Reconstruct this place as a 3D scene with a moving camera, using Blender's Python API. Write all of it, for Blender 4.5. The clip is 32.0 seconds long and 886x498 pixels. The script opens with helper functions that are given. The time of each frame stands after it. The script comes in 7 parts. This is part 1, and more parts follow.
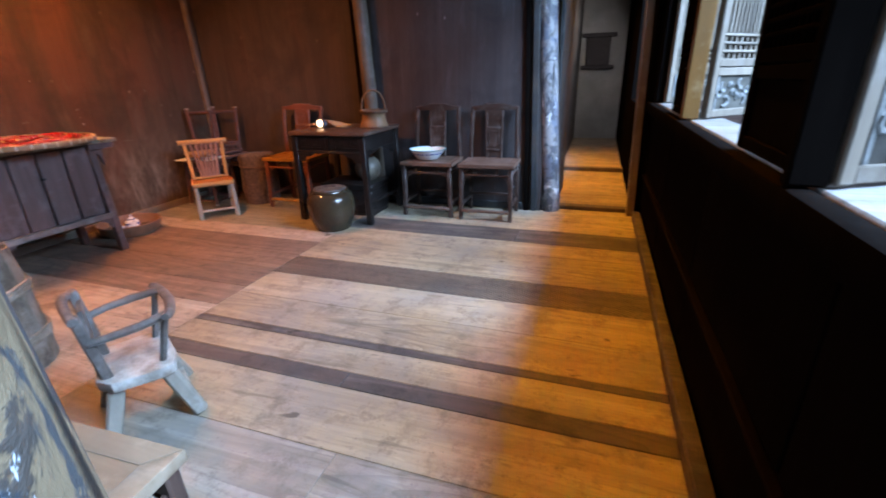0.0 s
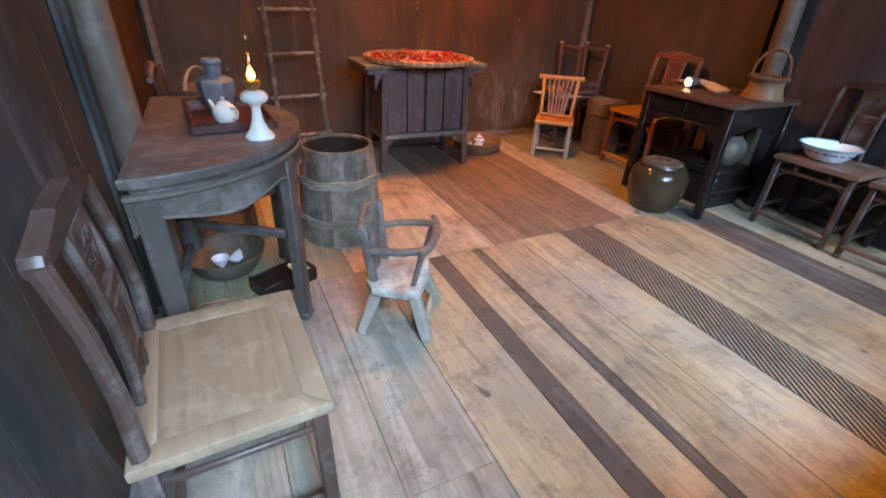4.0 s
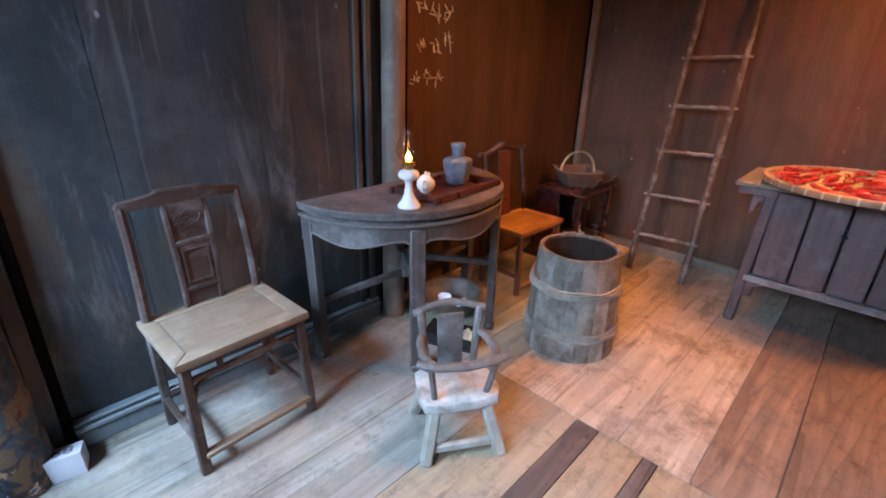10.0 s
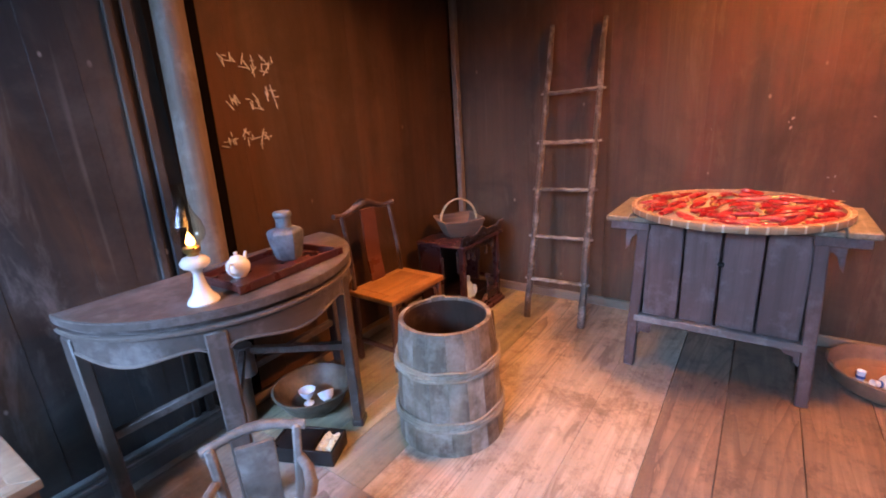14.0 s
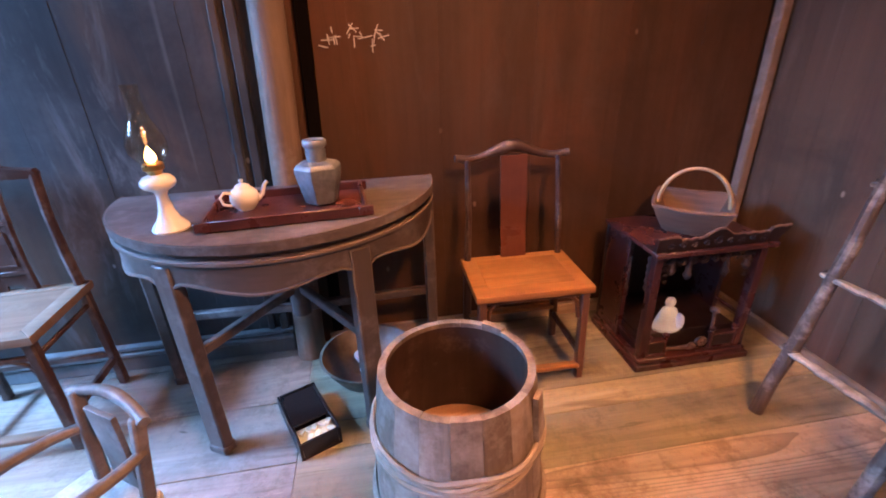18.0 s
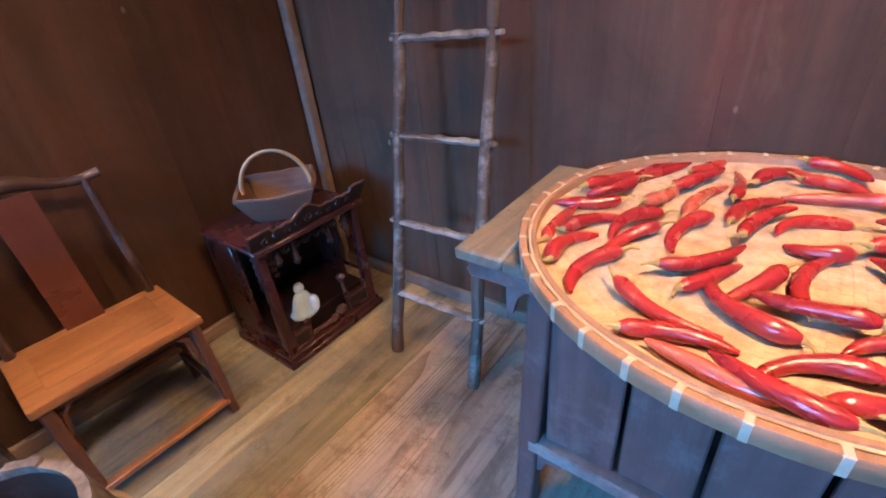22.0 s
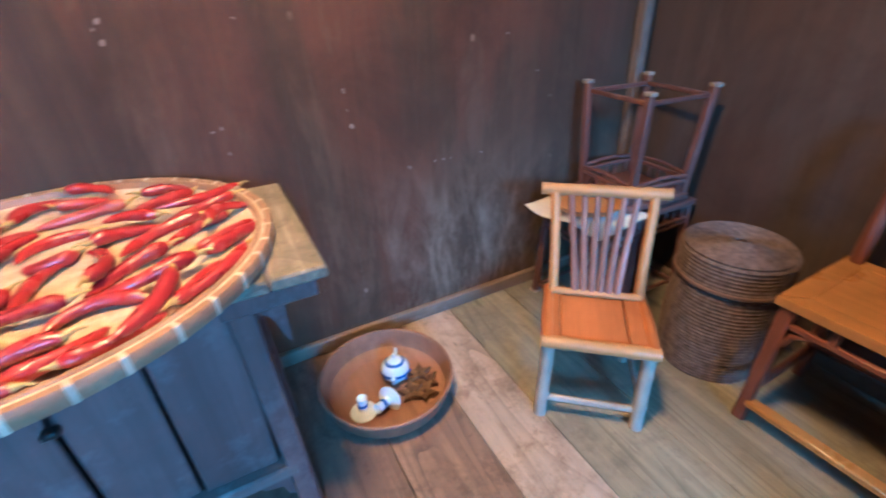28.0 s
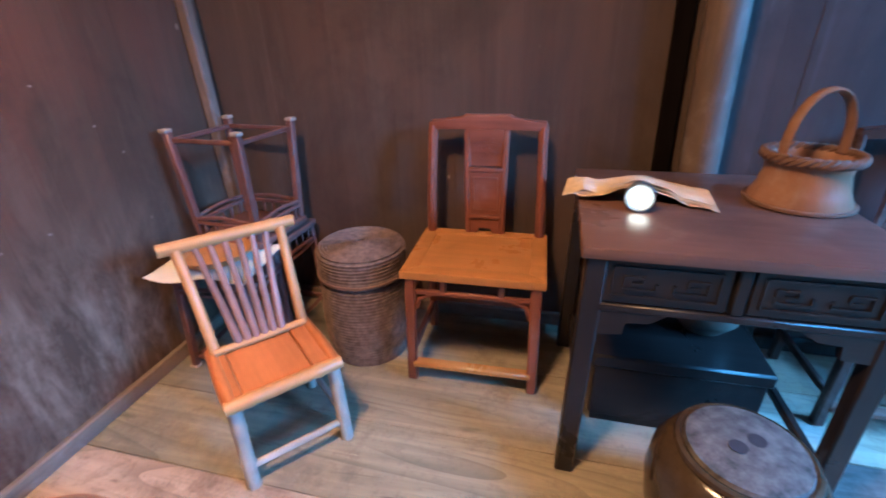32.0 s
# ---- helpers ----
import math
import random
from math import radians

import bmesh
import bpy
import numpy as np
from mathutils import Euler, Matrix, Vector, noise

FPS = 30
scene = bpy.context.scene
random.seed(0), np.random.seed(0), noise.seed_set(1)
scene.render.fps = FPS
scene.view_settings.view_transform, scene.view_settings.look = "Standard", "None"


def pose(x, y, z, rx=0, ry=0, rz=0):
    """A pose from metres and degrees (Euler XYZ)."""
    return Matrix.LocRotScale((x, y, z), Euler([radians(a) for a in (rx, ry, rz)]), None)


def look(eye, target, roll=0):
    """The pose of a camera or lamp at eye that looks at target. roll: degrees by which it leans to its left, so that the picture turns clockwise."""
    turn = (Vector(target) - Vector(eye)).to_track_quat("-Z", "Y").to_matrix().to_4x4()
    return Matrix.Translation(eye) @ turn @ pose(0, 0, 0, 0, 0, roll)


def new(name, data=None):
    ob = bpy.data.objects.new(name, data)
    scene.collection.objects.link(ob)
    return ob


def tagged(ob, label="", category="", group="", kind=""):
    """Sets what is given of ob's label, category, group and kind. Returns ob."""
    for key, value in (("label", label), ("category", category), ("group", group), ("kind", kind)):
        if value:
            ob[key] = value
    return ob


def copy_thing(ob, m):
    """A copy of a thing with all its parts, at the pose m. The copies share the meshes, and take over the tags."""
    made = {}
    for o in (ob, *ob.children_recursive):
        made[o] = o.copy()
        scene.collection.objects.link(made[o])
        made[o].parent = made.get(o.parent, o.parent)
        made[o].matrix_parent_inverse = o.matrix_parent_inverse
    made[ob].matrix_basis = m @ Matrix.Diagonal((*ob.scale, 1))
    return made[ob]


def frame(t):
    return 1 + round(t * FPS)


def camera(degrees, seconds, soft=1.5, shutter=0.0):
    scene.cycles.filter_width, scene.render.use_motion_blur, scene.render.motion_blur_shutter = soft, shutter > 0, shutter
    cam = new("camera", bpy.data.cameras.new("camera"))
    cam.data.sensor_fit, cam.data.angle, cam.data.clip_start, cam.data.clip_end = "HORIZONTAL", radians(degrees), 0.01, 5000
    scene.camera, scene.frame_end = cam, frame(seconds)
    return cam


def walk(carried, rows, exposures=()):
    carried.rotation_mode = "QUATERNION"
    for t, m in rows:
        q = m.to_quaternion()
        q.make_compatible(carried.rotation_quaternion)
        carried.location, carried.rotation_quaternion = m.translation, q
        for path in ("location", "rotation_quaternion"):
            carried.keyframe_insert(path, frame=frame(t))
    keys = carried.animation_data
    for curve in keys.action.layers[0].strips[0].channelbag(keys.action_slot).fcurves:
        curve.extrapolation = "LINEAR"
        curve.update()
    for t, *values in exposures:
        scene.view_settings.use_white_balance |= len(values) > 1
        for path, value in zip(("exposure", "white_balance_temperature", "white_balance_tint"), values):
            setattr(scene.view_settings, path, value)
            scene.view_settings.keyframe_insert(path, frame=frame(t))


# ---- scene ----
cam = camera(90.0, 32.0, 1.8, 0.5)
PATH = [
    (0, (0.331, 0.418, 1.207), (-0.276, 2.181, 0.484), -1.43),
    (0.5, (0.320, 0.473, 1.217), (-0.495, 2.151, 0.495), -1.46),
    (1, (0.316, 0.541, 1.230), (-0.703, 2.101, 0.501), -0.62),
    (1.5, (0.330, 0.592, 1.267), (-0.983, 1.892, 0.502), -0.38),
    (2, (0.359, 0.645, 1.303), (-1.108, 1.730, 0.483), 0.54),
    (2.5, (0.394, 0.690, 1.322), (-1.144, 1.612, 0.437), 2.20),
    (4.5, (0.289, 0.835, 1.303), (-1.254, 1.606, 0.291), 2.6),
    (5, (0.295, 0.882, 1.3), (-1.233, 1.6, 0.227), 2.5),
    (5.5, (0.332, 0.986, 1.319), (-1.251, 1.493, 0.206), 3.5),
    (6, (0.319, 1.122, 1.329), (-1.303, 1.426, 0.199), 4.0),
    (6.5, (0.267, 1.266, 1.354), (-1.382, 1.354, 0.225), 3.0),
    (7, (0.251, 1.457, 1.357), (-1.417, 1.285, 0.267), 2.7),
    (7.5, (0.237, 1.661, 1.36), (-1.401, 1.241, 0.292), 2.0),
    (8, (0.16, 1.817, 1.375), (-1.459, 1.255, 0.345), 2.6),
    (8.5, (0.1, 2.021, 1.373), (-1.425, 1.184, 0.387), 2.1),
    (9, (0.026, 2.156, 1.382), (-1.405, 1.12, 0.445), 1.0),
    (9.5, (-0.096, 2.22, 1.401), (-1.509, 1.082, 0.558), 1.5),
    (10, (-0.187, 2.346, 1.414), (-1.507, 1.054, 0.646), 0.9),
    (10.5, (-0.243, 2.458, 1.413), (-1.511, 1.074, 0.721), 0.5),
    (11, (-0.265, 2.519, 1.434), (-1.511, 1.082, 0.817), -0.2),
    (11.5, (-0.275, 2.534, 1.435), (-1.521, 1.074, 0.871), -1.1),
    (12, (-0.277, 2.547, 1.422), (-1.569, 1.111, 0.906), -2.1),
    (12.5, (-0.302, 2.545, 1.422), (-1.695, 1.206, 0.905), -3.1),
    (13, (-0.434, 2.494, 1.404), (-1.955, 1.309, 0.872), -3.3),
    (13.5, (-0.6, 2.425, 1.399), (-2.167, 1.309, 0.852), -4.4),
    (15.5, (-1.359, 2.45, 1.358), (-2.537, 1.028, 0.589), -1.5),
    (16, (-1.568, 2.439, 1.355), (-2.499, 0.86, 0.557), -1.8),
    (16.5, (-1.704, 2.464, 1.322), (-2.372, 0.755, 0.528), -1.7),
    (17, (-1.836, 2.414, 1.3), (-2.366, 0.664, 0.49), -1.8),
    (17.5, (-1.961, 2.315, 1.294), (-2.417, 0.545, 0.482), -1.3),
    (18, (-2.04, 2.272, 1.303), (-2.319, 0.475, 0.471), -2.0),
    (18.5, (-2.12, 2.265, 1.307), (-2.274, 0.469, 0.441), -2.5),
    (19, (-2.161, 2.278, 1.293), (-2.269, 0.486, 0.411), -2.8),
    (19.5, (-2.219, 2.278, 1.293), (-2.287, 0.514, 0.354), -3.9),
    (20, (-2.334, 2.316, 1.297), (-2.569, 0.595, 0.306), -5.8),
    (20.5, (-2.379, 2.347, 1.302), (-2.995, 0.747, 0.272), -6.3),
    (21, (-2.435, 2.33, 1.304), (-3.432, 0.952, 0.253), -7.0),
    (21.5, (-2.447, 2.303, 1.307), (-3.676, 1.115, 0.268), -6.3),
    (22, (-2.449, 2.284, 1.303), (-3.777, 1.186, 0.287), -6.0),
    (22.5, (-2.443, 2.278, 1.304), (-3.849, 1.265, 0.305), -5.5),
    (23, (-2.432, 2.288, 1.307), (-3.937, 1.416, 0.32), -5.3),
    (23.5, (-2.42, 2.296, 1.31), (-3.994, 1.535, 0.339), -5.1),
    (24, (-2.409, 2.303, 1.307), (-4.051, 1.673, 0.356), -4.8),
    (24.5, (-2.402, 2.331, 1.303), (-4.104, 1.857, 0.366), -5.0),
    (26.5, (-2.332, 2.568, 1.292), (-4.066, 2.455, 0.303), -3.4),
    (27, (-2.324, 2.626, 1.293), (-4.049, 2.764, 0.291), -3.3),
    (27.5, (-2.314, 2.672, 1.297), (-3.984, 3.108, 0.287), -2.9),
    (28, (-2.316, 2.716, 1.288), (-3.862, 3.502, 0.291), -2.2),
    (28.5, (-2.369, 2.729, 1.284), (-3.7, 3.852, 0.3), -2.1),
    (29, (-2.391, 2.731, 1.278), (-3.539, 4.056, 0.315), -0.8),
    (29.5, (-2.389, 2.729, 1.283), (-3.458, 4.13, 0.338), -0.6),
    (30, (-2.386, 2.725, 1.283), (-3.377, 4.195, 0.357), -1.5),
    (30.5, (-2.378, 2.713, 1.283), (-3.231, 4.276, 0.373), -1.8),
    (31, (-2.368, 2.707, 1.276), (-3.11, 4.335, 0.381), -1.8),
    (31.5, (-2.349, 2.706, 1.268), (-2.965, 4.393, 0.389), -1.6),
    (32, (-2.296, 2.718, 1.263), (-2.737, 4.465, 0.395), -1.4),
]
EXPOSURES = [(0, 0.0, 8300, 27), (2, 0.0, 8800, 27), (5, -0.15, 10100, 24), (6, -0.24, 10300, 25), (8, -0.02, 9300, 24), (10, 0.2, 8300, 25), (13, 0.46, 7600, 30), (18, 0.8, 6000, 27), (20, 0.8, 5700, 24), (21, 0.66, 5450, 15), (22, 0.52, 4300, -7), (24, 0.62, 4150, -15), (26, 0.64, 4130, -22), (29, 0.68, 3960, -17), (32, 0.87, 4330, -5)]
walk(cam, [(t, look(eye, target, roll)) for t, eye, target, roll in PATH], EXPOSURES)


# ---- world and light ----
world = bpy.data.worlds.new("world")
scene.world = world
world.use_nodes = True
wn = world.node_tree
sky = wn.nodes.new("ShaderNodeTexSky")
sky.sky_type, sky.sun_disc, sky.sun_elevation, sky.sun_rotation = "NISHITA", False, radians(50), radians(90)
wn.links.new(sky.outputs[0], wn.nodes["Background"].inputs[0])
wn.nodes["Background"].inputs[1].default_value = 0.15


def lamp(name, kind, energy, color, m, **more):
    data = bpy.data.lights.new(name, kind)
    data.energy, data.color = energy, color
    for key, value in more.items():
        setattr(data, key, value)
    ob = new(name, data)
    ob.matrix_world = m
    return ob


# the strip of open sky over the courtyard, warm house lamps, the flames
lamp("courtyard_sky", "AREA", 2500, (0.26, 0.57, 1.0), look((3.6, 1.6, 4.9), (0.0, 1.6, 0.4)), shape="RECTANGLE", size=4.0, size_y=1.1)
lamp("courtyard_low_sky", "AREA", 1050, (0.245, 0.55, 1.0), look((4.7, 1.9, 3.55), (0.0, 1.9, 1.0)), shape="RECTANGLE", size=3.6, size_y=1.2)
lamp("alcove_lamp", "AREA", 62, (1.0, 0.425, 0.15), pose(-2.85, 2.75, 2.74), shape="DISK", size=0.4, spread=radians(152))
lamp("room_lamp", "AREA", 23, (1.0, 0.46, 0.18), pose(-2.3, 1.15, 2.74), shape="DISK", size=0.2, spread=radians(104))
lamp("gallery_lamp", "AREA", 11, (1.0, 0.46, 0.03), pose(0.42, 3.0, 2.72), shape="RECTANGLE", size=0.08, size_y=3.4, spread=radians(40))
lamp("passage_lamp", "AREA", 26, (1.0, 0.46, 0.05), pose(0.3, 6.3, 2.7), shape="RECTANGLE", size=0.2, size_y=3.0, spread=radians(60))
# added fill with no opening behind it, brightens the passage end
lamp("passage_window", "AREA", 15, (0.75, 0.88, 1.0), look((0.62, 8.4, 1.7), (-0.4, 8.6, 1.2)), shape="RECTANGLE", size=1.6, size_y=1.0)


# ---- materials ----
class Nodes:
    """A small writer of node materials."""

    def __init__(self, name):
        self.mat = bpy.data.materials.new(name)
        self.mat.use_nodes = True
        self.tree = self.mat.node_tree
        self.bsdf = self.tree.nodes["Principled BSDF"]

    def add(self, kind, **values):
        node = self.tree.nodes.new("ShaderNode" + kind)
        for key, value in values.items():
            setattr(node, key, value)
        return node

    def link(self, a, b):
        self.tree.links.new(a, b)

    def coords(self, scale, spread=True):
        tc, mp = self.add("TexCoord"), self.add("Mapping")
        mp.inputs["Scale"].default_value = scale
        src = tc.outputs["Object"]
        if spread:
            info, mul, plus = self.add("ObjectInfo"), self.add("Math", operation="MULTIPLY"), self.add("VectorMath", operation="ADD")
            mul.inputs[1].default_value = 37.0
            self.link(info.outputs["Random"], mul.inputs[0])
            self.link(src, plus.inputs[0])
            self.link(mul.outputs[0], plus.inputs[1])
            src = plus.outputs[0]
        self.link(src, mp.inputs["Vector"])
        return mp.outputs[0]

    def noise(self, vec, scale, detail=5.0, rough=0.6, distort=0.0):
        n = self.add("TexNoise")
        n.inputs["Scale"].default_value, n.inputs["Detail"].default_value = scale, detail
        n.inputs["Roughness"].default_value, n.inputs["Distortion"].default_value = rough, distort
        self.link(vec, n.inputs["Vector"])
        return n.outputs["Fac"]

    def ramp(self, fac, stops):
        r = self.add("ValToRGB")
        els = r.color_ramp.elements
        while len(els) < len(stops):
            els.new(0.5)
        for el, (at, c) in zip(els, stops):
            el.position, el.color = at, (*c, 1) if len(c) == 3 else c
        self.link(fac, r.inputs[0])
        return r.outputs[0]

    def mix(self, fac, a, b, blend="MIX"):
        m = self.add("Mix", data_type="RGBA", blend_type=blend)
        for sock, value in ((m.inputs[0], fac), (m.inputs[6], a), (m.inputs[7], b)):
            if isinstance(value, bpy.types.NodeSocket):
                self.link(value, sock)
            else:
                sock.default_value = value if not isinstance(value, tuple) or len(value) == 4 else (*value, 1)
        return m.outputs[2]

    def span(self, fac, lo, hi, a=0.0, b=1.0):
        m = self.add("MapRange")
        for sock, value in zip(list(m.inputs)[1:5], (lo, hi, a, b)):
            sock.default_value = value
        self.link(fac, m.inputs[0])
        return m.outputs[0]

    def bump(self, height, strength, distance=0.004):
        b = self.add("Bump")
        b.inputs["Strength"].default_value, b.inputs["Distance"].default_value = strength, distance
        self.link(height, b.inputs["Height"])
        self.link(b.outputs[0], self.bsdf.inputs["Normal"])

    def done(self, color, rough=0.6, metal=0.0, spec=0.5):
        for key, value in (("Base Color", color), ("Roughness", rough), ("Metallic", metal), ("Specular IOR Level", spec)):
            if isinstance(value, bpy.types.NodeSocket):
                self.link(value, self.bsdf.inputs[key])
            else:
                self.bsdf.inputs[key].default_value = (*value, 1) if isinstance(value, tuple) else value
        return self.mat


def shade(c, k):
    return tuple(min(1.0, v * k) for v in c)


def wood(name, base, axis="z", contrast=0.55, rough=0.5, dust=None, dusty=0.0, vary=0.25, grain=26.0, bump=0.25, spec=0.28, knots=False, stain=None):
    """Wood with grain along an axis, board to board variation, stains and dust."""
    n = Nodes(name)
    along = [1.0, 1.0, 1.0]
    along["xyz".index(axis)] = 0.07
    vec = n.coords(along)
    flat = n.coords((1, 1, 1))
    fine = n.noise(vec, grain, 7, 0.65, 0.5)
    broad = n.noise(vec, grain * 0.2, 4, 0.55, 1.2)
    blot = n.noise(flat, 2.6, 5, 0.62, 0.4)
    col = n.ramp(fine, [(0.25, shade(base, 1 - contrast)), (0.52, base), (0.78, shade(base, 1 + contrast * 0.55))])
    col = n.mix(n.span(broad, 0.38, 0.66, 0.0, 0.6), col, shade(base, 1 - contrast * 0.75))
    if knots:
        wave = n.add("TexWave", wave_type="RINGS", rings_direction="X")
        wave.inputs["Scale"].default_value, wave.inputs["Distortion"].default_value = 2.0, 16.0
        wave.inputs["Detail"].default_value, wave.inputs["Detail Scale"].default_value = 2.0, 0.8
        squash = [2.2, 2.2, 2.2]
        squash["xyz".index(axis)] = 0.45
        n.link(n.coords(squash), wave.inputs["Vector"])
        col = n.mix(n.span(wave.outputs["Fac"], 0.0, 0.3, 0.38, 0.0), col, shade(base, 0.45))
        spots = n.noise(n.coords((1.0, 2.4, 1.0) if axis == "x" else (2.4, 1.0, 1.0)), 5.5, 2, 0.4)
        col = n.mix(n.span(spots, 0.70, 0.76, 0.0, 0.75), col, shade(base, 0.28))
    col = n.mix(n.span(blot, 0.42, 0.72, 0.0, 0.55), col, stain or shade(base, 0.42))
    if dust:
        powder = n.noise(flat, 7.0, 8, 0.7)
        col = n.mix(n.span(powder, 0.62 - 0.3 * dusty, 0.78, 0.0, 0.4 + 0.5 * dusty), col, dust)
    info = n.add("ObjectInfo")
    hsv = n.add("HueSaturation")
    n.link(n.span(info.outputs["Random"], 0, 1, 1 - vary, 1 + vary), hsv.inputs["Value"])
    n.link(col, hsv.inputs["Color"])
    n.bump(fine, bump)
    return n.done(hsv.outputs[0], n.span(blot, 0.3, 0.7, rough - 0.1, rough + 0.14), 0.0, spec)


def worn_floor(name, base, pale, dark, dirt=0.5, stained=0.62, figured=0.0):
    """Old floor boards along x: flame figure, streaks, knots, nail heads, grey trodden dirt and dark stains."""
    n = Nodes(name)
    vec = n.coords((0.06, 1.0, 1.0))
    world_vec = n.coords((1, 1, 1), False)
    fine = n.noise(vec, 70, 6, 0.7, 0.3)
    mid = n.noise(vec, 11, 5, 0.6, 1.0)
    info, pick = n.add("ObjectInfo"), n.add("Math", operation="FRACT")
    turn = n.add("Math", operation="MULTIPLY")
    turn.inputs[1].default_value = 7.31
    n.link(info.outputs["Random"], turn.inputs[0])
    n.link(turn.outputs[0], pick.inputs[0])
    figure = n.noise(n.coords((0.10, 1.15, 1.0)), 2.6, 1.5, 0.45, 0.35)
    steps, saw = n.add("Math", operation="MULTIPLY"), n.add("Math", operation="FRACT")
    steps.inputs[1].default_value = 24.0
    n.link(figure, steps.inputs[0])
    n.link(steps.outputs[0], saw.inputs[0])
    grain = n.span(saw.outputs[0], 0.6, 0.98, 0.0, 1.0)
    col = n.ramp(mid, [(0.28, shade(base, 0.74)), (0.5, base), (0.72, pale)])
    rings = n.add("Math", operation="MULTIPLY")
    n.link(grain, rings.inputs[0])
    patchy = n.add("Math", operation="MULTIPLY")
    n.link(n.span(n.noise(n.coords((0.4, 1.6, 1.0)), 2.2, 3, 0.5, 0.6), 0.40, 0.60, 0.15, 1.0), patchy.inputs[0])
    n.link(n.span(pick.outputs[0], 0.1, 0.9, 0.25 + figured, 0.7 + figured), patchy.inputs[1])
    n.link(patchy.outputs[0], rings.inputs[1])
    col = n.mix(rings.outputs[0], col, shade(base, 0.42))
    col = n.mix(n.span(fine, 0.52, 0.74, 0.0, 0.3), col, shade(base, 0.45))
    grey = n.noise(world_vec, 1.5, 8, 0.68, 0.2)
    col = n.mix(n.span(grey, 0.44, 0.62, 0.0, dirt), col, shade((0.84, 0.84, 0.86), sum(base) / 3.5))
    blot = n.noise(world_vec, 3.2, 8, 0.74, 0.15)
    col = n.mix(n.span(blot, 0.52, 0.70, 0.0, stained), col, dark)
    smut = n.noise(world_vec, 10.0, 6, 0.72, 0.1)
    col = n.mix(n.span(smut, 0.54, 0.72, 0.0, 0.45), col, dark)
    spots = n.noise(n.coords((0.8, 1.7, 1.0)), 7.0, 2.5, 0.5, 0.4)
    col = n.mix(n.span(spots, 0.715, 0.76, 0.0, 0.8), col, shade(dark, 0.6))
    flame = n.noise(n.coords((0.28, 2.0, 1.0)), 5.5, 4, 0.55, 1.6)
    col = n.mix(n.span(flame, 0.62, 0.70, 0.0, 0.6), col, shade(base, 0.36))
    cells = n.add("TexVoronoi")
    cells.inputs["Scale"].default_value = 2.3
    n.link(world_vec, cells.inputs["Vector"])
    col = n.mix(n.span(cells.outputs["Distance"], 0.022, 0.034, 0.9, 0.0), col, (0.03, 0.022, 0.018))
    specks = n.noise(world_vec, 34.0, 5, 0.75, 0.0)
    col = n.mix(n.span(specks, 0.60, 0.70, 0.0, 0.55), col, dark)
    crust = n.noise(world_vec, 5.5, 9, 0.8, 0.0)
    col = n.mix(n.span(crust, 0.53, 0.63, 0.0, 0.62), col, shade(dark, 1.15))
    scuff = n.noise(n.coords((2.0, 9.0, 1.0), False), 6.0, 5, 0.65, 0.5)
    col = n.mix(n.span(scuff, 0.64, 0.74, 0.0, 0.4), col, shade(pale, 1.25))
    hsv = n.add("HueSaturation")
    n.link(n.span(info.outputs["Random"], 0, 1, 0.9, 1.1), hsv.inputs["Value"])
    n.link(col, hsv.inputs["Color"])
    n.bump(grain, 0.1, 0.002)
    return n.done(hsv.outputs[0], n.span(grey, 0.35, 0.65, 0.40, 0.64), 0.0, 0.3)


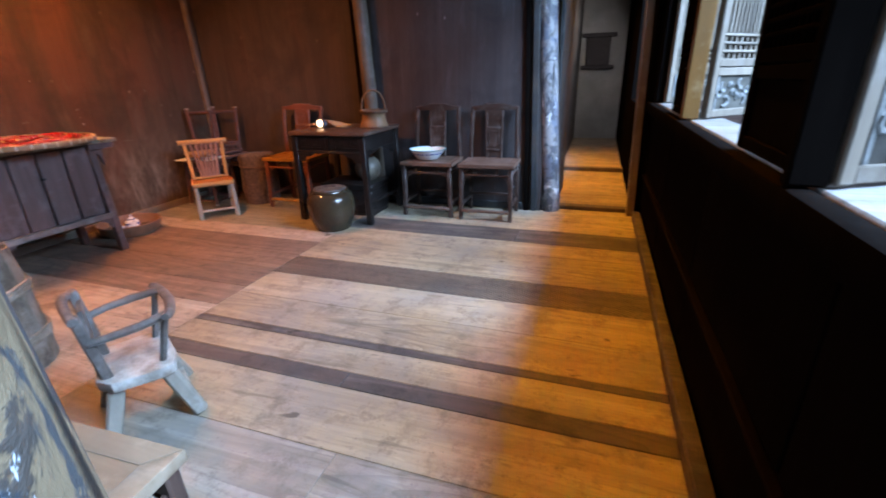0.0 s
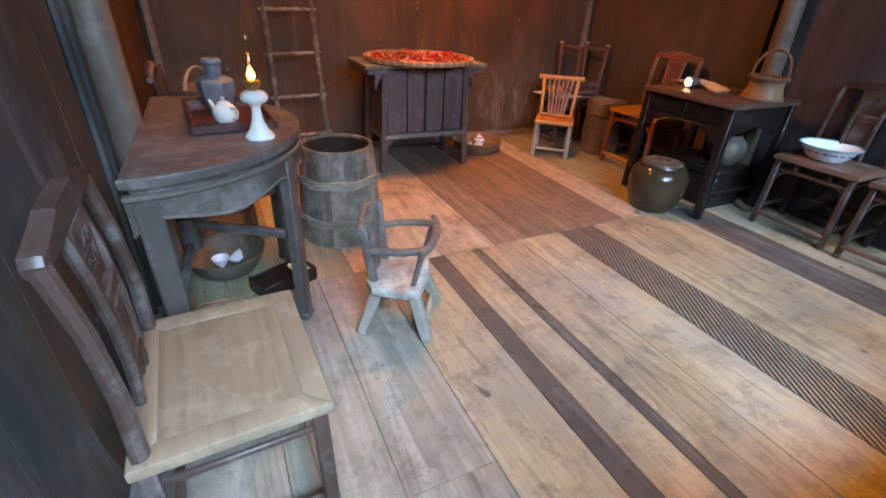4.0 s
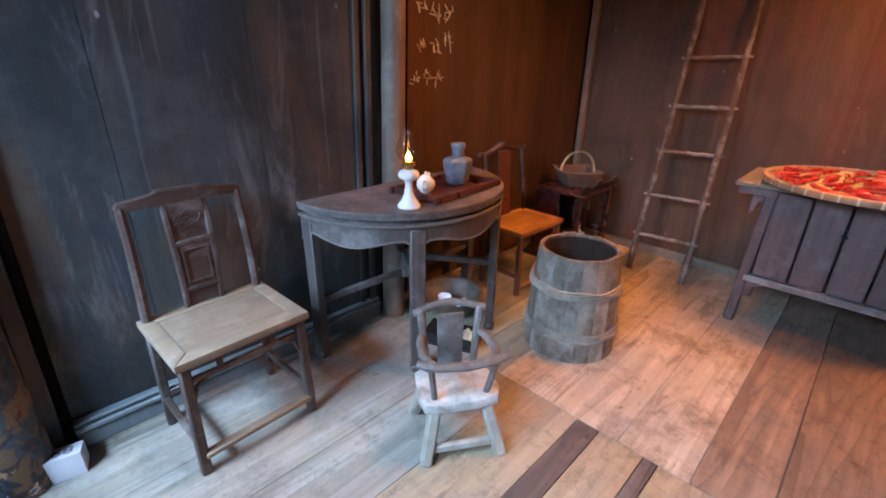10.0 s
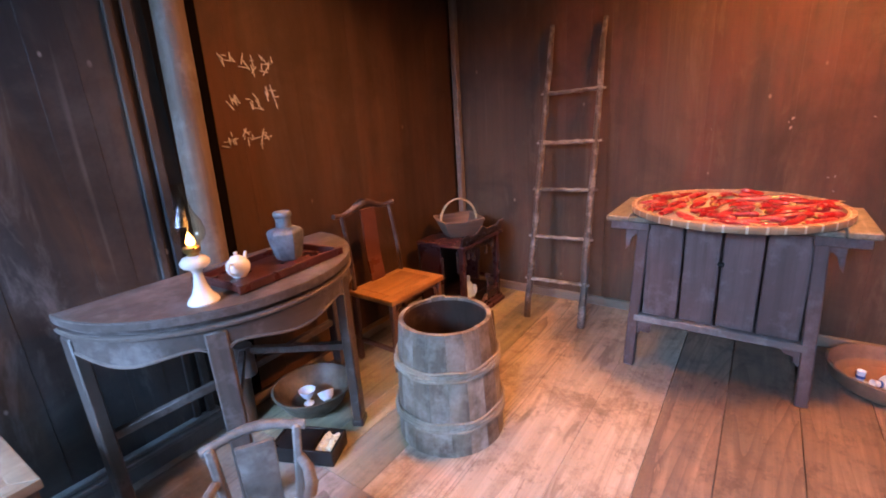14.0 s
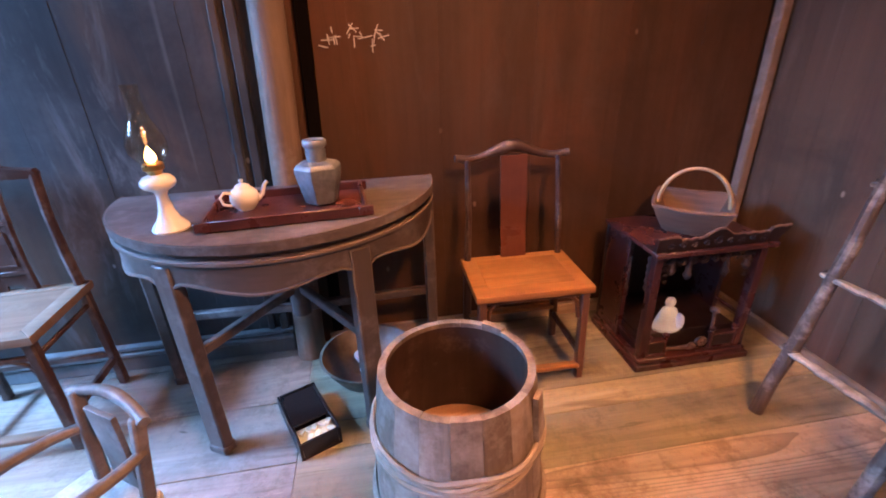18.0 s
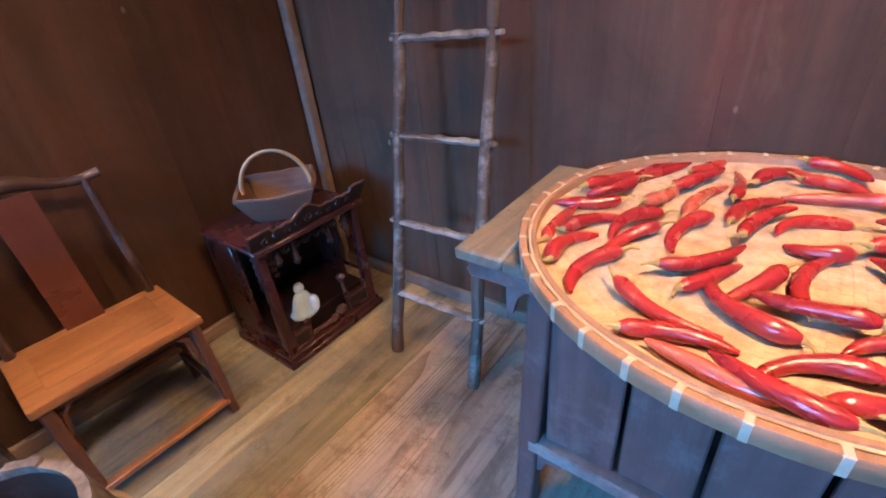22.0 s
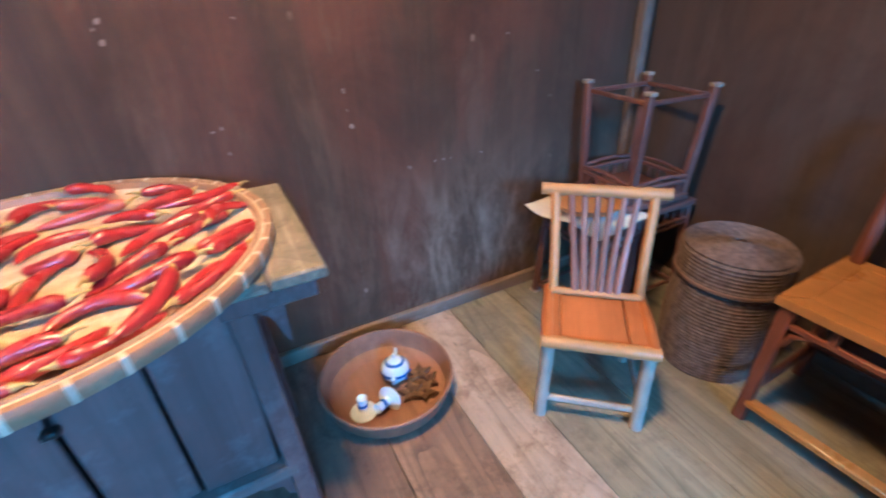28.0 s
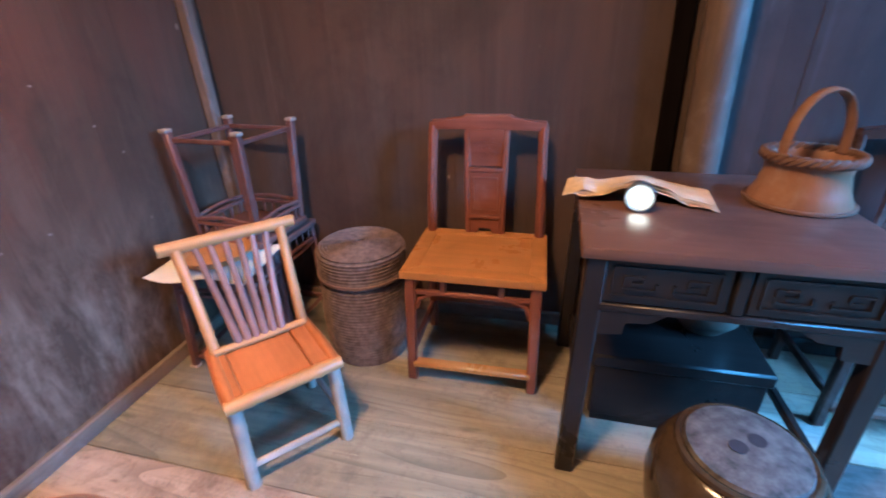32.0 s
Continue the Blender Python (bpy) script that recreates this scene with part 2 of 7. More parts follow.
def aged_wall(name, base, red, pale, pale_amount, rubbed=None):
    """Upright old boards: long streaks, a reddish wash, rubbed pale smears, small chips."""
    n = Nodes(name)
    flat = n.coords((1, 1, 1), False)
    long_vec = n.coords((1, 1, 0.05), False)
    half_vec = n.coords((1, 1, 0.22), False)
    streak = n.noise(long_vec, 5, 5, 0.62, 0.25)
    fine = n.noise(n.coords((1, 1, 0.04)), 48, 6, 0.7)
    wash = n.noise(half_vec, 2.4, 5, 0.6, 0.5)
    col = n.ramp(streak, [(0.28, shade(base, 0.7)), (0.5, base), (0.72, shade(base, 1.3))])
    col = n.mix(n.span(wash, 0.48, 0.62, 0.0, 0.8), col, red)
    col = n.mix(n.span(fine, 0.5, 0.75, 0.0, 0.32), col, shade(base, 0.5))
    smear = n.noise(half_vec, 6.5, 7, 0.72, 0.6)
    col = n.mix(n.span(smear, 0.55, 0.74, 0.0, pale_amount), col, pale)
    drip = n.noise(n.coords((1, 1, 0.03), False), 15, 3, 0.5, 0.1)
    col = n.mix(n.span(drip, 0.66, 0.76, 0.0, pale_amount * 0.9), col, shade(pale, 0.9))
    if rubbed:
        y0, y1, z1 = rubbed
        tc, xyz = n.add("TexCoord"), n.add("SeparateXYZ")
        n.link(tc.outputs["Object"], xyz.inputs[0])
        patch = n.noise(n.coords((1, 1, 0.3), False), 8.0, 8, 0.74, 0.4)
        mask = n.span(patch, 0.42, 0.62, 0.0, 0.8)
        for edge in (n.span(xyz.outputs["Y"], y0 - 0.3, y0 + 0.2), n.span(xyz.outputs["Y"], y1 + 0.25, y1 - 0.2), n.span(xyz.outputs["Z"], z1 + 0.2, z1 - 0.25)):
            both = n.add("Math", operation="MULTIPLY")
            n.link(mask, both.inputs[0])
            n.link(edge, both.inputs[1])
            mask = both.outputs[0]
        col = n.mix(mask, col, shade(pale, 1.75))
    cloud = n.noise(flat, 3.1, 7, 0.7, 0.3)
    col = n.mix(n.span(cloud, 0.48, 0.74, 0.0, 0.42), col, shade(pale, 0.55))
    murk = n.noise(flat, 1.5, 6, 0.65, 0.5)
    col = n.mix(n.span(murk, 0.48, 0.68, 0.0, 0.6), col, shade(base, 0.45))
    chips = n.add("TexVoronoi")
    chips.inputs["Scale"].default_value = 8.0
    n.link(n.coords((1, 1, 0.6), False), chips.inputs["Vector"])
    rare = n.noise(flat, 2.2, 2, 0.5)
    bit = n.add("Math", operation="MULTIPLY")
    n.link(n.span(chips.outputs["Distance"], 0.045, 0.075, 0.8, 0.0), bit.inputs[0])
    n.link(n.span(rare, 0.50, 0.56), bit.inputs[1])
    col = n.mix(bit.outputs[0], col, shade(pale, 1.7))
    info, hsv = n.add("ObjectInfo"), n.add("HueSaturation")
    n.link(n.span(info.outputs["Random"], 0, 1, 0.93, 1.07), hsv.inputs["Value"])
    n.link(col, hsv.inputs["Color"])
    n.bump(fine, 0.18, 0.003)
    return n.done(hsv.outputs[0], n.span(smear, 0.3, 0.7, 0.46, 0.7), 0.0, 0.2)


def peeling(name, ochre, blue, dark):
    """Old paint in flakes: two colours in large patches, dark cracks along the grain, pale chipped edges."""
    n = Nodes(name)
    vec, tall = n.coords((1, 1, 0.75)), n.coords((1, 1, 0.06))
    a = n.noise(vec, 6.5, 7, 0.66, 0.4)
    b = n.noise(vec, 19.0, 7, 0.7, 0.5)
    c = n.noise(vec, 11.0, 5, 0.6, 1.2)
    col = n.mix(n.span(a, 0.49, 0.51), blue, ochre)
    col = n.mix(n.span(c, 0.52, 0.55, 0.0, 0.85), col, shade(blue, 0.45))
    col = n.mix(n.span(b, 0.55, 0.58, 0.0, 0.8), col, dark)
    flake = n.noise(vec, 9.0, 8, 0.72, 0.3)
    col = n.mix(n.span(flake, 0.60, 0.615, 0.0, 0.9), col, shade(ochre, 2.6))
    rim = n.noise(n.coords((1.0, 1.0, 0.5)), 14.0, 6, 0.7, 0.8)
    col = n.mix(n.span(rim, 0.645, 0.66, 0.0, 0.9), col, tuple(min(1, 0.3 + v * 2.4) for v in blue))
    crack = n.noise(tall, 7.0, 2, 0.4, 0.1)
    col = n.mix(n.span(crack, 0.64, 0.65, 0.0, 0.95), col, shade(dark, 0.3))
    n.bump(b, 0.9, 0.008)
    return n.done(col, n.span(b, 0.3, 0.7, 0.35, 0.6), 0.0, 0.35)


def plain(name, base, rough=0.5, metal=0.0, spec=0.5, vary=0.16, scale=9.0, bump=0.08, second=None):
    n = Nodes(name)
    vec = n.coords((1, 1, 1))
    a = n.noise(vec, scale, 6, 0.62)
    b = n.noise(vec, scale * 9, 3, 0.6)
    col = n.mix(n.span(a, 0.35, 0.7), shade(base, 1 + vary), second or shade(base, 1 - vary * 1.6))
    col = n.mix(n.span(b, 0.4, 0.8, 0, 0.35), col, shade(base, 1 - vary))
    n.bump(b, bump, 0.002)
    return n.done(col, n.span(a, 0.3, 0.7, max(0.03, rough - 0.08), rough + 0.1), metal, spec)


def glow(name, color, strength):
    n = Nodes(name)
    n.bsdf.inputs["Emission Color"].default_value = (*color, 1)
    n.bsdf.inputs["Emission Strength"].default_value = strength
    return n.done(color, 0.5)


def thin_glass(name, tint):
    """A thin clear shell: light passes straight through, the rim shines."""
    n = Nodes(name)
    clear, gloss, rim, both = n.add("BsdfTransparent"), n.add("BsdfGlossy"), n.add("LayerWeight"), n.add("MixShader")
    clear.inputs[0].default_value = (*tint, 1)
    gloss.inputs["Roughness"].default_value = 0.03
    rim.inputs["Blend"].default_value = 0.25
    n.link(n.span(rim.outputs["Facing"], 0.2, 1.0, 0.05, 0.55), both.inputs[0])
    n.link(clear.outputs[0], both.inputs[1])
    n.link(gloss.outputs[0], both.inputs[2])
    n.link(both.outputs[0], n.tree.nodes["Material Output"].inputs[0])
    return n.mat


GREY_DUST = (0.30, 0.30, 0.31)
M_FLOOR = worn_floor("floor_pine_worn", (0.36, 0.265, 0.168), (0.47, 0.36, 0.24), (0.12, 0.085, 0.06), 0.5, 0.72)
M_FLOOR_STRIP = worn_floor("floor_dark_insert", (0.105, 0.08, 0.068), (0.21, 0.17, 0.145), (0.035, 0.03, 0.028), 0.6, 0.8)
M_RIDGE = worn_floor("floor_ridges", (0.20, 0.152, 0.115), (0.29, 0.225, 0.17), (0.09, 0.065, 0.05), 0.4)
M_FLOOR_RED = worn_floor("floor_red_stained", (0.215, 0.142, 0.102), (0.34, 0.23, 0.16), (0.07, 0.05, 0.04), 0.4, 0.7, 0.3)
M_FLOOR_WARM = worn_floor("floor_pine_golden", (0.42, 0.32, 0.235), (0.56, 0.45, 0.345), (0.13, 0.09, 0.062), 0.4, 0.9, 0.15)
# dusty grey boards, also painted in where the warm pool should not reach
M_FLOOR_GREY = worn_floor("floor_grey_dusty_unlit", (0.275, 0.23, 0.18), (0.38, 0.335, 0.285), (0.11, 0.09, 0.075), 0.6, 0.75)
M_FLOOR_GOLD = worn_floor("floor_golden_olive", (0.40, 0.315, 0.17), (0.48, 0.40, 0.25), (0.17, 0.13, 0.085), 0.3, 0.62, -0.18)
M_FLOOR_OLIVE = worn_floor("floor_olive_brown", (0.255, 0.225, 0.15), (0.385, 0.325, 0.22), (0.12, 0.10, 0.075), 0.4, 0.62, -0.18)
M_WALL = aged_wall("wall_boards_dark_brown", (0.068, 0.034, 0.018), (0.095, 0.037, 0.018), (0.13, 0.088, 0.06), 0.3)
M_WALL_N = aged_wall("wall_boards_umber", (0.080, 0.056, 0.043), (0.096, 0.055, 0.039), (0.155, 0.12, 0.10), 0.3)
M_WALL_RED = aged_wall("wall_boards_red_brown", (0.086, 0.051, 0.032), (0.132, 0.056, 0.034), (0.17, 0.12, 0.085), 0.6, (3.2, 4.1, 0.62))
M_WALL_PURPLE = aged_wall("wall_boards_purple_grey", (0.068, 0.057, 0.058), (0.085, 0.06, 0.055), (0.175, 0.16, 0.168), 0.5)
M_WALL_GREY = aged_wall("wall_boards_weathered_grey", (0.038, 0.043, 0.046), (0.09, 0.058, 0.039), (0.20, 0.205, 0.207), 0.7)
M_BASE = wood("baseboard_pale", (0.23, 0.17, 0.125), "x", 0.35, 0.55, GREY_DUST, 0.3)
M_BASE_Y = wood("baseboard_pale_y", (0.23, 0.17, 0.125), "y", 0.35, 0.55, GREY_DUST, 0.3)
M_POST = wood("post_aged_timber", (0.215, 0.155, 0.118), "z", 0.45, 0.5, (0.36, 0.31, 0.28), 0.35)
M_POST_PEEL = peeling("post_peeling_paint", (0.135, 0.092, 0.056), (0.04, 0.065, 0.085), (0.02, 0.02, 0.022))
M_POST_DOOR = peeling("post_grey_flaking", (0.24, 0.235, 0.24), (0.13, 0.15, 0.19), (0.085, 0.075, 0.07))
M_TRIM_BLUE = aged_wall("trim_grey_paint", (0.20, 0.225, 0.235), (0.17, 0.17, 0.165), (0.36, 0.38, 0.39), 0.6)
# near-black without specular: shade of the backlit window side put into the colour
M_SHADED_BLACK = wood("timber_near_black_shade", (0.007, 0.0055, 0.005), "z", 0.4, 0.75, (0.012, 0.010, 0.010), 0.1, 0.1, 26, 0.2, 0.0)
M_SILL = worn_floor("sill_weathered", (0.20, 0.19, 0.18), (0.32, 0.32, 0.32), (0.07, 0.06, 0.052), 0.4)
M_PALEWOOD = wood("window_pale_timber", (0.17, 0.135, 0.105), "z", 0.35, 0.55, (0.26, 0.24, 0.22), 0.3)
M_LEAFPAPER = plain("window_backing_grey", (0.055, 0.05, 0.042), 0.8, 0, 0.2, 0.4, 6, 0.2)
M_CARVING = plain("window_carving_pale", (0.15, 0.155, 0.15), 0.6, 0, 0.3, 0.3, 30, 0.3)
M_OCHREWOOD = wood("window_ochre_timber", (0.22, 0.095, 0.025), "z", 0.6, 0.5, (0.42, 0.30, 0.17), 0.3, 0.1, 12)
M_PLASTER = plain("plaster_white_aged", (0.42, 0.43, 0.43), 0.85, 0, 0.2, 0.14, 2.5, 0.15)
M_CEIL = wood("ceiling_boards", (0.10, 0.07, 0.05), "y", 0.4, 0.6)
M_STONE = plain("courtyard_stone", (0.19, 0.19, 0.185), 0.8, 0, 0.2, 0.2, 3.0, 0.3)
M_CHAIR = wood("chair_dark_elm", (0.068, 0.038, 0.030), "z", 0.4, 0.4, (0.25, 0.215, 0.205), 0.42, 0.08)
M_CHAIR_X = wood("chair_dark_elm_x", (0.068, 0.038, 0.030), "x", 0.4, 0.4, (0.25, 0.215, 0.205), 0.45, 0.08)
M_SEAT_GREY = wood("seat_worn_grey_brown", (0.225, 0.152, 0.102), "x", 0.4, 0.5, (0.36, 0.30, 0.24), 0.3, 0.06)
M_SEAT_PANEL = wood("seat_panel_dark_rubbed", (0.175, 0.115, 0.076), "x", 0.4, 0.45, (0.29, 0.235, 0.18), 0.35, 0.06)
M_SEAT_RUST = wood("seat_red_brown", (0.17, 0.09, 0.065), "x", 0.35, 0.42, (0.3, 0.24, 0.22), 0.3, 0.06)
M_SEAT_HONEY = wood("seat_honey_varnish", (0.46, 0.22, 0.055), "x", 0.3, 0.3, None, 0, 0.06, 26, 0.2, 0.45)
M_CHAIR_RED = wood("chair_red_brown", (0.225, 0.08, 0.05), "z", 0.4, 0.38, (0.3, 0.22, 0.2), 0.15, 0.08)
M_CHAIR_RED_X = wood("chair_red_brown_x", (0.225, 0.08, 0.05), "x", 0.4, 0.38, (0.3, 0.22, 0.2), 0.15, 0.08)
M_SPLAT_RED = wood("splat_red_lacquer", (0.14, 0.048, 0.03), "z", 0.3, 0.3, None, 0, 0.05)
M_YOKE = wood("yoke_chair_brown", (0.15, 0.07, 0.042), "z", 0.4, 0.42, (0.28, 0.2, 0.17), 0.2, 0.08)
M_SEAT_YOKE = wood("yoke_seat_orange_brown", (0.36, 0.165, 0.055), "x", 0.45, 0.38, (0.42, 0.26, 0.13), 0.3, 0.06, 26, 0.2, 0.4, False, (0.14, 0.06, 0.03))
M_TABLE = wood("table_dark_brown", (0.105, 0.082, 0.074), "x", 0.4, 0.4, (0.30, 0.27, 0.265), 0.45, 0.06)
M_TABLE_Z = wood("table_dark_brown_z", (0.09, 0.07, 0.063), "z", 0.4, 0.42, (0.26, 0.23, 0.22), 0.36, 0.06)
M_DESK = wood("desk_black_brown", (0.018, 0.014, 0.013), "x", 0.4, 0.32, (0.055, 0.048, 0.046), 0.2, 0.05)
M_DESK_TOP = wood("desk_top_red_brown", (0.125, 0.068, 0.05), "x", 0.35, 0.32, (0.24, 0.18, 0.16), 0.25, 0.05, 26, 0.2, 0.45)
M_DESK_Z = wood("desk_black_brown_z", (0.018, 0.014, 0.013), "z", 0.4, 0.32, (0.055, 0.048, 0.046), 0.2, 0.05)
M_CABINET = wood("cabinet_dusty_purple_brown", (0.148, 0.090, 0.084), "z", 0.45, 0.45, (0.29, 0.225, 0.22), 0.35, 0.1)
M_CABINET_Y = wood("cabinet_dusty_purple_brown_y", (0.20, 0.15, 0.138), "y", 0.4, 0.45, (0.46, 0.41, 0.39), 0.5, 0.08)
M_CABINET_TOP = worn_floor("cabinet_top_worn", (0.20, 0.17, 0.12), (0.40, 0.36, 0.28), (0.05, 0.038, 0.028), 0.6, 0.75)
M_BARREL = wood("barrel_staves_grey", (0.205, 0.155, 0.115), "z", 0.75, 0.6, (0.50, 0.45, 0.40), 0.6, 0.16, 15, 0.6, 0.35, False, (0.075, 0.052, 0.038))
# red-brown inner wood, darkened to carry the shade inside the barrel
M_BARREL_IN = wood("barrel_inside_shade", (0.065, 0.036, 0.026), "z", 0.7, 0.6, (0.20, 0.16, 0.14), 0.2, 0.1, 15, 0.4, 0.3, False, (0.018, 0.011, 0.009))
M_BARREL_BASE = wood("barrel_inner_bottom", (0.30, 0.17, 0.095), "x", 0.5, 0.55, None, 0.0, 0.1)
# rubbed wood, paler so that the edges carry their highlight too
M_TABLE_EDGE = wood("table_rubbed_highlit_edge", (0.17, 0.135, 0.12), "x", 0.5, 0.45, (0.08, 0.06, 0.05), 0.5, 0.05)
M_HOOP = wood("bamboo_hoop", (0.27, 0.215, 0.165), "x", 0.45, 0.6, (0.44, 0.40, 0.35), 0.45)
M_GREYWOOD = wood("child_chair_bleached", (0.32, 0.28, 0.23), "z", 0.35, 0.55, (0.5, 0.5, 0.48), 0.4, 0.1)
M_CHILD_SEAT = wood("child_seat_flaking_white", (0.30, 0.26, 0.22), "y", 0.4, 0.6, (0.80, 0.78, 0.74), 0.75, 0.05, 20, 0.6)
M_GREYWOOD_D = wood("child_chair_arm_dark", (0.15, 0.125, 0.112), "x", 0.4, 0.45, (0.34, 0.33, 0.33), 0.45, 0.08)
M_LADDER = wood("ladder_weathered_pole", (0.095, 0.07, 0.055), "z", 0.6, 0.65, (0.58, 0.52, 0.45), 0.42, 0.12, 22, 0.7)
M_LADDER_Y = wood("ladder_weathered_rung", (0.16, 0.12, 0.09), "y", 0.6, 0.6, (0.62, 0.56, 0.48), 0.75, 0.12, 22, 0.7)
M_LACQUER = plain("red_brown_lacquer", (0.05, 0.016, 0.015), 0.28, 0, 0.5, 0.3, 8)
M_LACQUER_D = plain("dark_carved_shaded_lacquer", (0.016, 0.009, 0.009), 0.4, 0, 0.4, 0.3, 14)
# greyer tone that paints the small glints on the carving
M_LACQUER_GLINT = plain("carved_lacquer_glint", (0.048, 0.032, 0.03), 0.4, 0, 0.4, 0.5, 30)
M_LACQUER_EDGE = plain("rubbed_lacquer_edge", (0.12, 0.075, 0.065), 0.45, 0, 0.4, 0.4, 40)
M_BAMBOO = wood("bamboo_golden", (0.55, 0.27, 0.10), "z", 0.25, 0.35, None, 0, 0.08)
M_BAMBOO_X = wood("bamboo_golden_x", (0.52, 0.26, 0.10), "x", 0.25, 0.35, None, 0, 0.08)
M_BAMBOO_PALE = wood("bamboo_pale_grey", (0.42, 0.34, 0.27), "z", 0.3, 0.5, (0.5, 0.46, 0.42), 0.35, 0.08)
M_SEAT_ORANGE = wood("bamboo_seat_orange", (0.48, 0.165, 0.045), "y", 0.3, 0.35, None, 0, 0.06)
M_SPINDLE = wood("spindle_pinkish_brown", (0.30, 0.16, 0.125), "z", 0.3, 0.42, (0.36, 0.28, 0.25), 0.25, 0.08)
M_STOOL = wood("stool_red_stain", (0.165, 0.075, 0.06), "z", 0.35, 0.42, (0.28, 0.2, 0.19), 0.22, 0.08)
M_WICKER = wood("wicker_brown", (0.18, 0.105, 0.072), "x", 0.4, 0.6, None, 0, 0.1, 60, 0.5)
M_WICKER_PALE = wood("wicker_pale_handle", (0.50, 0.33, 0.18), "x", 0.3, 0.5)
M_COIL = plain("coiled_rope_grey_brown", (0.145, 0.098, 0.075), 0.7, 0, 0.3, 0.3, 40, 0.4)
M_TRAYWEAVE = plain("woven_bamboo_cream", (0.50, 0.405, 0.285), 0.6, 0, 0.25, 0.24, 26, 0.6, (0.37, 0.26, 0.155))
M_TRAYRIM = wood("tray_rim_bamboo", (0.38, 0.215, 0.12), "x", 0.35, 0.45, (0.5, 0.4, 0.28), 0.3, 0.1)
M_BIND = plain("binding_pale_cane", (0.52, 0.42, 0.31), 0.5, 0, 0.4, 0.15, 30)
M_STEM = plain("chili_stem_dry", (0.42, 0.30, 0.10), 0.6, 0, 0.3, 0.25, 30)
M_PORCELAIN = plain("white_porcelain", (0.78, 0.77, 0.72), 0.12, 0, 0.5, 0.04, 5, 0.02)
M_PORCELAIN_B = plain("blue_white_porcelain", (0.72, 0.78, 0.84), 0.14, 0, 0.5, 0.06, 18, 0.02, (0.50, 0.62, 0.78))
M_COBALT = plain("cobalt_painted_band", (0.06, 0.13, 0.38), 0.2, 0, 0.5, 0.3, 30, 0.02)
M_PEWTER = plain("pewter_dull", (0.19, 0.21, 0.235), 0.46, 0.3, 0.5, 0.35, 12, 0.06)
M_BRASS = plain("brass_dull", (0.42, 0.25, 0.08), 0.35, 0.9, 0.5, 0.2, 20)
M_GLASS = thin_glass("lamp_glass", (1.0, 0.90, 0.76))
M_FLAME = glow("oil_flame", (1.0, 0.47, 0.13), 16.0)
M_BULB = glow("small_round_lamp", (1.0, 0.78, 0.50), 9.0)
M_ENAMEL = plain("enamel_white", (0.74, 0.80, 0.80), 0.14, 0, 0.5, 0.05, 7, 0.02)
M_ENAMEL_RIM = plain("enamel_rim_teal", (0.14, 0.32, 0.34), 0.2, 0, 0.5, 0.1, 9)
M_GLAZE = plain("jar_brown_glaze", (0.026, 0.019, 0.013), 0.16, 0, 0.5, 0.5, 7, 0.15, (0.062, 0.042, 0.022))
M_JARLID = plain("jar_lid_worn", (0.10, 0.092, 0.085), 0.42, 0, 0.4, 0.6, 26, 0.6, (0.025, 0.023, 0.022))
M_EARTHEN = plain("olive_brown_bowl", (0.125, 0.105, 0.08), 0.45, 0, 0.5, 0.35, 12)
M_BASIN = wood("basin_brown_wood", (0.30, 0.165, 0.105), "x", 0.35, 0.42, None, 0, 0.05)
M_PAPER = plain("aged_paper", (0.66, 0.52, 0.34), 0.8, 0, 0.2, 0.14, 6, 0.1)
M_PAPER_W = plain("white_paper", (0.76, 0.72, 0.64), 0.8, 0, 0.2, 0.08, 6, 0.1)
M_SIGN = plain("sign_painted_pale", (0.62, 0.58, 0.60), 0.6, 0, 0.3, 0.06, 10)
M_INK = plain("ink_dark", (0.03, 0.025, 0.03), 0.6)
M_NUMBER = plain("number_faded_violet", (0.17, 0.14, 0.19), 0.6, 0, 0.3, 0.3, 60)
M_CHALK_FAINT = plain("chalk_almost_gone", (0.30, 0.30, 0.30), 0.9, 0, 0.1, 0.3, 60)
M_CHALK = plain("chalk_rubbed", (0.50, 0.46, 0.42), 0.9, 0, 0.1, 0.3, 60)
M_FLECK = plain("old_paint_fleck", (0.27, 0.215, 0.185), 0.8, 0, 0.2, 0.3, 60)
M_BONE = plain("bone_tiles", (0.75, 0.68, 0.5), 0.35, 0, 0.5, 0.1, 20)
# white glaze, with the courtyard's blue reflection put into its colour
M_STATUE = plain("figurine_white_glaze_blue_lit", (0.58, 0.76, 0.95), 0.2, 0, 0.5, 0.06, 12)
M_SPICE = plain("dried_star_fruit", (0.15, 0.085, 0.04), 0.7, 0, 0.2, 0.4, 30, 0.4)
M_BUCKET = wood("bucket_tan_wood", (0.34, 0.18, 0.10), "z", 0.3, 0.45, (0.42, 0.34, 0.28), 0.2)
M_TRAYWOOD = plain("serving_tray_red_lacquer", (0.068, 0.021, 0.019), 0.3, 0, 0.5, 0.25, 10)
M_FACADE = wood("far_lattice_timber", (0.27, 0.23, 0.20), "z", 0.35, 0.6)


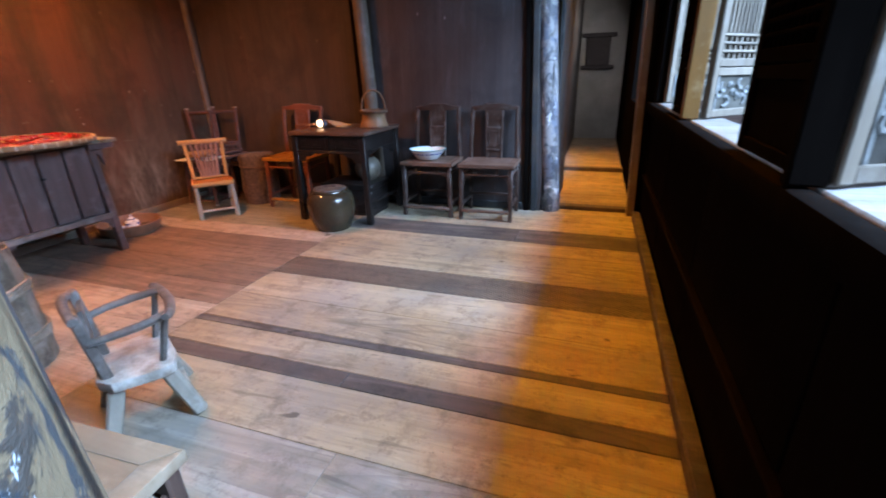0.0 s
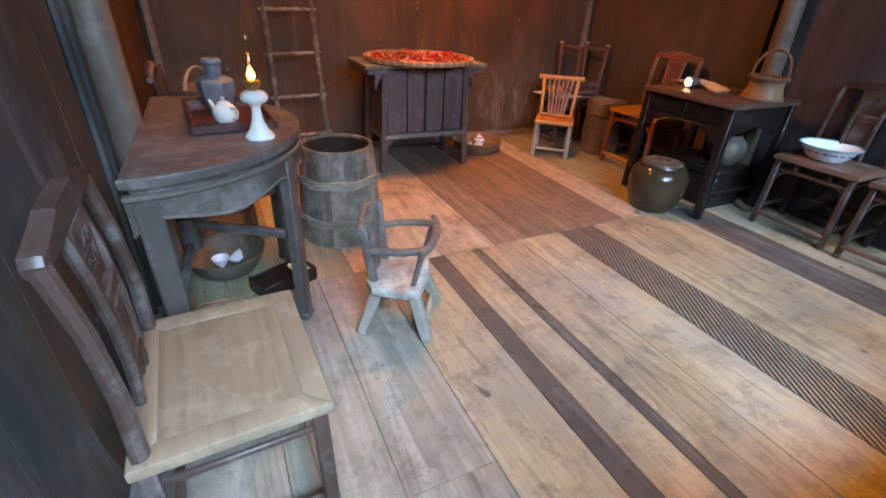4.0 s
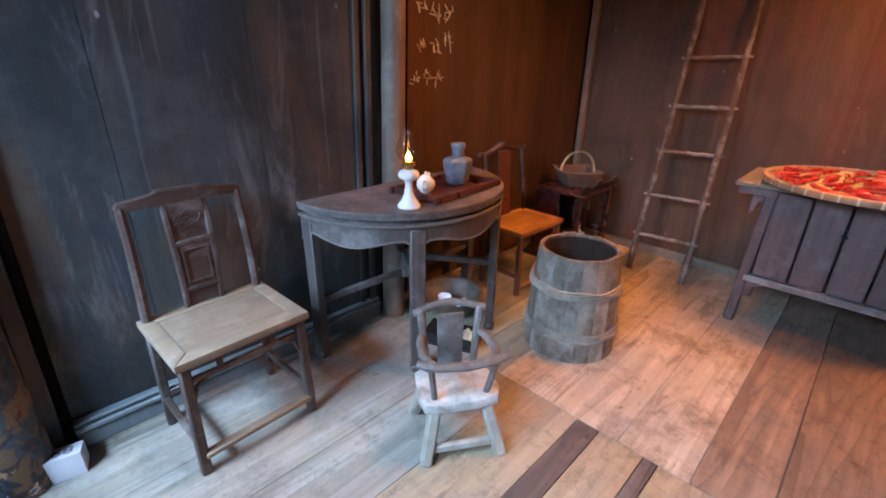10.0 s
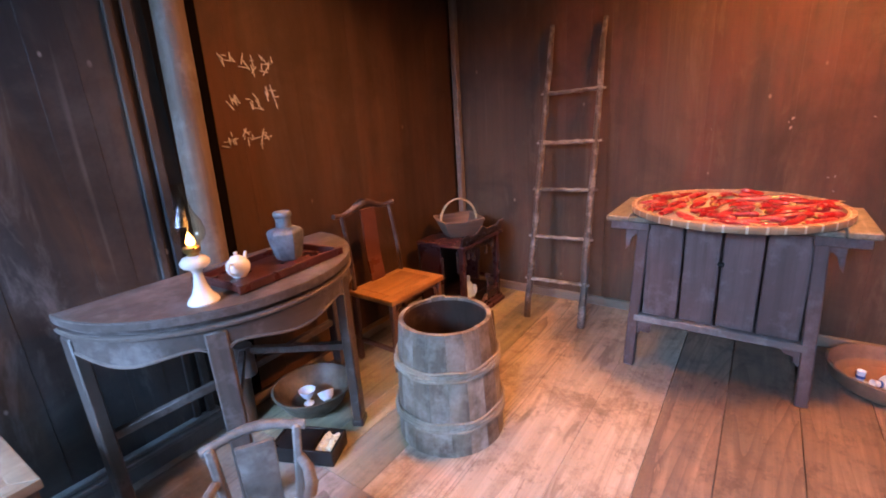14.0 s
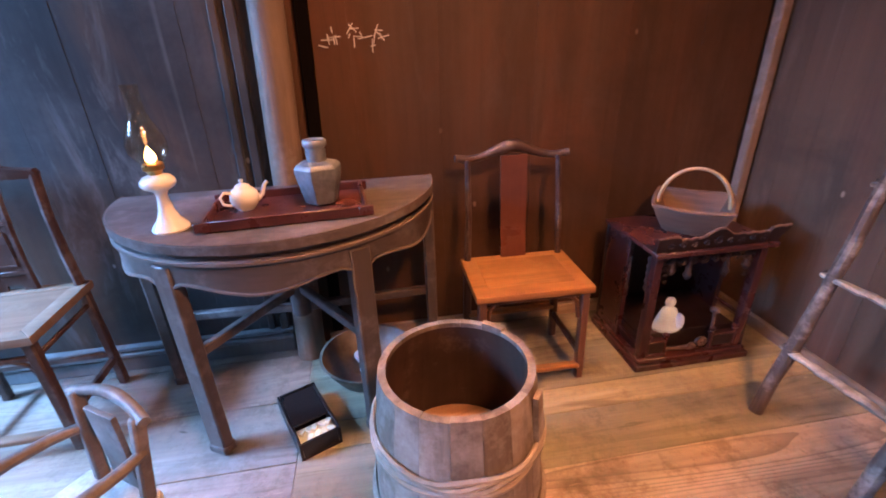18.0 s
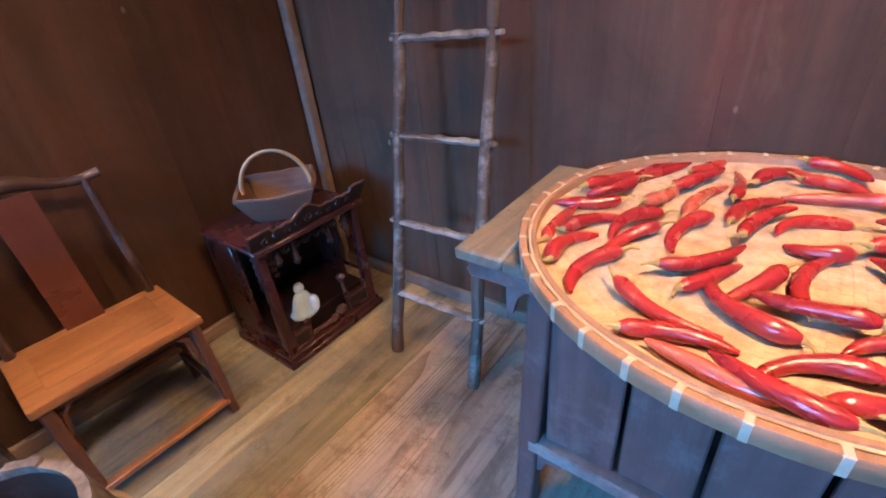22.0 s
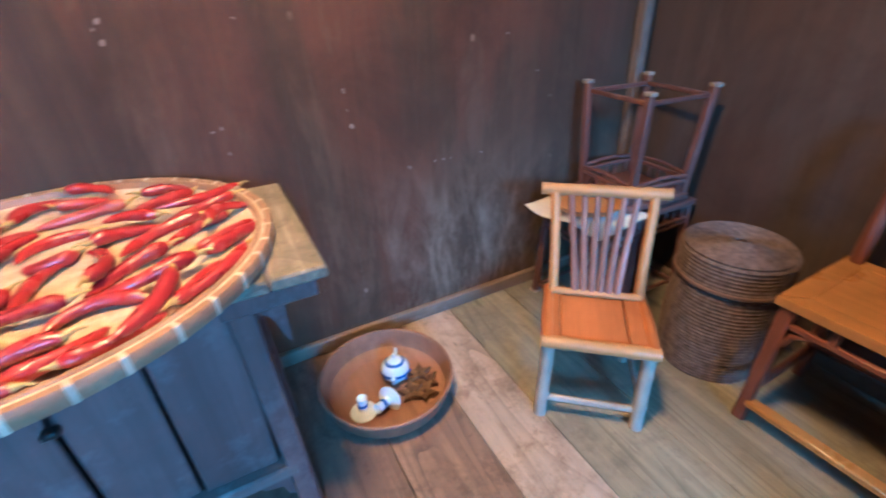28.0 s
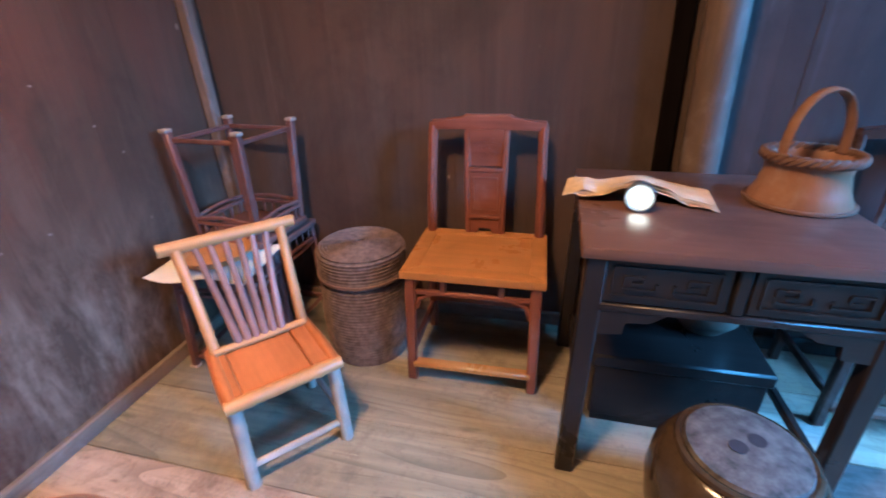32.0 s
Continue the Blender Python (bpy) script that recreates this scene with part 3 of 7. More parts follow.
def chili_material():
    n = Nodes("chili_red_skin")
    vec = n.coords((1, 1, 1))
    a = n.noise(vec, 14, 3, 0.5)
    info = n.add("ObjectInfo")
    tone = n.ramp(info.outputs["Random"], [(0.0, (0.25, 0.014, 0.016)), (0.55, (0.33, 0.020, 0.020)), (0.88, (0.36, 0.028, 0.024)), (0.93, (0.42, 0.08, 0.05)), (1.0, (0.50, 0.17, 0.09))])
    col = n.mix(n.span(a, 0.4, 0.75), tone, (0.24, 0.018, 0.026))
    n.bump(n.noise(n.coords((0.5, 1, 1)), 38, 3, 0.6), 0.8, 0.006)
    return n.done(col, n.span(a, 0.3, 0.7, 0.2, 0.36), 0.0, 0.6)


M_CHILI = chili_material()


# ---- mesh tools ----
def box(bm, c, s, rot=None, bev=0.0, seg=1):
    """A box about c, of size s, with worn edges; rot: a 3x3 or 4x4 turn."""
    m = Matrix.Translation(c) @ (rot.to_4x4() if rot is not None else Matrix()) @ Matrix.Diagonal((*s, 1))
    made = bmesh.ops.create_cube(bm, size=1, matrix=m)
    if bev:
        edges = list({e for v in made["verts"] for e in v.link_edges})
        bmesh.ops.bevel(bm, geom=edges, offset=min(bev, min(s) * 0.45), segments=seg, profile=0.5, affect="EDGES")


def span_box(bm, a, b, bev=0.0, seg=1):
    box(bm, [(p + q) / 2 for p, q in zip(a, b)], [abs(q - p) for p, q in zip(a, b)], None, bev, seg)


def bar(bm, p, q, w, h, bev=0.004, up=(0, 0, 1)):
    """A squared bar from p to q, w wide and h high."""
    p, q = Vector(p), Vector(q)
    along = (q - p).normalized()
    side = along.cross(Vector(up))
    if side.length < 1e-4:
        side = Vector((1, 0, 0))
    side.normalize()
    top = side.cross(along)
    rot = Matrix((side, along, top)).transposed()
    box(bm, (p + q) / 2, (w, (q - p).length, h), rot, bev)


def tube(bm, pts, rad, seg=10, closed=False, flat=1.0):
    """A round bar along points; rad: a number or one for each point; flat squashes it in height."""
    pts = [Vector(p) for p in pts]
    n = len(pts)
    rads = [rad] * n if isinstance(rad, (int, float)) else list(rad)
    rings, ref = [], None
    for i, p in enumerate(pts):
        a = pts[(i - 1) % n] if closed or i else p
        b = pts[(i + 1) % n] if closed or i < n - 1 else p
        t = (b - a).normalized()
        if ref is None:
            ref = Vector((0, 0, 1)) if abs(t.z) < 0.9 else Vector((1, 0, 0))
        u = (ref - t * ref.dot(t)).normalized()
        ref = u
        v = t.cross(u)
        rings.append([bm.verts.new(p + (u * math.cos(k) * flat + v * math.sin(k)) * rads[i]) for k in [2 * math.pi * j / seg for j in range(seg)]])
    for i in range(n if closed else n - 1):
        a, b = rings[i], rings[(i + 1) % n]
        for j in range(seg):
            bm.faces.new((a[j], a[(j + 1) % seg], b[(j + 1) % seg], b[j]))
    if not closed:
        bm.faces.new(rings[0][::-1])
        bm.faces.new(rings[-1])


def lathe(bm, prof, seg=32, at=(0, 0, 0), sides=None):
    """A turned body about the z axis from (radius, height) pairs; its ends close where the radius is 0."""
    cx, cy, cz = at
    rings = []
    for r, z in prof:
        if r <= 1e-6:
            rings.append([bm.verts.new((cx, cy, cz + z))])
        else:
            rings.append([bm.verts.new((cx + r * math.cos(2 * math.pi * j / seg), cy + r * math.sin(2 * math.pi * j / seg), cz + z)) for j in range(seg)])
    for a, b in zip(rings, rings[1:]):
        if len(a) == 1 and len(b) == 1:
            continue
        for j in range(seg):
            k = (j + 1) % seg
            if len(a) == 1:
                bm.faces.new((a[0], b[k], b[j]))
            elif len(b) == 1:
                bm.faces.new((a[j], a[k], b[0]))
            else:
                bm.faces.new((a[j], a[k], b[k], b[j]))


def prism(bm, outline, low, high, m=None, bev=0.0):
    """A plate from a flat outline in x and y, between two heights."""
    m = m or Matrix()
    bottom = [bm.verts.new(m @ Vector((x, y, low))) for x, y in outline]
    top = [bm.verts.new(m @ Vector((x, y, high))) for x, y in outline]
    n = len(outline)
    made = [bm.faces.new(bottom[::-1]), bm.faces.new(top)]
    made += [bm.faces.new((bottom[i], bottom[(i + 1) % n], top[(i + 1) % n], top[i])) for i in range(n)]
    if bev:
        edges = [e for e in made[0].edges] + [e for e in made[1].edges]
        bmesh.ops.bevel(bm, geom=edges, offset=bev, segments=2, profile=0.5, affect="EDGES")


def rough_up(bm, amp, scale):
    for v in bm.verts:
        v.co += noise.noise_vector(v.co * scale) * amp


def B():
    return bmesh.new()


def part(name, bm, material, parent=None, label="", angle=40):
    """One mesh object from a bmesh, under a thing or a part."""
    bmesh.ops.recalc_face_normals(bm, faces=bm.faces)
    me = bpy.data.meshes.new(name)
    bm.to_mesh(me)
    bm.free()
    me.materials.append(material)
    me.polygons.foreach_set("use_smooth", [True] * len(me.polygons))
    me.set_sharp_from_angle(angle=radians(angle))
    ob = new(name, me)
    if parent is not None:
        ob.parent = parent
    if label:
        ob["label"] = label
    return ob


def thing(name, m, label, category, group=""):
    ob = new(name)
    ob.empty_display_size = 0.1
    ob.matrix_world = m
    return tagged(ob, label, category, group)


def setting(name, bm, material, label, category):
    return tagged(part(name, bm, material), label, category, "", "structure")


def arc(cx, cy, r, a0, a1, n, z=None):
    pts = [(cx + r * math.cos(radians(a0 + (a1 - a0) * i / n)), cy + r * math.sin(radians(a0 + (a1 - a0) * i / n))) for i in range(n + 1)]
    return pts if z is None else [(x, y, z) for x, y in pts]


# ---- the room: floor, walls, windows, posts ----
XW, XE, XJ = -3.82, 0.76, -1.68
YS, YN = 0.40, 4.56
TOP = 2.80

bm = B()
span_box(bm, (XW - 0.1, -1.6, -0.14), (XE + 0.04, 10.2, -0.03))
floor = setting("floor", bm, M_FLOOR_STRIP, "old wooden plank floor with worn, stained boards", "floor")


def wall_boards(wall, axis, start, stop, face, low, high, out, material, widths, seed, name="board", thick=0.022):
    """Upright boards along a wall; axis: the way the wall runs; out: the side that they show."""
    rnd = random.Random(seed)
    at, i = start, 0
    while at < stop - 0.01:
        w = min(rnd.choice(widths), stop - at)
        if stop - at - w < 0.05:
            w = stop - at
        proud = rnd.uniform(-0.0008, 0.0008)
        b = B()
        a, c = at + 0.0001, at + w - 0.0001
        f0, f1 = face - out * thick, face + out * proud
        if axis == "x":
            span_box(b, (a, min(f0, f1), low), (c, max(f0, f1), high), 0.0006)
        else:
            span_box(b, (min(f0, f1), a, low), (max(f0, f1), c, high), 0.0006)
        part(name, b, material, wall)
        at += w


bm = B()
span_box(bm, (XW - 0.1, YS - 0.14, 0), (-0.07, YS - 0.024, TOP))
span_box(bm, (0.72, YS - 0.14, 0), (XE + 0.1, YS - 0.024, TOP))
span_box(bm, (-0.07, YS - 0.14, 2.1), (0.72, YS - 0.024, TOP))
wall_south = setting("wall_south", bm, M_SHADED_BLACK, "south wall of upright dark boards with chalk writing", "wall")
bm = B()
span_box(bm, (XW - 0.1, YS - 0.14, 0), (XW - 0.024, YN + 0.14, TOP))
wall_west = setting("wall_west", bm, M_SHADED_BLACK, "west wall of red-brown stained upright boards", "wall")
bm = B()
span_box(bm, (XW - 0.1, YN + 0.024, 0), (-0.10, YN + 0.14, TOP))
span_box(bm, (-0.10, YN + 0.024, 2.1), (0.72, YN + 0.14, TOP))
span_box(bm, (0.70, YN + 0.024, 0), (XE + 0.1, YN + 0.14, TOP))
wall_north = setting("wall_north", bm, M_SHADED_BLACK, "north wall of upright dark brown boards", "wall")
bm = B()
span_box(bm, (XW - 0.1, -1.6, TOP), (XE + 0.2, 10.2, TOP + 0.1))
for yb in (1.2, 2.2, 3.2, 4.2):
    span_box(bm, (XW, yb - 0.05, TOP - 0.06), (XE, yb + 0.05, TOP - 0.002), 0.006)
ceiling = setting("ceiling", bm, M_CEIL, "dark board ceiling on beams", "ceiling")

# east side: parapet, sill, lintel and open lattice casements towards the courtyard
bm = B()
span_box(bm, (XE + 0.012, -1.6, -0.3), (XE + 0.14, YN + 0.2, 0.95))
wall_east = setting("wall_east", bm, M_SHADED_BLACK, "dark panelled parapet below the courtyard windows", "wall")
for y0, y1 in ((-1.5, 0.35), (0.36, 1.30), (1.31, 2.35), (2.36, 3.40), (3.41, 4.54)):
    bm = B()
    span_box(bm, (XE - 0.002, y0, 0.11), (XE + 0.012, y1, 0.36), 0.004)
    part("panel", bm, M_SHADED_BLACK, wall_east)
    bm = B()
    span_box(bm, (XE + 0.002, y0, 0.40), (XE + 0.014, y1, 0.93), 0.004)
    part("panel", bm, M_SHADED_BLACK, wall_east)
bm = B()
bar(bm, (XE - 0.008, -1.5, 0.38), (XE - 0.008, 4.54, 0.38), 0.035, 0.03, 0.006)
part("rail", bm, M_SHADED_BLACK, wall_east)
bm = B()
bar(bm, (XE - 0.03, -1.5, 0.03), (XE - 0.03, 4.54, 0.03), 0.06, 0.06, 0.008)
part("foot_rail", bm, M_FLOOR_STRIP, wall_east)
bm = B()
span_box(bm, (XE - 0.002, -1.6, 0.945), (XE + 0.17, YN + 0.2, 0.985), 0.008)
rough_up(bm, 0.004, 9)
sill = setting("window_sill", bm, M_SILL, "weathered pale wooden sill along the windows", "sill")
bm = B()
span_box(bm, (XE, -1.6, 2.50), (XE + 0.14, 10.2, TOP + 0.1))
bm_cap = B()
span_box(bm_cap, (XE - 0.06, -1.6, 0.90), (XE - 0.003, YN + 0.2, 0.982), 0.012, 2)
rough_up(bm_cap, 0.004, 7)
setting("trim", bm_cap, M_SHADED_BLACK, "dark worn capping rail along the parapet", "trim")
lintel = setting("wall_east_upper", bm, M_SHADED_BLACK, "dark timber wall over the windows", "wall")


def casement(name, x, y, turn, closed, mats, length=0.52):
    """A lattice leaf hung at (x, y), turned from east: shut along the wall, or swung outwards."""
    timber, panel = mats
    m = pose(x, y, 0.99, 0, 0, turn)
    leaf = tagged(new(name), "lattice window leaf with a carved lower panel, " + ("shut" if closed else "swung open outwards"), "window", "courtyard window leaves", "structure")
    leaf.matrix_world = m
    w, h = length, 1.48
    for nm, a, b in (("stile", (0, 0, 0), (0, 0, h)), ("stile", (w, 0, 0), (w, 0, h))):
        bm = B()
        bar(bm, (a[0] + (0.02 if a[0] == 0 else -0.02), 0, 0.0), (b[0] + (0.02 if b[0] == 0 else -0.02), 0, h), 0.04, 0.035, 0.005, (0, 1, 0))
        part(nm, bm, timber, leaf)
    for z in (0.02, 0.21, 0.25, 0.30, 0.335, 0.37, h - 0.02):
        bm = B()
        bar(bm, (0.04, 0, z), (w - 0.04, 0, z), 0.03, 0.012 if 0.26 < z < 0.4 else 0.036, 0.003)
        part("rail", bm, timber, leaf)
    face = 1 if closed else -1
    bm = B()
    span_box(bm, (0.04, -0.004, 0.038), (w - 0.04, 0.004, 0.192))
    part("panel_backing", bm, M_SHADED_BLACK if closed else M_LEAFPAPER, leaf)
    bm = B()
    rnd = random.Random(int(y * 100))
    count = 46 if closed else 15
    for k in range(count):
        cx, cz = 0.065 + (w - 0.13) * (k + 0.5) / count, 0.115 + (0.052 if closed else 0.035) * math.sin(k * 2.4)
        r, a = rnd.uniform(0.018, 0.032), rnd.uniform(0, 6.28)
        tube(bm, [(cx + r * (1 - 0.1 * q) * math.cos(a + 0.75 * q), face * 0.008, cz + r * (1 - 0.1 * q) * math.sin(a + 0.75 * q)) for q in range(7)], [0.005, 0.008, 0.010, 0.010, 0.009, 0.007, 0.004], 6)
    for cx in (0.055, w - 0.055):
        bar(bm, (cx, face * 0.006, 0.04), (cx, face * 0.006, 0.19), 0.012, 0.012, 0, (0, 1, 0))
    part("carved_panel", bm, panel, leaf, "carved openwork panel")
    for k in range(11):
        bm = B()
        x = 0.04 + (w - 0.08) * (k + 0.5) / 11
        bar(bm, (x, 0, 0.268), (x, 0, 0.37), 0.012, 0.014, 0, (0, 1, 0))
        part("baluster", bm, timber, leaf)
    if not closed:
        # added board: blocks the white sky lamp from showing between the bars
        bm = B()
        span_box(bm, (0.035, 0.008, 0.228), (w - 0.035, 0.013, h - 0.035))
        part("backing_board", bm, M_LEAFPAPER, leaf, "added dull grey backing that hides the sky lamp behind the bars")
    if closed:
        bm = B()
        span_box(bm, (0.035, 0.006, 0.205), (w - 0.035, 0.012, h - 0.035))
        part("backing_board", bm, M_LEAFPAPER, leaf)
    for k in range(15):
        bm = B()
        x = 0.04 + (w - 0.08) * (k + 0.5) / 15
        bar(bm, (x, 0, 0.38), (x, 0, h - 0.04), 0.012, 0.014, 0, (0, 1, 0))
        part("bar", bm, timber, leaf)
    return leaf


# shut leaves stand against the sky: their backlit darkness is put into the colour
PALE, BACKLIT_LEAF = (M_PALEWOOD, M_CARVING), (M_SHADED_BLACK, M_SHADED_BLACK)
casement("window_1", 0.775, 1.475, 28, False, PALE, 0.56)
casement("window_2", 0.755, 2.00, -90, True, BACKLIT_LEAF, 0.50)
casement("window_3", 0.815, 2.95, 45, False, PALE)
casement("window_4", 0.80, 4.30, 30, False, PALE)
casement("window_5", 0.755, 3.42, -90, True, BACKLIT_LEAF, 0.42)
# the near-black posts carry their backlit shade in the colour
for y, w, x0, mt in ((1.482, 0.034, 0.700, M_SHADED_BLACK), (2.96, 0.04, 0.72, M_OCHREWOOD), (4.42, 0.14, 0.74, M_SHADED_BLACK), (0.36, 0.12, 0.74, M_SHADED_BLACK)):
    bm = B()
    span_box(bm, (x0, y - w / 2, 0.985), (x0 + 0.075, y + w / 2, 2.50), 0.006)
    tagged(part("window_post", bm, mt), "upright timber post between the courtyard windows", "post", "courtyard window posts", "structure")

# courtyard: ground, the house across, the eave overhead
bm = B()
span_box(bm, (XE + 0.14, -60, -0.6), (80, 60, -0.30))
ground = setting("ground", bm, M_STONE, "grey courtyard paving", "ground")
bm = B()
span_box(bm, (5.0, -8, -0.3), (5.3, 14, 3.4))
far_wall = setting("wall_courtyard", bm, M_PLASTER, "whitewashed house wall across the courtyard", "wall")
for k in range(9):
    yc = -3.2 + 1.7 * k
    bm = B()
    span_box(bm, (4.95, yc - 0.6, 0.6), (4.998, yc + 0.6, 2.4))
    pane = part("window", bm, M_SHADED_BLACK, far_wall)
    bm = B()
    for j in range(13):
        bar(bm, (4.93, yc - 0.58 + 0.096 * j, 0.6), (4.93, yc - 0.58 + 0.096 * j, 2.4), 0.03, 0.03, 0, (1, 0, 0))
    for z in (0.6, 1.0, 1.1, 2.4):
        bar(bm, (4.92, yc - 0.62, z), (4.92, yc + 0.62, z), 0.04, 0.05, 0)
    part("lattice", bm, M_FACADE, pane)
bm = B()
prism(bm, [(XE + 0.02, 2.90), (1.30, 2.80), (1.30, 2.86), (XE + 0.02, 2.96)], -8, 14, Matrix.Rotation(radians(90), 4, "X") @ Matrix.Scale(-1, 4, (0, 0, 1)))
eave = setting("eave", bm, M_CEIL, "dark overhanging eave above the windows", "eave")

# passages through the north and south doors
bm = B()
span_box(bm, (-0.22, YN + 0.14, 0), (-0.10, 10.2, TOP))
wall_passage = setting("wall_passage", bm, M_WALL_GREY, "dim board wall of the passage", "wall")
bm = B()
span_box(bm, (0.70, YN + 0.14, 0), (0.86, 10.2, 0.9))
span_box(bm, (0.70, YN + 0.14, 0.9), (0.86, 5.3, TOP))
span_box(bm, (0.70, 6.6, 0.9), (0.86, 10.2, TOP))
wall_passage_east = setting("wall_passage_east", bm, M_SHADED_BLACK, "dark outer wall of the passage with a window gap", "wall")
bm = B()
span_box(bm, (-0.4, 10.0, -0.1), (0.86, 10.2, TOP))
wall_end = setting("wall_passage_end", bm, M_PLASTER, "whitewashed end wall of the passage", "wall")
bm = B()
span_box(bm, (-0.3, -1.7, 0), (0.9, -1.58, TOP))
span_box(bm, (-0.3, -1.6, 0), (-0.18, YS - 0.14, TOP))
span_box(bm, (XE + 0.02, -1.6, 0.985), (XE + 0.13, 0.30, TOP))
wall_back = setting("wall_passage_south", bm, M_WALL_GREY, "dim board wall behind the south door", "wall")
for y, z in ((YN + 0.16, 0.035), (6.62, 0.05)):
    bm = B()
    span_box(bm, (-0.10, y - 0.05, -0.03), (0.70, y + 0.05, z), 0.008)
    tagged(part("door_sill", bm, M_FLOOR_STRIP), "worn wooden threshold in the passage floor", "threshold", "", "structure")
plaque = thing("wall_plaque", pose(0.22, 9.99, 1.28), "black wooden plaque hung on the white end wall", "plaque")
bm = B()
span_box(bm, (-0.21, -0.05, 0.06), (0.21, 0.0, 0.56), 0.01)
part("board", bm, M_INK, plaque)
for z, w in ((0.0, 0.30), (0.55, 0.31)):
    bm = B()
    span_box(bm, (-w, -0.08, z), (w, 0.0, z + 0.07), 0.01)
    part("end_rail", bm, M_INK, plaque)
door = tagged(new("door_1"), "grey-blue board door standing open in the passage", "door", "", "structure")
door.matrix_world = pose(-0.03, 4.78, 0.02, 0, 0, 86)
for k in range(3):
    bm = B()
    span_box(bm, (0.22 * k, -0.018, 0), (0.22 * k + 0.215, 0.018, 2.02), 0.004)
    part("board", bm, M_WALL_GREY, door)


def post(name, x, y, r, material, label, lean=(-0.04, -0.01), high=TOP):
    bm = B()
    tube(bm, [(x + lean[0] * z, y + lean[1] * z, z) for z in (0.0, 0.5, 1.0, 1.6, 2.2, high - 0.001)], [r * 1.03, r, r * 0.99, r * 0.98, r * 0.96, r * 0.95], 20)
    rough_up(bm, 0.003, 6)
    return tagged(part(name, bm, material), label, "post", "house posts", "structure")


post("post_south", -1.675, 0.475, 0.062, M_POST, "round pale-brown house post, worn smooth")
post("post_north", -1.735, 4.50, 0.065, M_POST, "round grey-brown house post")
post("post_door", -0.02, 4.62, 0.085, M_POST_DOOR, "grey weathered round post beside the passage door", (-0.075, 0))
post("post_entry", 0.046, 0.484, 0.105, M_POST_PEEL, "round post with peeling grey-blue and ochre paint", (0, -0.05))
for x, y, w, d, mt in ((-1.80, 0.405, 0.05, 0.03, M_SHADED_BLACK), (-1.56, 0.415, 0.035, 0.03, M_WALL_GREY), (-1.50, 0.41, 0.03, 0.02, M_WALL_GREY), (-0.115, 0.41, 0.03, 0.04, M_SHADED_BLACK), (-0.07, 0.42, 0.05, 0.04, M_WALL_GREY),
                       (-1.86, 4.545, 0.06, 0.03, M_SHADED_BLACK), (-0.17, 4.55, 0.05, 0.04, M_WALL_GREY), (-0.24, 4.55, 0.04, 0.03, M_SHADED_BLACK), (0.685, 4.62, 0.06, 0.12, M_POST)):
    bm = B()
    bar(bm, (x, y, 0.0), (x - 0.03 * TOP, y, TOP - 0.002), w, d, 0.004, (0, 1, 0))
    tagged(part("wall_post", bm, mt), "slim upright timber set in the board wall", "post", "slim wall posts", "structure")
for x, y, mt in ((-3.785, 0.45, M_POST), (-3.79, 4.51, M_POST)):
    bm = B()
    bar(bm, (x, y, 0), (x - 0.005, y - (0.10 if y > 2 else 0.0), TOP - 0.002), 0.05, 0.05, 0.008, (0, 1, 0))
    tagged(part("corner_post", bm, mt), "squared pale corner post of the alcove", "post", "alcove corner posts", "structure")

# skirting
for nm, a, b, mt in (("baseboard", (XW + 0.014, 0.45, 0.032), (XW + 0.014, 4.5, 0.032), M_BASE_Y),
                     ("baseboard", (XW, YS + 0.012, 0.035), (-1.76, YS + 0.012, 0.035), M_BASE),
                     ("baseboard", (XW, YN - 0.012, 0.035), (-1.82, YN - 0.012, 0.035), M_BASE),
                     ("baseboard", (-1.66, YN - 0.012, 0.04), (-0.28, YN - 0.012, 0.04), M_WALL_GREY)):
    bm = B()
    bar(bm, a, b, 0.028, 0.065, 0.006)
    tagged(part(nm, bm, mt), "pale worn skirting strip at the foot of the wall", "baseboard", "", "structure")
for z, h, d in ((0.035, 0.07, 0.04), (0.085, 0.022, 0.05), (0.112, 0.018, 0.04)):
    bm = B()
    bar(bm, (-1.60, YS + d / 2, z), (-0.13, YS + d / 2, z), d, h, 0.005)
    tagged(part("trim", bm, M_TRIM_BLUE), "moulded grey sill strip at the foot of the wall", "trim", "", "structure")


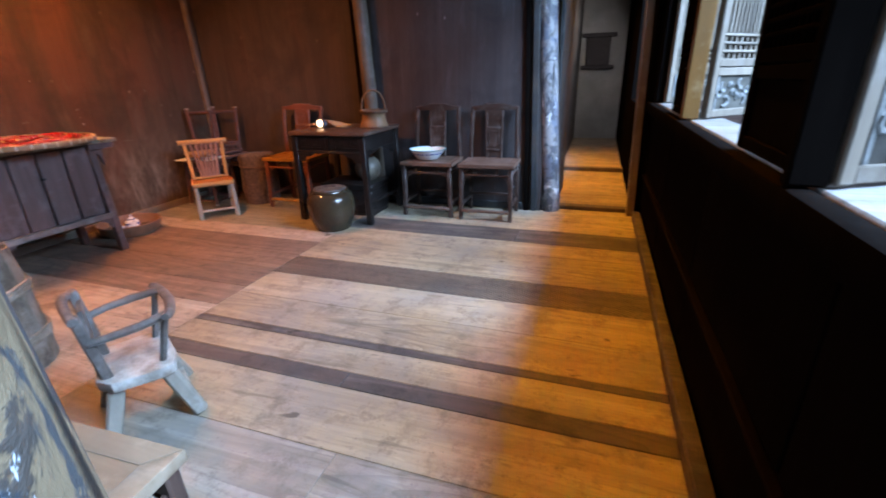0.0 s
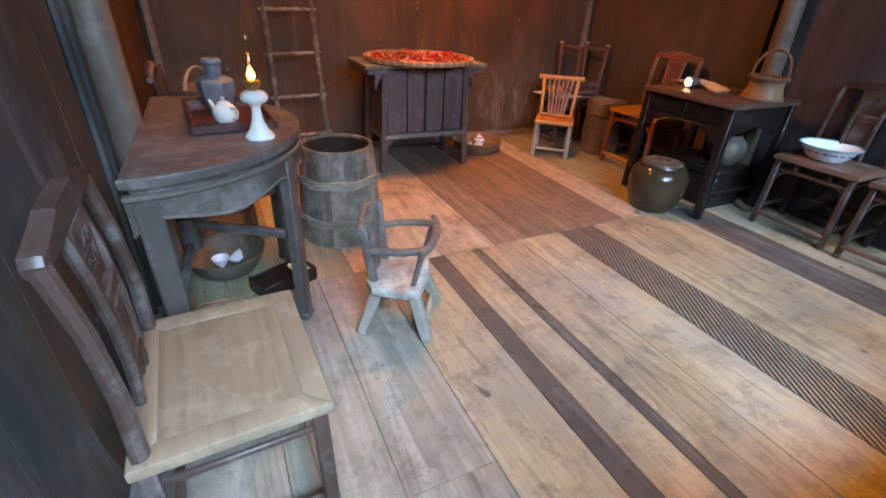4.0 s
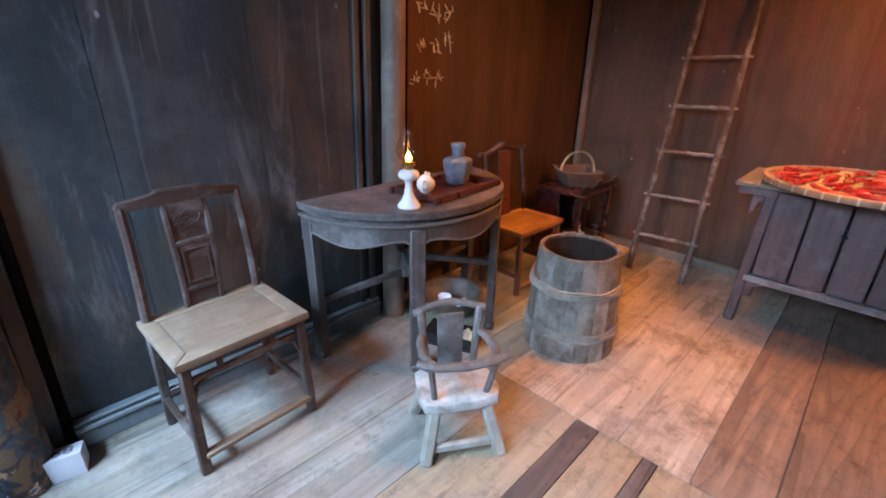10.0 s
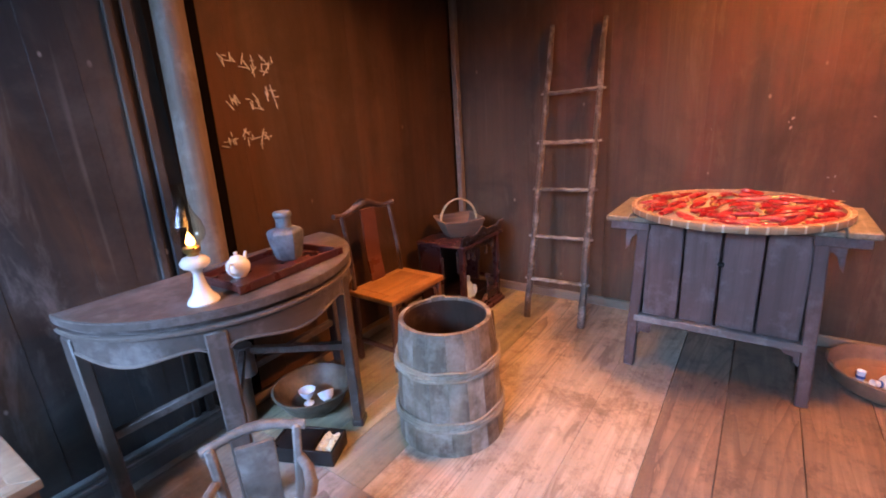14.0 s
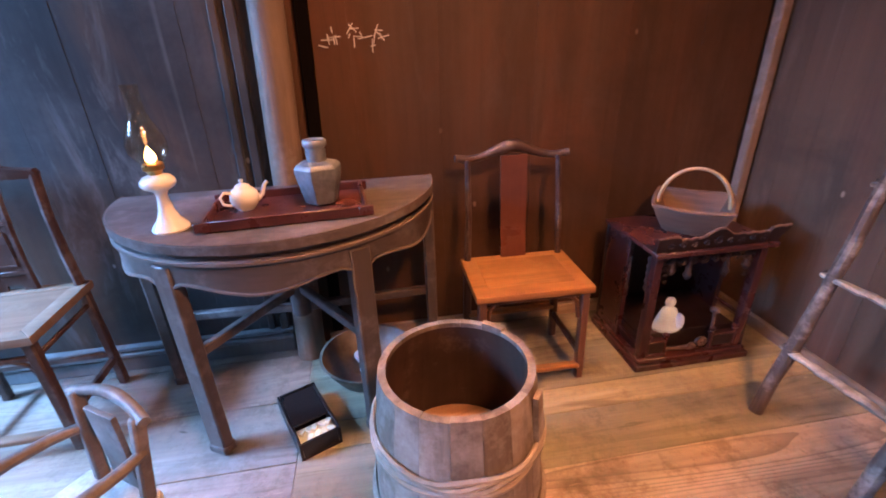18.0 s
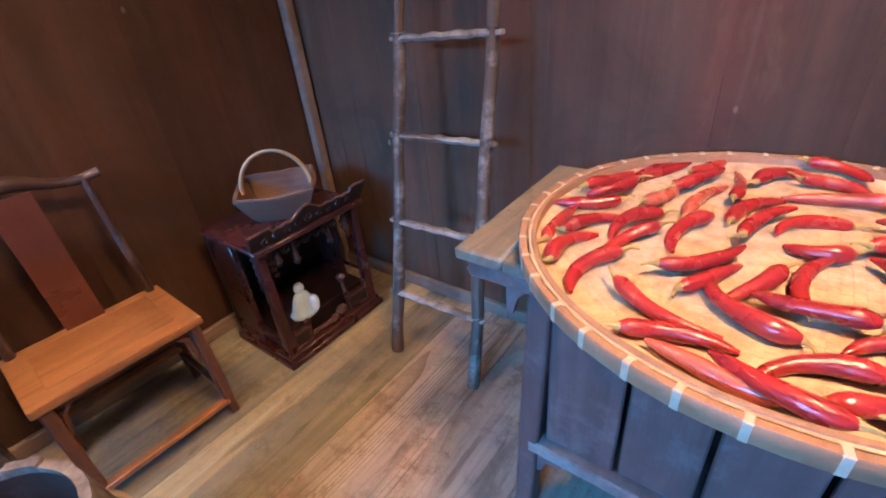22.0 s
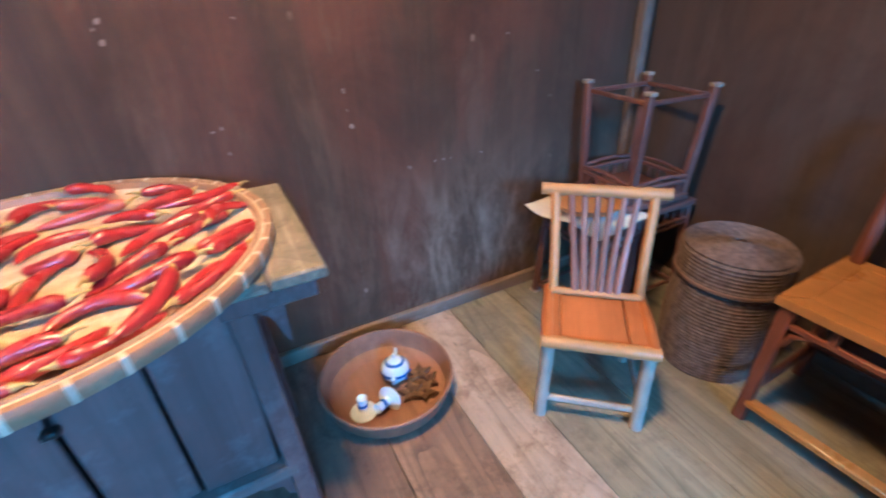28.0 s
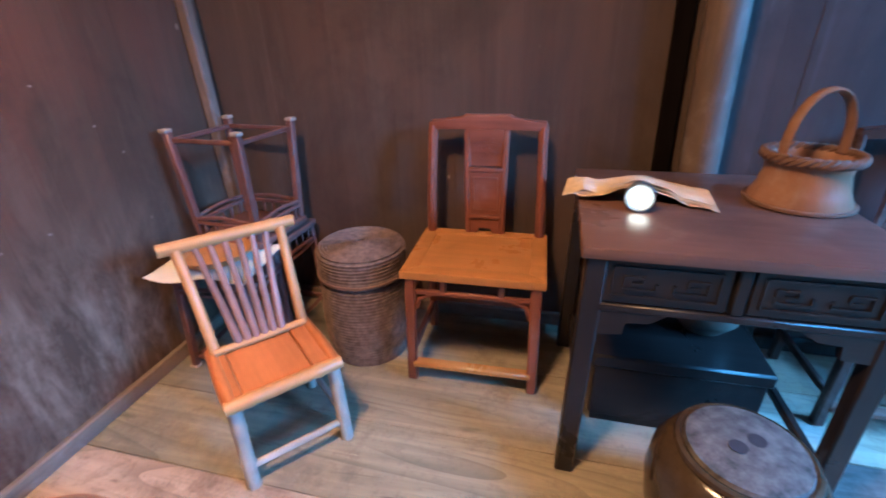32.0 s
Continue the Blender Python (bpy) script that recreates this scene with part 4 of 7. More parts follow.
# ---- chairs ----
def side_chair(m, frame_z, frame_x, seat_mat, label, group="side chairs"):
    """A side chair with a stepped top rail and a three-panel splat; it faces +y."""
    ob = thing("side_chair", m, label, "chair", group)
    w, d, h, top = 0.49, 0.40, 0.50, 0.955
    # seat: mitred frame round a sunk panel
    bm = B()
    span_box(bm, (-w / 2 + 0.055, -d / 2 + 0.05, h - 0.022), (w / 2 - 0.055, d / 2 - 0.055, h - 0.003), 0.002)
    part("seat_panel", bm, M_SEAT_PANEL if seat_mat == M_SEAT_GREY else seat_mat, ob)
    for pts in (((-w / 2, d / 2), (w / 2, d / 2), (w / 2 - 0.058, d / 2 - 0.058), (-w / 2 + 0.058, d / 2 - 0.058)), ((-w / 2, -d / 2), (w / 2, -d / 2), (w / 2 - 0.058, -d / 2 + 0.052), (-w / 2 + 0.058, -d / 2 + 0.052)),
                ((-w / 2, -d / 2), (-w / 2, d / 2), (-w / 2 + 0.056, d / 2 - 0.058), (-w / 2 + 0.056, -d / 2 + 0.052)), ((w / 2, -d / 2), (w / 2, d / 2), (w / 2 - 0.056, d / 2 - 0.058), (w / 2 - 0.056, -d / 2 + 0.052))):
        bm = B()
        prism(bm, pts, h - 0.032, h, None, 0.004)
        part("seat_rail", bm, seat_mat, ob)
    lx, fy, by = w / 2 - 0.03, d / 2 - 0.03, -d / 2 + 0.025
    for sx in (-1, 1):
        bm = B()
        bar(bm, (sx * (lx + 0.008), fy + 0.006, 0), (sx * lx, fy, h - 0.03), 0.036, 0.036, 0.006, (0, 1, 0))
        part("leg", bm, frame_z, ob)
        bm = B()
        bar(bm, (sx * (lx + 0.008), by - 0.01, 0), (sx * lx, by, h - 0.03), 0.034, 0.034, 0.006, (0, 1, 0))
        part("leg", bm, frame_z, ob)
        bm = B()
        pts = [(sx * lx, by - 0.000, h - 0.01), (sx * (lx - 0.004), by + 0.006, h + 0.15), (sx * (lx - 0.010), by - 0.002, h + 0.30), (sx * (lx - 0.013), by - 0.022, top - 0.02)]
        tube(bm, pts, [0.019, 0.018, 0.017, 0.018], 8)
        part("back_post", bm, frame_z, ob)
        bm = B()
        bar(bm, (sx * (lx + 0.006), fy, 0.13), (sx * (lx + 0.006), by, 0.13), 0.022, 0.028)
        part("stretcher", bm, frame_z, ob)
        bm = B()
        bar(bm, (sx * lx, fy, 0.405), (sx * lx, by, 0.405), 0.016, 0.018)
        part("apron_rail", bm, frame_x, ob)
    bm = B()
    bar(bm, (-lx, fy + 0.012, 0.085), (lx, fy + 0.012, 0.085), 0.04, 0.024, 0.005)
    part("foot_rail", bm, seat_mat, ob, "worn footrest rail")
    bm = B()
    bar(bm, (-lx, by, 0.16), (lx, by, 0.16), 0.022, 0.026)
    part("stretcher", bm, frame_z, ob)
    bm = B()
    bar(bm, (-lx, fy, 0.405), (lx, fy, 0.405), 0.018, 0.02)
    part("apron_rail", bm, frame_x, ob)
    for x in (-0.10, 0.10):
        bm = B()
        bar(bm, (x, fy, 0.41), (x, fy, h - 0.03), 0.022, 0.016, 0.003, (0, 1, 0))
        part("strut", bm, frame_x, ob)
    for sx in (-1, 1):
        bm = B()
        tube(bm, [(sx * (lx - 0.015), fy, 0.33), (sx * (lx - 0.03), fy, 0.375), (sx * (lx - 0.07), fy, 0.398)], 0.008, 6)
        part("bracket", bm, frame_x, ob)
    # stepped top rail, bowed back
    ty = by - 0.024
    bm = B()
    outline = [(-0.217, top - 0.014), (-0.208, top + 0.001), (-0.10, top + 0.006), (-0.082, top + 0.024), (0.082, top + 0.024), (0.10, top + 0.006), (0.208, top + 0.001), (0.217, top - 0.014), (0.212, top - 0.034), (0.09, top - 0.03), (-0.09, top - 0.03), (-0.212, top - 0.034)]
    prism(bm, outline, -0.017, 0.017, Matrix.Translation((0, ty, 0)) @ Matrix.Rotation(radians(90), 4, "X"), 0.006)
    part("top_rail", bm, frame_x, ob)
    # splat: two stiles, carved panel, raised panel, cut-out foot

    def sy(z):
        k = max(0.0, (z - h) / (top - h))
        return by - 0.004 - 0.02 * k * k + 0.012 * math.sin(k * math.pi)

    levels = [h, h + 0.11, h + 0.22, h + 0.33, top - 0.03]
    for sx in (-1, 1):
        bm = B()
        tube(bm, [(sx * (0.066 + 0.006 * ((z - h) / 0.43)), sy(z), z) for z in levels], 0.0125, 6)
        part("splat_stile", bm, frame_z, ob)
    for z in (h + 0.075, h + 0.27):
        bm = B()
        bar(bm, (-0.07, sy(z), z), (0.07, sy(z), z), 0.02, 0.02)
        part("splat_rail", bm, frame_x, ob)
    for z0, z1, nm in ((h + 0.285, top - 0.03, "carved_panel"), (h + 0.085, h + 0.26, "raised_panel")):
        bm = B()
        prism(bm, [(-0.06, z0), (0.06, z0), (0.063, z1), (-0.063, z1)], -0.006, 0.006, Matrix.Translation((0, (sy(z0) + sy(z1)) / 2, 0)) @ Matrix.Rotation(radians(90), 4, "X"))
        yy = (sy(z0) + sy(z1)) / 2 + 0.008
        if nm == "raised_panel":
            for a, b in (((-0.045, z0 + 0.02), (0.045, z0 + 0.02)), ((0.045, z0 + 0.02), (0.045, z1 - 0.02)), ((0.045, z1 - 0.02), (-0.045, z1 - 0.02)), ((-0.045, z1 - 0.02), (-0.045, z0 + 0.02))):
                bar(bm, (a[0], yy, a[1]), (b[0], yy, b[1]), 0.006, 0.007, 0.0, (0, 1, 0))
        else:
            zc = (z0 + z1) / 2
            for r, n in ((0.036, 5), (0.024, 7), (0.011, 4)):
                tube(bm, [(r * (1 + 0.18 * math.sin(n * a)) * math.cos(a) * 1.15, yy - 0.0012, zc + r * (1 + 0.18 * math.sin(n * a)) * math.sin(a)) for a in [2 * math.pi * j / 28 for j in range(28)]], 0.0017, 5, True)
            for j in range(8):
                a = radians(22 + 45 * j)
                tube(bm, [(0.05 * math.cos(a) * 1.05, yy - 0.0014, zc + 0.044 * math.sin(a)), (0.040 * math.cos(a + 0.25), yy - 0.0012, zc + 0.038 * math.sin(a + 0.25)), (0.03 * math.cos(a + 0.1), yy - 0.0014, zc + 0.03 * math.sin(a + 0.1))], 0.0018, 5)
        part(nm, bm, frame_x, ob)
    bm = B()
    prism(bm, [(-0.058, h), (-0.03, h), (-0.024, h + 0.022), (0.024, h + 0.022), (0.03, h), (0.058, h), (0.06, h + 0.066), (-0.06, h + 0.066)], -0.005, 0.005, Matrix.Translation((0, sy(h), 0)) @ Matrix.Rotation(radians(90), 4, "X"))
    part("splat_foot", bm, frame_x, ob)
    return ob


side_chair(pose(-0.655, 0.705, 0, 0, 0, 2.2), M_CHAIR, M_CHAIR_X, M_SEAT_GREY, "dark wooden side chair with a worn grey-brown seat")
side_chair(pose(-2.54, 4.25, 0, 0, 0, 181.5) @ Matrix.Diagonal((1.06, 1.04, 1.01, 1)), M_CHAIR_RED, M_CHAIR_RED_X, M_SEAT_HONEY, "red-brown wooden side chair with a honey-coloured varnished seat")
side_chair(pose(-1.09, 4.31, 0, 0, 0, 180.5), M_CHAIR, M_CHAIR_X, M_SEAT_RUST, "dark side chair with an enamel basin on its seat")
side_chair(pose(-0.545, 4.305, 0, 0, 0, 181), M_CHAIR, M_CHAIR_X, M_SEAT_RUST, "dark wooden side chair beside the passage door")


def yoke_chair(m):
    ob = thing("yoke_back_chair", m, "orange-brown chair with a curved yoke top rail and red splat", "chair")
    w, d, h = 0.47, 0.35, 0.45
    bm = B()
    span_box(bm, (-w / 2, -d / 2, h - 0.03), (w / 2, d / 2, h), 0.006, 2)
    part("seat", bm, M_SEAT_YOKE, ob)
    bm = B()
    span_box(bm, (-w / 2 + 0.06, -d / 2 + 0.05, h - 0.004), (w / 2 - 0.06, d / 2 - 0.06, h + 0.002), 0.002)
    part("seat_panel", bm, M_SEAT_YOKE, ob)
    lx, fy, by = w / 2 - 0.03, d / 2 - 0.03, -d / 2 + 0.025
    for sx in (-1, 1):
        for y in (fy, by):
            bm = B()
            bar(bm, (sx * (lx + 0.006), y + (0.006 if y > 0 else -0.006), 0), (sx * lx, y, h - 0.03), 0.034, 0.034, 0.006, (0, 1, 0))
            part("leg", bm, M_YOKE, ob)
        bm = B()
        bar(bm, (sx * lx, fy, 0.13), (sx * lx, by, 0.13), 0.02, 0.026)
        part("stretcher", bm, M_YOKE, ob)
        bm = B()
        tube(bm, [(sx * lx, by, h - 0.01), (sx * (lx - 0.008), by - 0.01, h + 0.2), (sx * (lx - 0.012), by - 0.045, h + 0.428)], [0.015, 0.013, 0.012], 8)
        part("back_post", bm, M_CHAIR, ob)
        bm = B()
        tube(bm, [(sx * (lx - 0.018), fy, 0.30), (sx * (lx - 0.03), fy, 0.375), (sx * (lx - 0.06), fy, h - 0.045)], 0.009, 6)
        part("bracket", bm, M_YOKE, ob)
    for y, z in ((fy + 0.012, 0.07), (by, 0.17)):
        bm = B()
        bar(bm, (-lx, y, z), (lx, y, z), 0.034, 0.022, 0.005)
        part("foot_rail", bm, M_SEAT_YOKE, ob)
    bm = B()
    bar(bm, (-lx + 0.02, fy, h - 0.042), (lx - 0.02, fy, h - 0.042), 0.016, 0.024)
    part("apron", bm, M_YOKE, ob)
    bm = B()
    n = 18
    pts, rad = [], []
    for i in range(n + 1):
        u = -1 + 2 * i / n
        z = 0.425 + 0.048 * math.exp(-(u / 0.42) ** 2) + 0.012 * max(0, abs(u) - 0.75) * 4
        pts.append((u * 0.242, by - 0.055 - 0.014 * (1 - u * u), h + z))
        rad.append(0.015 + 0.011 * math.exp(-(u / 0.35) ** 2))
    tube(bm, pts, rad, 10)
    part("yoke_rail", bm, M_CHAIR_X, ob)
    bm = B()
    rows = []
    for i in range(11):
        k = i / 10
        z = h + 0.44 * k
        y = by - 0.004 - 0.03 * math.sin(k * math.pi * 1.3) * 0.5 - 0.05 * k * k
        rows.append([bm.verts.new((x, y + o, z)) for o in (-0.006, 0.006) for x in ((-0.056, 0.056) if o < 0 else (0.056, -0.056))])
    for a, b in zip(rows, rows[1:]):
        for j in range(4):
            bm.faces.new((a[j], a[(j + 1) % 4], b[(j + 1) % 4], b[j]))
    bm.faces.new(rows[0])
    bm.faces.new(rows[-1])
    part("splat", bm, M_SPLAT_RED, ob, "plain curved splat in red lacquer")
    return ob


yoke_chair(pose(-2.612, 0.725, 0, 0, 0, -1.5))


def bamboo_chair(m):
    """A low chair with a raked fan of spindles; it faces +y."""
    ob = thing("bamboo_chair", m, "low golden bamboo chair with fanned spindles and orange seat", "chair")
    h, top = 0.345, 0.675

    def knuckles(bm, pts, r, joints):
        """A cane with swollen joints."""
        p, q = Vector(pts[0]), Vector(pts[-1])
        rows = sorted([0.0, 1.0] + [j + d for j in joints for d in (-0.045, 0.0, 0.045)])
        tube(bm, [p.lerp(q, k) for k in rows], [r * (1.13 if any(abs(k - j) < 1e-6 for j in joints) else 1.0) for k in rows], 11)

    for sx in (-1, 1):
        bm = B()
        knuckles(bm, [(sx * 0.158, 0.152, 0), (sx * 0.152, 0.134, h - 0.03)], 0.0215, (0.3, 0.72))
        part("leg", bm, M_BAMBOO_PALE, ob)
        bm = B()
        knuckles(bm, [(sx * 0.15, -0.17, 0), (sx * 0.15, -0.150, h - 0.03)], 0.019, (0.4,))
        part("leg", bm, M_BAMBOO_PALE, ob)
        bm = B()
        tube(bm, [(sx * 0.145, -0.105, h - 0.02), (sx * 0.152, -0.17, h + 0.14), (sx * 0.165, -0.255, top - 0.01)], [0.018, 0.0165, 0.017], 11)
        part("back_post", bm, M_BAMBOO, ob)
        bm = B()
        tube(bm, [(sx * 0.153, 0.138, 0.115), (sx * 0.15, -0.158, 0.115)], 0.011, 8)
        part("stretcher", bm, M_BAMBOO_PALE, ob)
        bm = B()
        tube(bm, [(sx * 0.158, 0.15, h - 0.016), (sx * 0.160, 0.05, h - 0.014), (sx * 0.158, -0.15, h - 0.018)], [0.020, 0.0215, 0.019], 11)
        part("side_rail", bm, M_SEAT_ORANGE, ob)
    bm = B()
    tube(bm, [(-0.152, 0.147, 0.078), (0.152, 0.147, 0.078)], 0.012, 9)
    part("stretcher", bm, M_BAMBOO_PALE, ob)
    bm = B()
    knuckles(bm, [(-0.176, 0.152, h - 0.018), (0.176, 0.152, h - 0.018)], 0.021, (0.22, 0.8))
    part("front_rail", bm, M_BAMBOO_X, ob)
    bm = B()
    tube(bm, [(-0.15, -0.102, h + 0.006), (0.15, -0.102, h + 0.006)], 0.013, 9)
    part("back_rail", bm, M_BAMBOO_X, ob)
    for x0, x1, z in ((-0.145, -0.092, -0.003), (-0.090, 0.118, -0.009), (0.120, 0.145, -0.004)):
        bm = B()
        span_box(bm, (x0, -0.145, h - 0.026), (x1, 0.142, h + z), 0.004)
        part("seat_slat", bm, M_SEAT_ORANGE, ob)
    for k in range(6):
        u = (k - 2.5) / 2.5
        bm = B()
        tube(bm, [(u * 0.070, -0.105, h + 0.01), (u * 0.088, -0.18, h + 0.15), (u * 0.112, -0.252, top - 0.015)], [0.0145, 0.0122, 0.0105], 8)
        part("spindle", bm, M_SPINDLE, ob)
    bm = B()
    knuckles(bm, [(-0.215, -0.262, top), (0.215, -0.262, top)], 0.0215, (0.18, 0.62))
    part("top_rail", bm, M_BAMBOO_X, ob)
    return ob


bamboo_chair(pose(-3.13, 3.70, 0, 0, 0, 180 + 49))


def child_chair(m):
    """A low plank stool with a bent arm ring and a back slat; it faces +x."""
    ob = thing("child_chair", m, "low bleached-wood child's chair with a dark bent arm ring", "chair")
    h = 0.25
    bm = B()
    prism(bm, [(0.085, -0.14), (0.10, -0.06), (0.095, 0.05), (0.08, 0.14), (0.03, 0.16), (-0.10, 0.15), (-0.145, 0.10), (-0.15, -0.10), (-0.11, -0.15), (0.03, -0.158)], h - 0.045, h, None, 0.008)
    rough_up(bm, 0.006, 14)
    part("seat", bm, M_CHILD_SEAT, ob, "thick cracked plank seat with rubbed white paint")
    for sx, sy in ((1, 1), (1, -1), (-1, 1), (-1, -1)):
        bm = B()
        bar(bm, (0.13 if sx > 0 else -0.165, sy * 0.15, 0), (0.05 if sx > 0 else -0.095, sy * 0.095, h - 0.03), 0.052, 0.046, 0.009, (0, 1, 0))
        rough_up(bm, 0.004, 20)
        part("leg", bm, M_GREYWOOD, ob)
    for a, b in (((0.108, -0.136), (0.108, 0.136)), ((-0.146, -0.136), (-0.146, 0.136))):
        bm = B()
        bar(bm, (*a, 0.055), (*b, 0.055), 0.024, 0.034, 0.005)
        part("stretcher", bm, M_GREYWOOD, ob)
    # arms from the back posts, and a bowed bar across the front with its ends standing out
    for sy in (-1, 1):
        bm = B()
        tube(bm, [(-0.135, sy * 0.118, 0.405), (-0.07, sy * 0.135, 0.416), (0.02, sy * 0.140, 0.426), (0.085, sy * 0.126, 0.434), (0.112, sy * 0.108, 0.437)], [0.015, 0.0165, 0.018, 0.0175, 0.015], 9, False, 0.9)
        part("arm", bm, M_GREYWOOD_D, ob, "dark bent wooden arm")
    bm = B()
    tube(bm, [(0.092, -0.172, 0.446), (0.104, -0.150, 0.442), (0.118, -0.10, 0.438), (0.128, 0.0, 0.436), (0.118, 0.10, 0.438), (0.104, 0.150, 0.442), (0.092, 0.172, 0.446)], [0.014, 0.0165, 0.018, 0.0185, 0.018, 0.0165, 0.014], 9, False, 0.9)
    part("front_bar", bm, M_GREYWOOD_D, ob, "dark bowed bar across the front")
    for x, y in ((0.095, 0.125), (0.095, -0.125)):
        bm = B()
        tube(bm, [(x * 0.55, y * 0.8, h - 0.01), (x, y, 0.435)], 0.0125, 7)
        part("arm_post", bm, M_GREYWOOD_D, ob)
    for sy in (-1, 1):
        bm = B()
        bar(bm, (-0.115, sy * 0.095, h - 0.01), (-0.15, sy * 0.122, 0.515), 0.034, 0.026, 0.006, (0, 1, 0))
        part("back_post", bm, M_GREYWOOD_D, ob)
    bm = B()
    prism(bm, [(-0.05, h - 0.005), (0.05, h - 0.005), (0.055, 0.50), (-0.055, 0.50)], -0.008, 0.008, Matrix.Translation((-0.133, 0, 0)) @ Matrix.Rotation(radians(90), 4, "Z") @ Matrix.Rotation(radians(90), 4, "X"), 0.004)
    part("back_slat", bm, M_GREYWOOD_D, ob)
    bm = B()
    pts = [(-0.150 - 0.022 * (1 - (u / 6) ** 2), 0.0245 * u, 0.515 + 0.014 * math.cos(u * 0.42)) for u in range(-6, 7)]
    tube(bm, pts, [0.0155, 0.0155, 0.0145, 0.015, 0.0155, 0.0165, 0.017, 0.0165, 0.0155, 0.015, 0.0145, 0.0155, 0.0155], 9)
    part("crest", bm, M_GREYWOOD_D, ob, "waved crest rail")
    return ob


child_chair(pose(-1.235, 1.41, 0, 0, 0, 57))

# ---- half-moon table and what stands on and under it ----
HC, HR, HT = (-1.69, 0.505), 0.585, 0.83


def half_table():
    ob = thing("half_moon_table", pose(HC[0], HC[1], 0), "dark brown half-moon table with a shaped apron, against the wall", "table")

    def half(r, y0=0.0):
        return [(-r, y0)] + [(-x, y) for x, y in arc(0, 0, r, 2, 178, 36)] + [(r, y0)]

    bm = B()
    prism(bm, half(HR), HT - 0.032, HT, None, 0.009)
    part("tabletop", bm, M_TABLE, ob)
    bm = B()
    prism(bm, half(HR - 0.022, 0.02), HT - 0.054, HT - 0.032)
    part("waist", bm, M_TABLE, ob)
    bm = B()
    r = HR - 0.012
    n = 60
    inner, outer = [], []
    for i in range(n + 1):
        a = math.pi * i / n
        k = abs((a / math.pi * 3) % 1.0 - 0.5) * 2
        drop = 0.132 + 0.036 * (0.5 + 0.5 * math.cos(math.pi * min(1.0, 1.25 * k))) + 0.05 * (max(0.0, k - 0.76) / 0.24) ** 2
        outer.append([(r * math.cos(a), r * math.sin(a), HT - 0.054), (r * math.cos(a), r * math.sin(a), HT - drop)])
        inner.append([((r - 0.024) * math.cos(a), (r - 0.024) * math.sin(a), HT - 0.054), ((r - 0.024) * math.cos(a), (r - 0.024) * math.sin(a), HT - drop)])
    vo = [[bm.verts.new(p) for p in q] for q in outer]
    vi = [[bm.verts.new(p) for p in q] for q in inner]
    for i in range(n):
        bm.faces.new((vo[i][0], vo[i + 1][0], vo[i + 1][1], vo[i][1]))
        bm.faces.new((vi[i][0], vi[i][1], vi[i + 1][1], vi[i + 1][0]))
        bm.faces.new((vo[i][1], vo[i + 1][1], vi[i + 1][1], vi[i][1]))
        bm.faces.new((vo[i][0], vi[i][0], vi[i + 1][0], vo[i + 1][0]))
    for i in (0, n):
        bm.faces.new((vo[i][0], vo[i][1], vi[i][1], vi[i][0]))
    part("apron", bm, M_TABLE, ob, "scalloped apron")
    bm = B()
    tube(bm, [((r + 0.004) * math.cos(math.pi * i / 40), (r + 0.004) * math.sin(math.pi * i / 40), HT - 0.062) for i in range(41)], 0.009, 6)
    part("moulding", bm, M_TABLE_EDGE, ob, "rubbed moulding, paler for its highlight")
    bm = B()
    tube(bm, [((HR - 0.0055) * math.cos(math.pi * i / 48), (HR - 0.0055) * math.sin(math.pi * i / 48), HT - 0.0055) for i in range(49)], 0.006, 8)
    part("edge", bm, M_TABLE_EDGE, ob, "rubbed edge, paler for its highlight")
    bm = B()
    tube(bm, [(p[1][0], p[1][1], p[1][2]) for p in outer], 0.006, 6)
    part("apron_bead", bm, M_TABLE_EDGE, ob)
    for a in (4, 60, 120, 176):
        c, s = math.cos(radians(a)), math.sin(radians(a))
        bm = B()
        rr = HR - 0.027
        bar(bm, (rr * c, rr * s + (0.012 if s < 0.2 else 0), 0.03), (rr * c, rr * s + (0.012 if s < 0.2 else 0), HT - 0.08), 0.072, 0.045, 0.006, (c, s, 0))
        bar(bm, (rr * c, rr * s + (0.012 if s < 0.2 else 0), 0.0), (rr * c, rr * s + (0.012 if s < 0.2 else 0), 0.04), 0.08, 0.055, 0.008, (c, s, 0))
        part("leg", bm, M_TABLE_Z, ob)
        bm = B()
        zs = 0.42 if 50 < a < 130 else 0.32
        bar(bm, (rr * c * 0.97, rr * s * 0.97 + 0.012, zs), (0, 0.075, zs), 0.03, 0.035, 0.004)
        part("stretcher", bm, M_TABLE, ob)
    bm = B()
    lathe(bm, [(0, 0.295), (0.04, 0.295), (0.04, 0.445), (0, 0.445)], 14, (0, 0.08, 0))
    part("hub", bm, M_TABLE, ob)
    return ob


half_table()


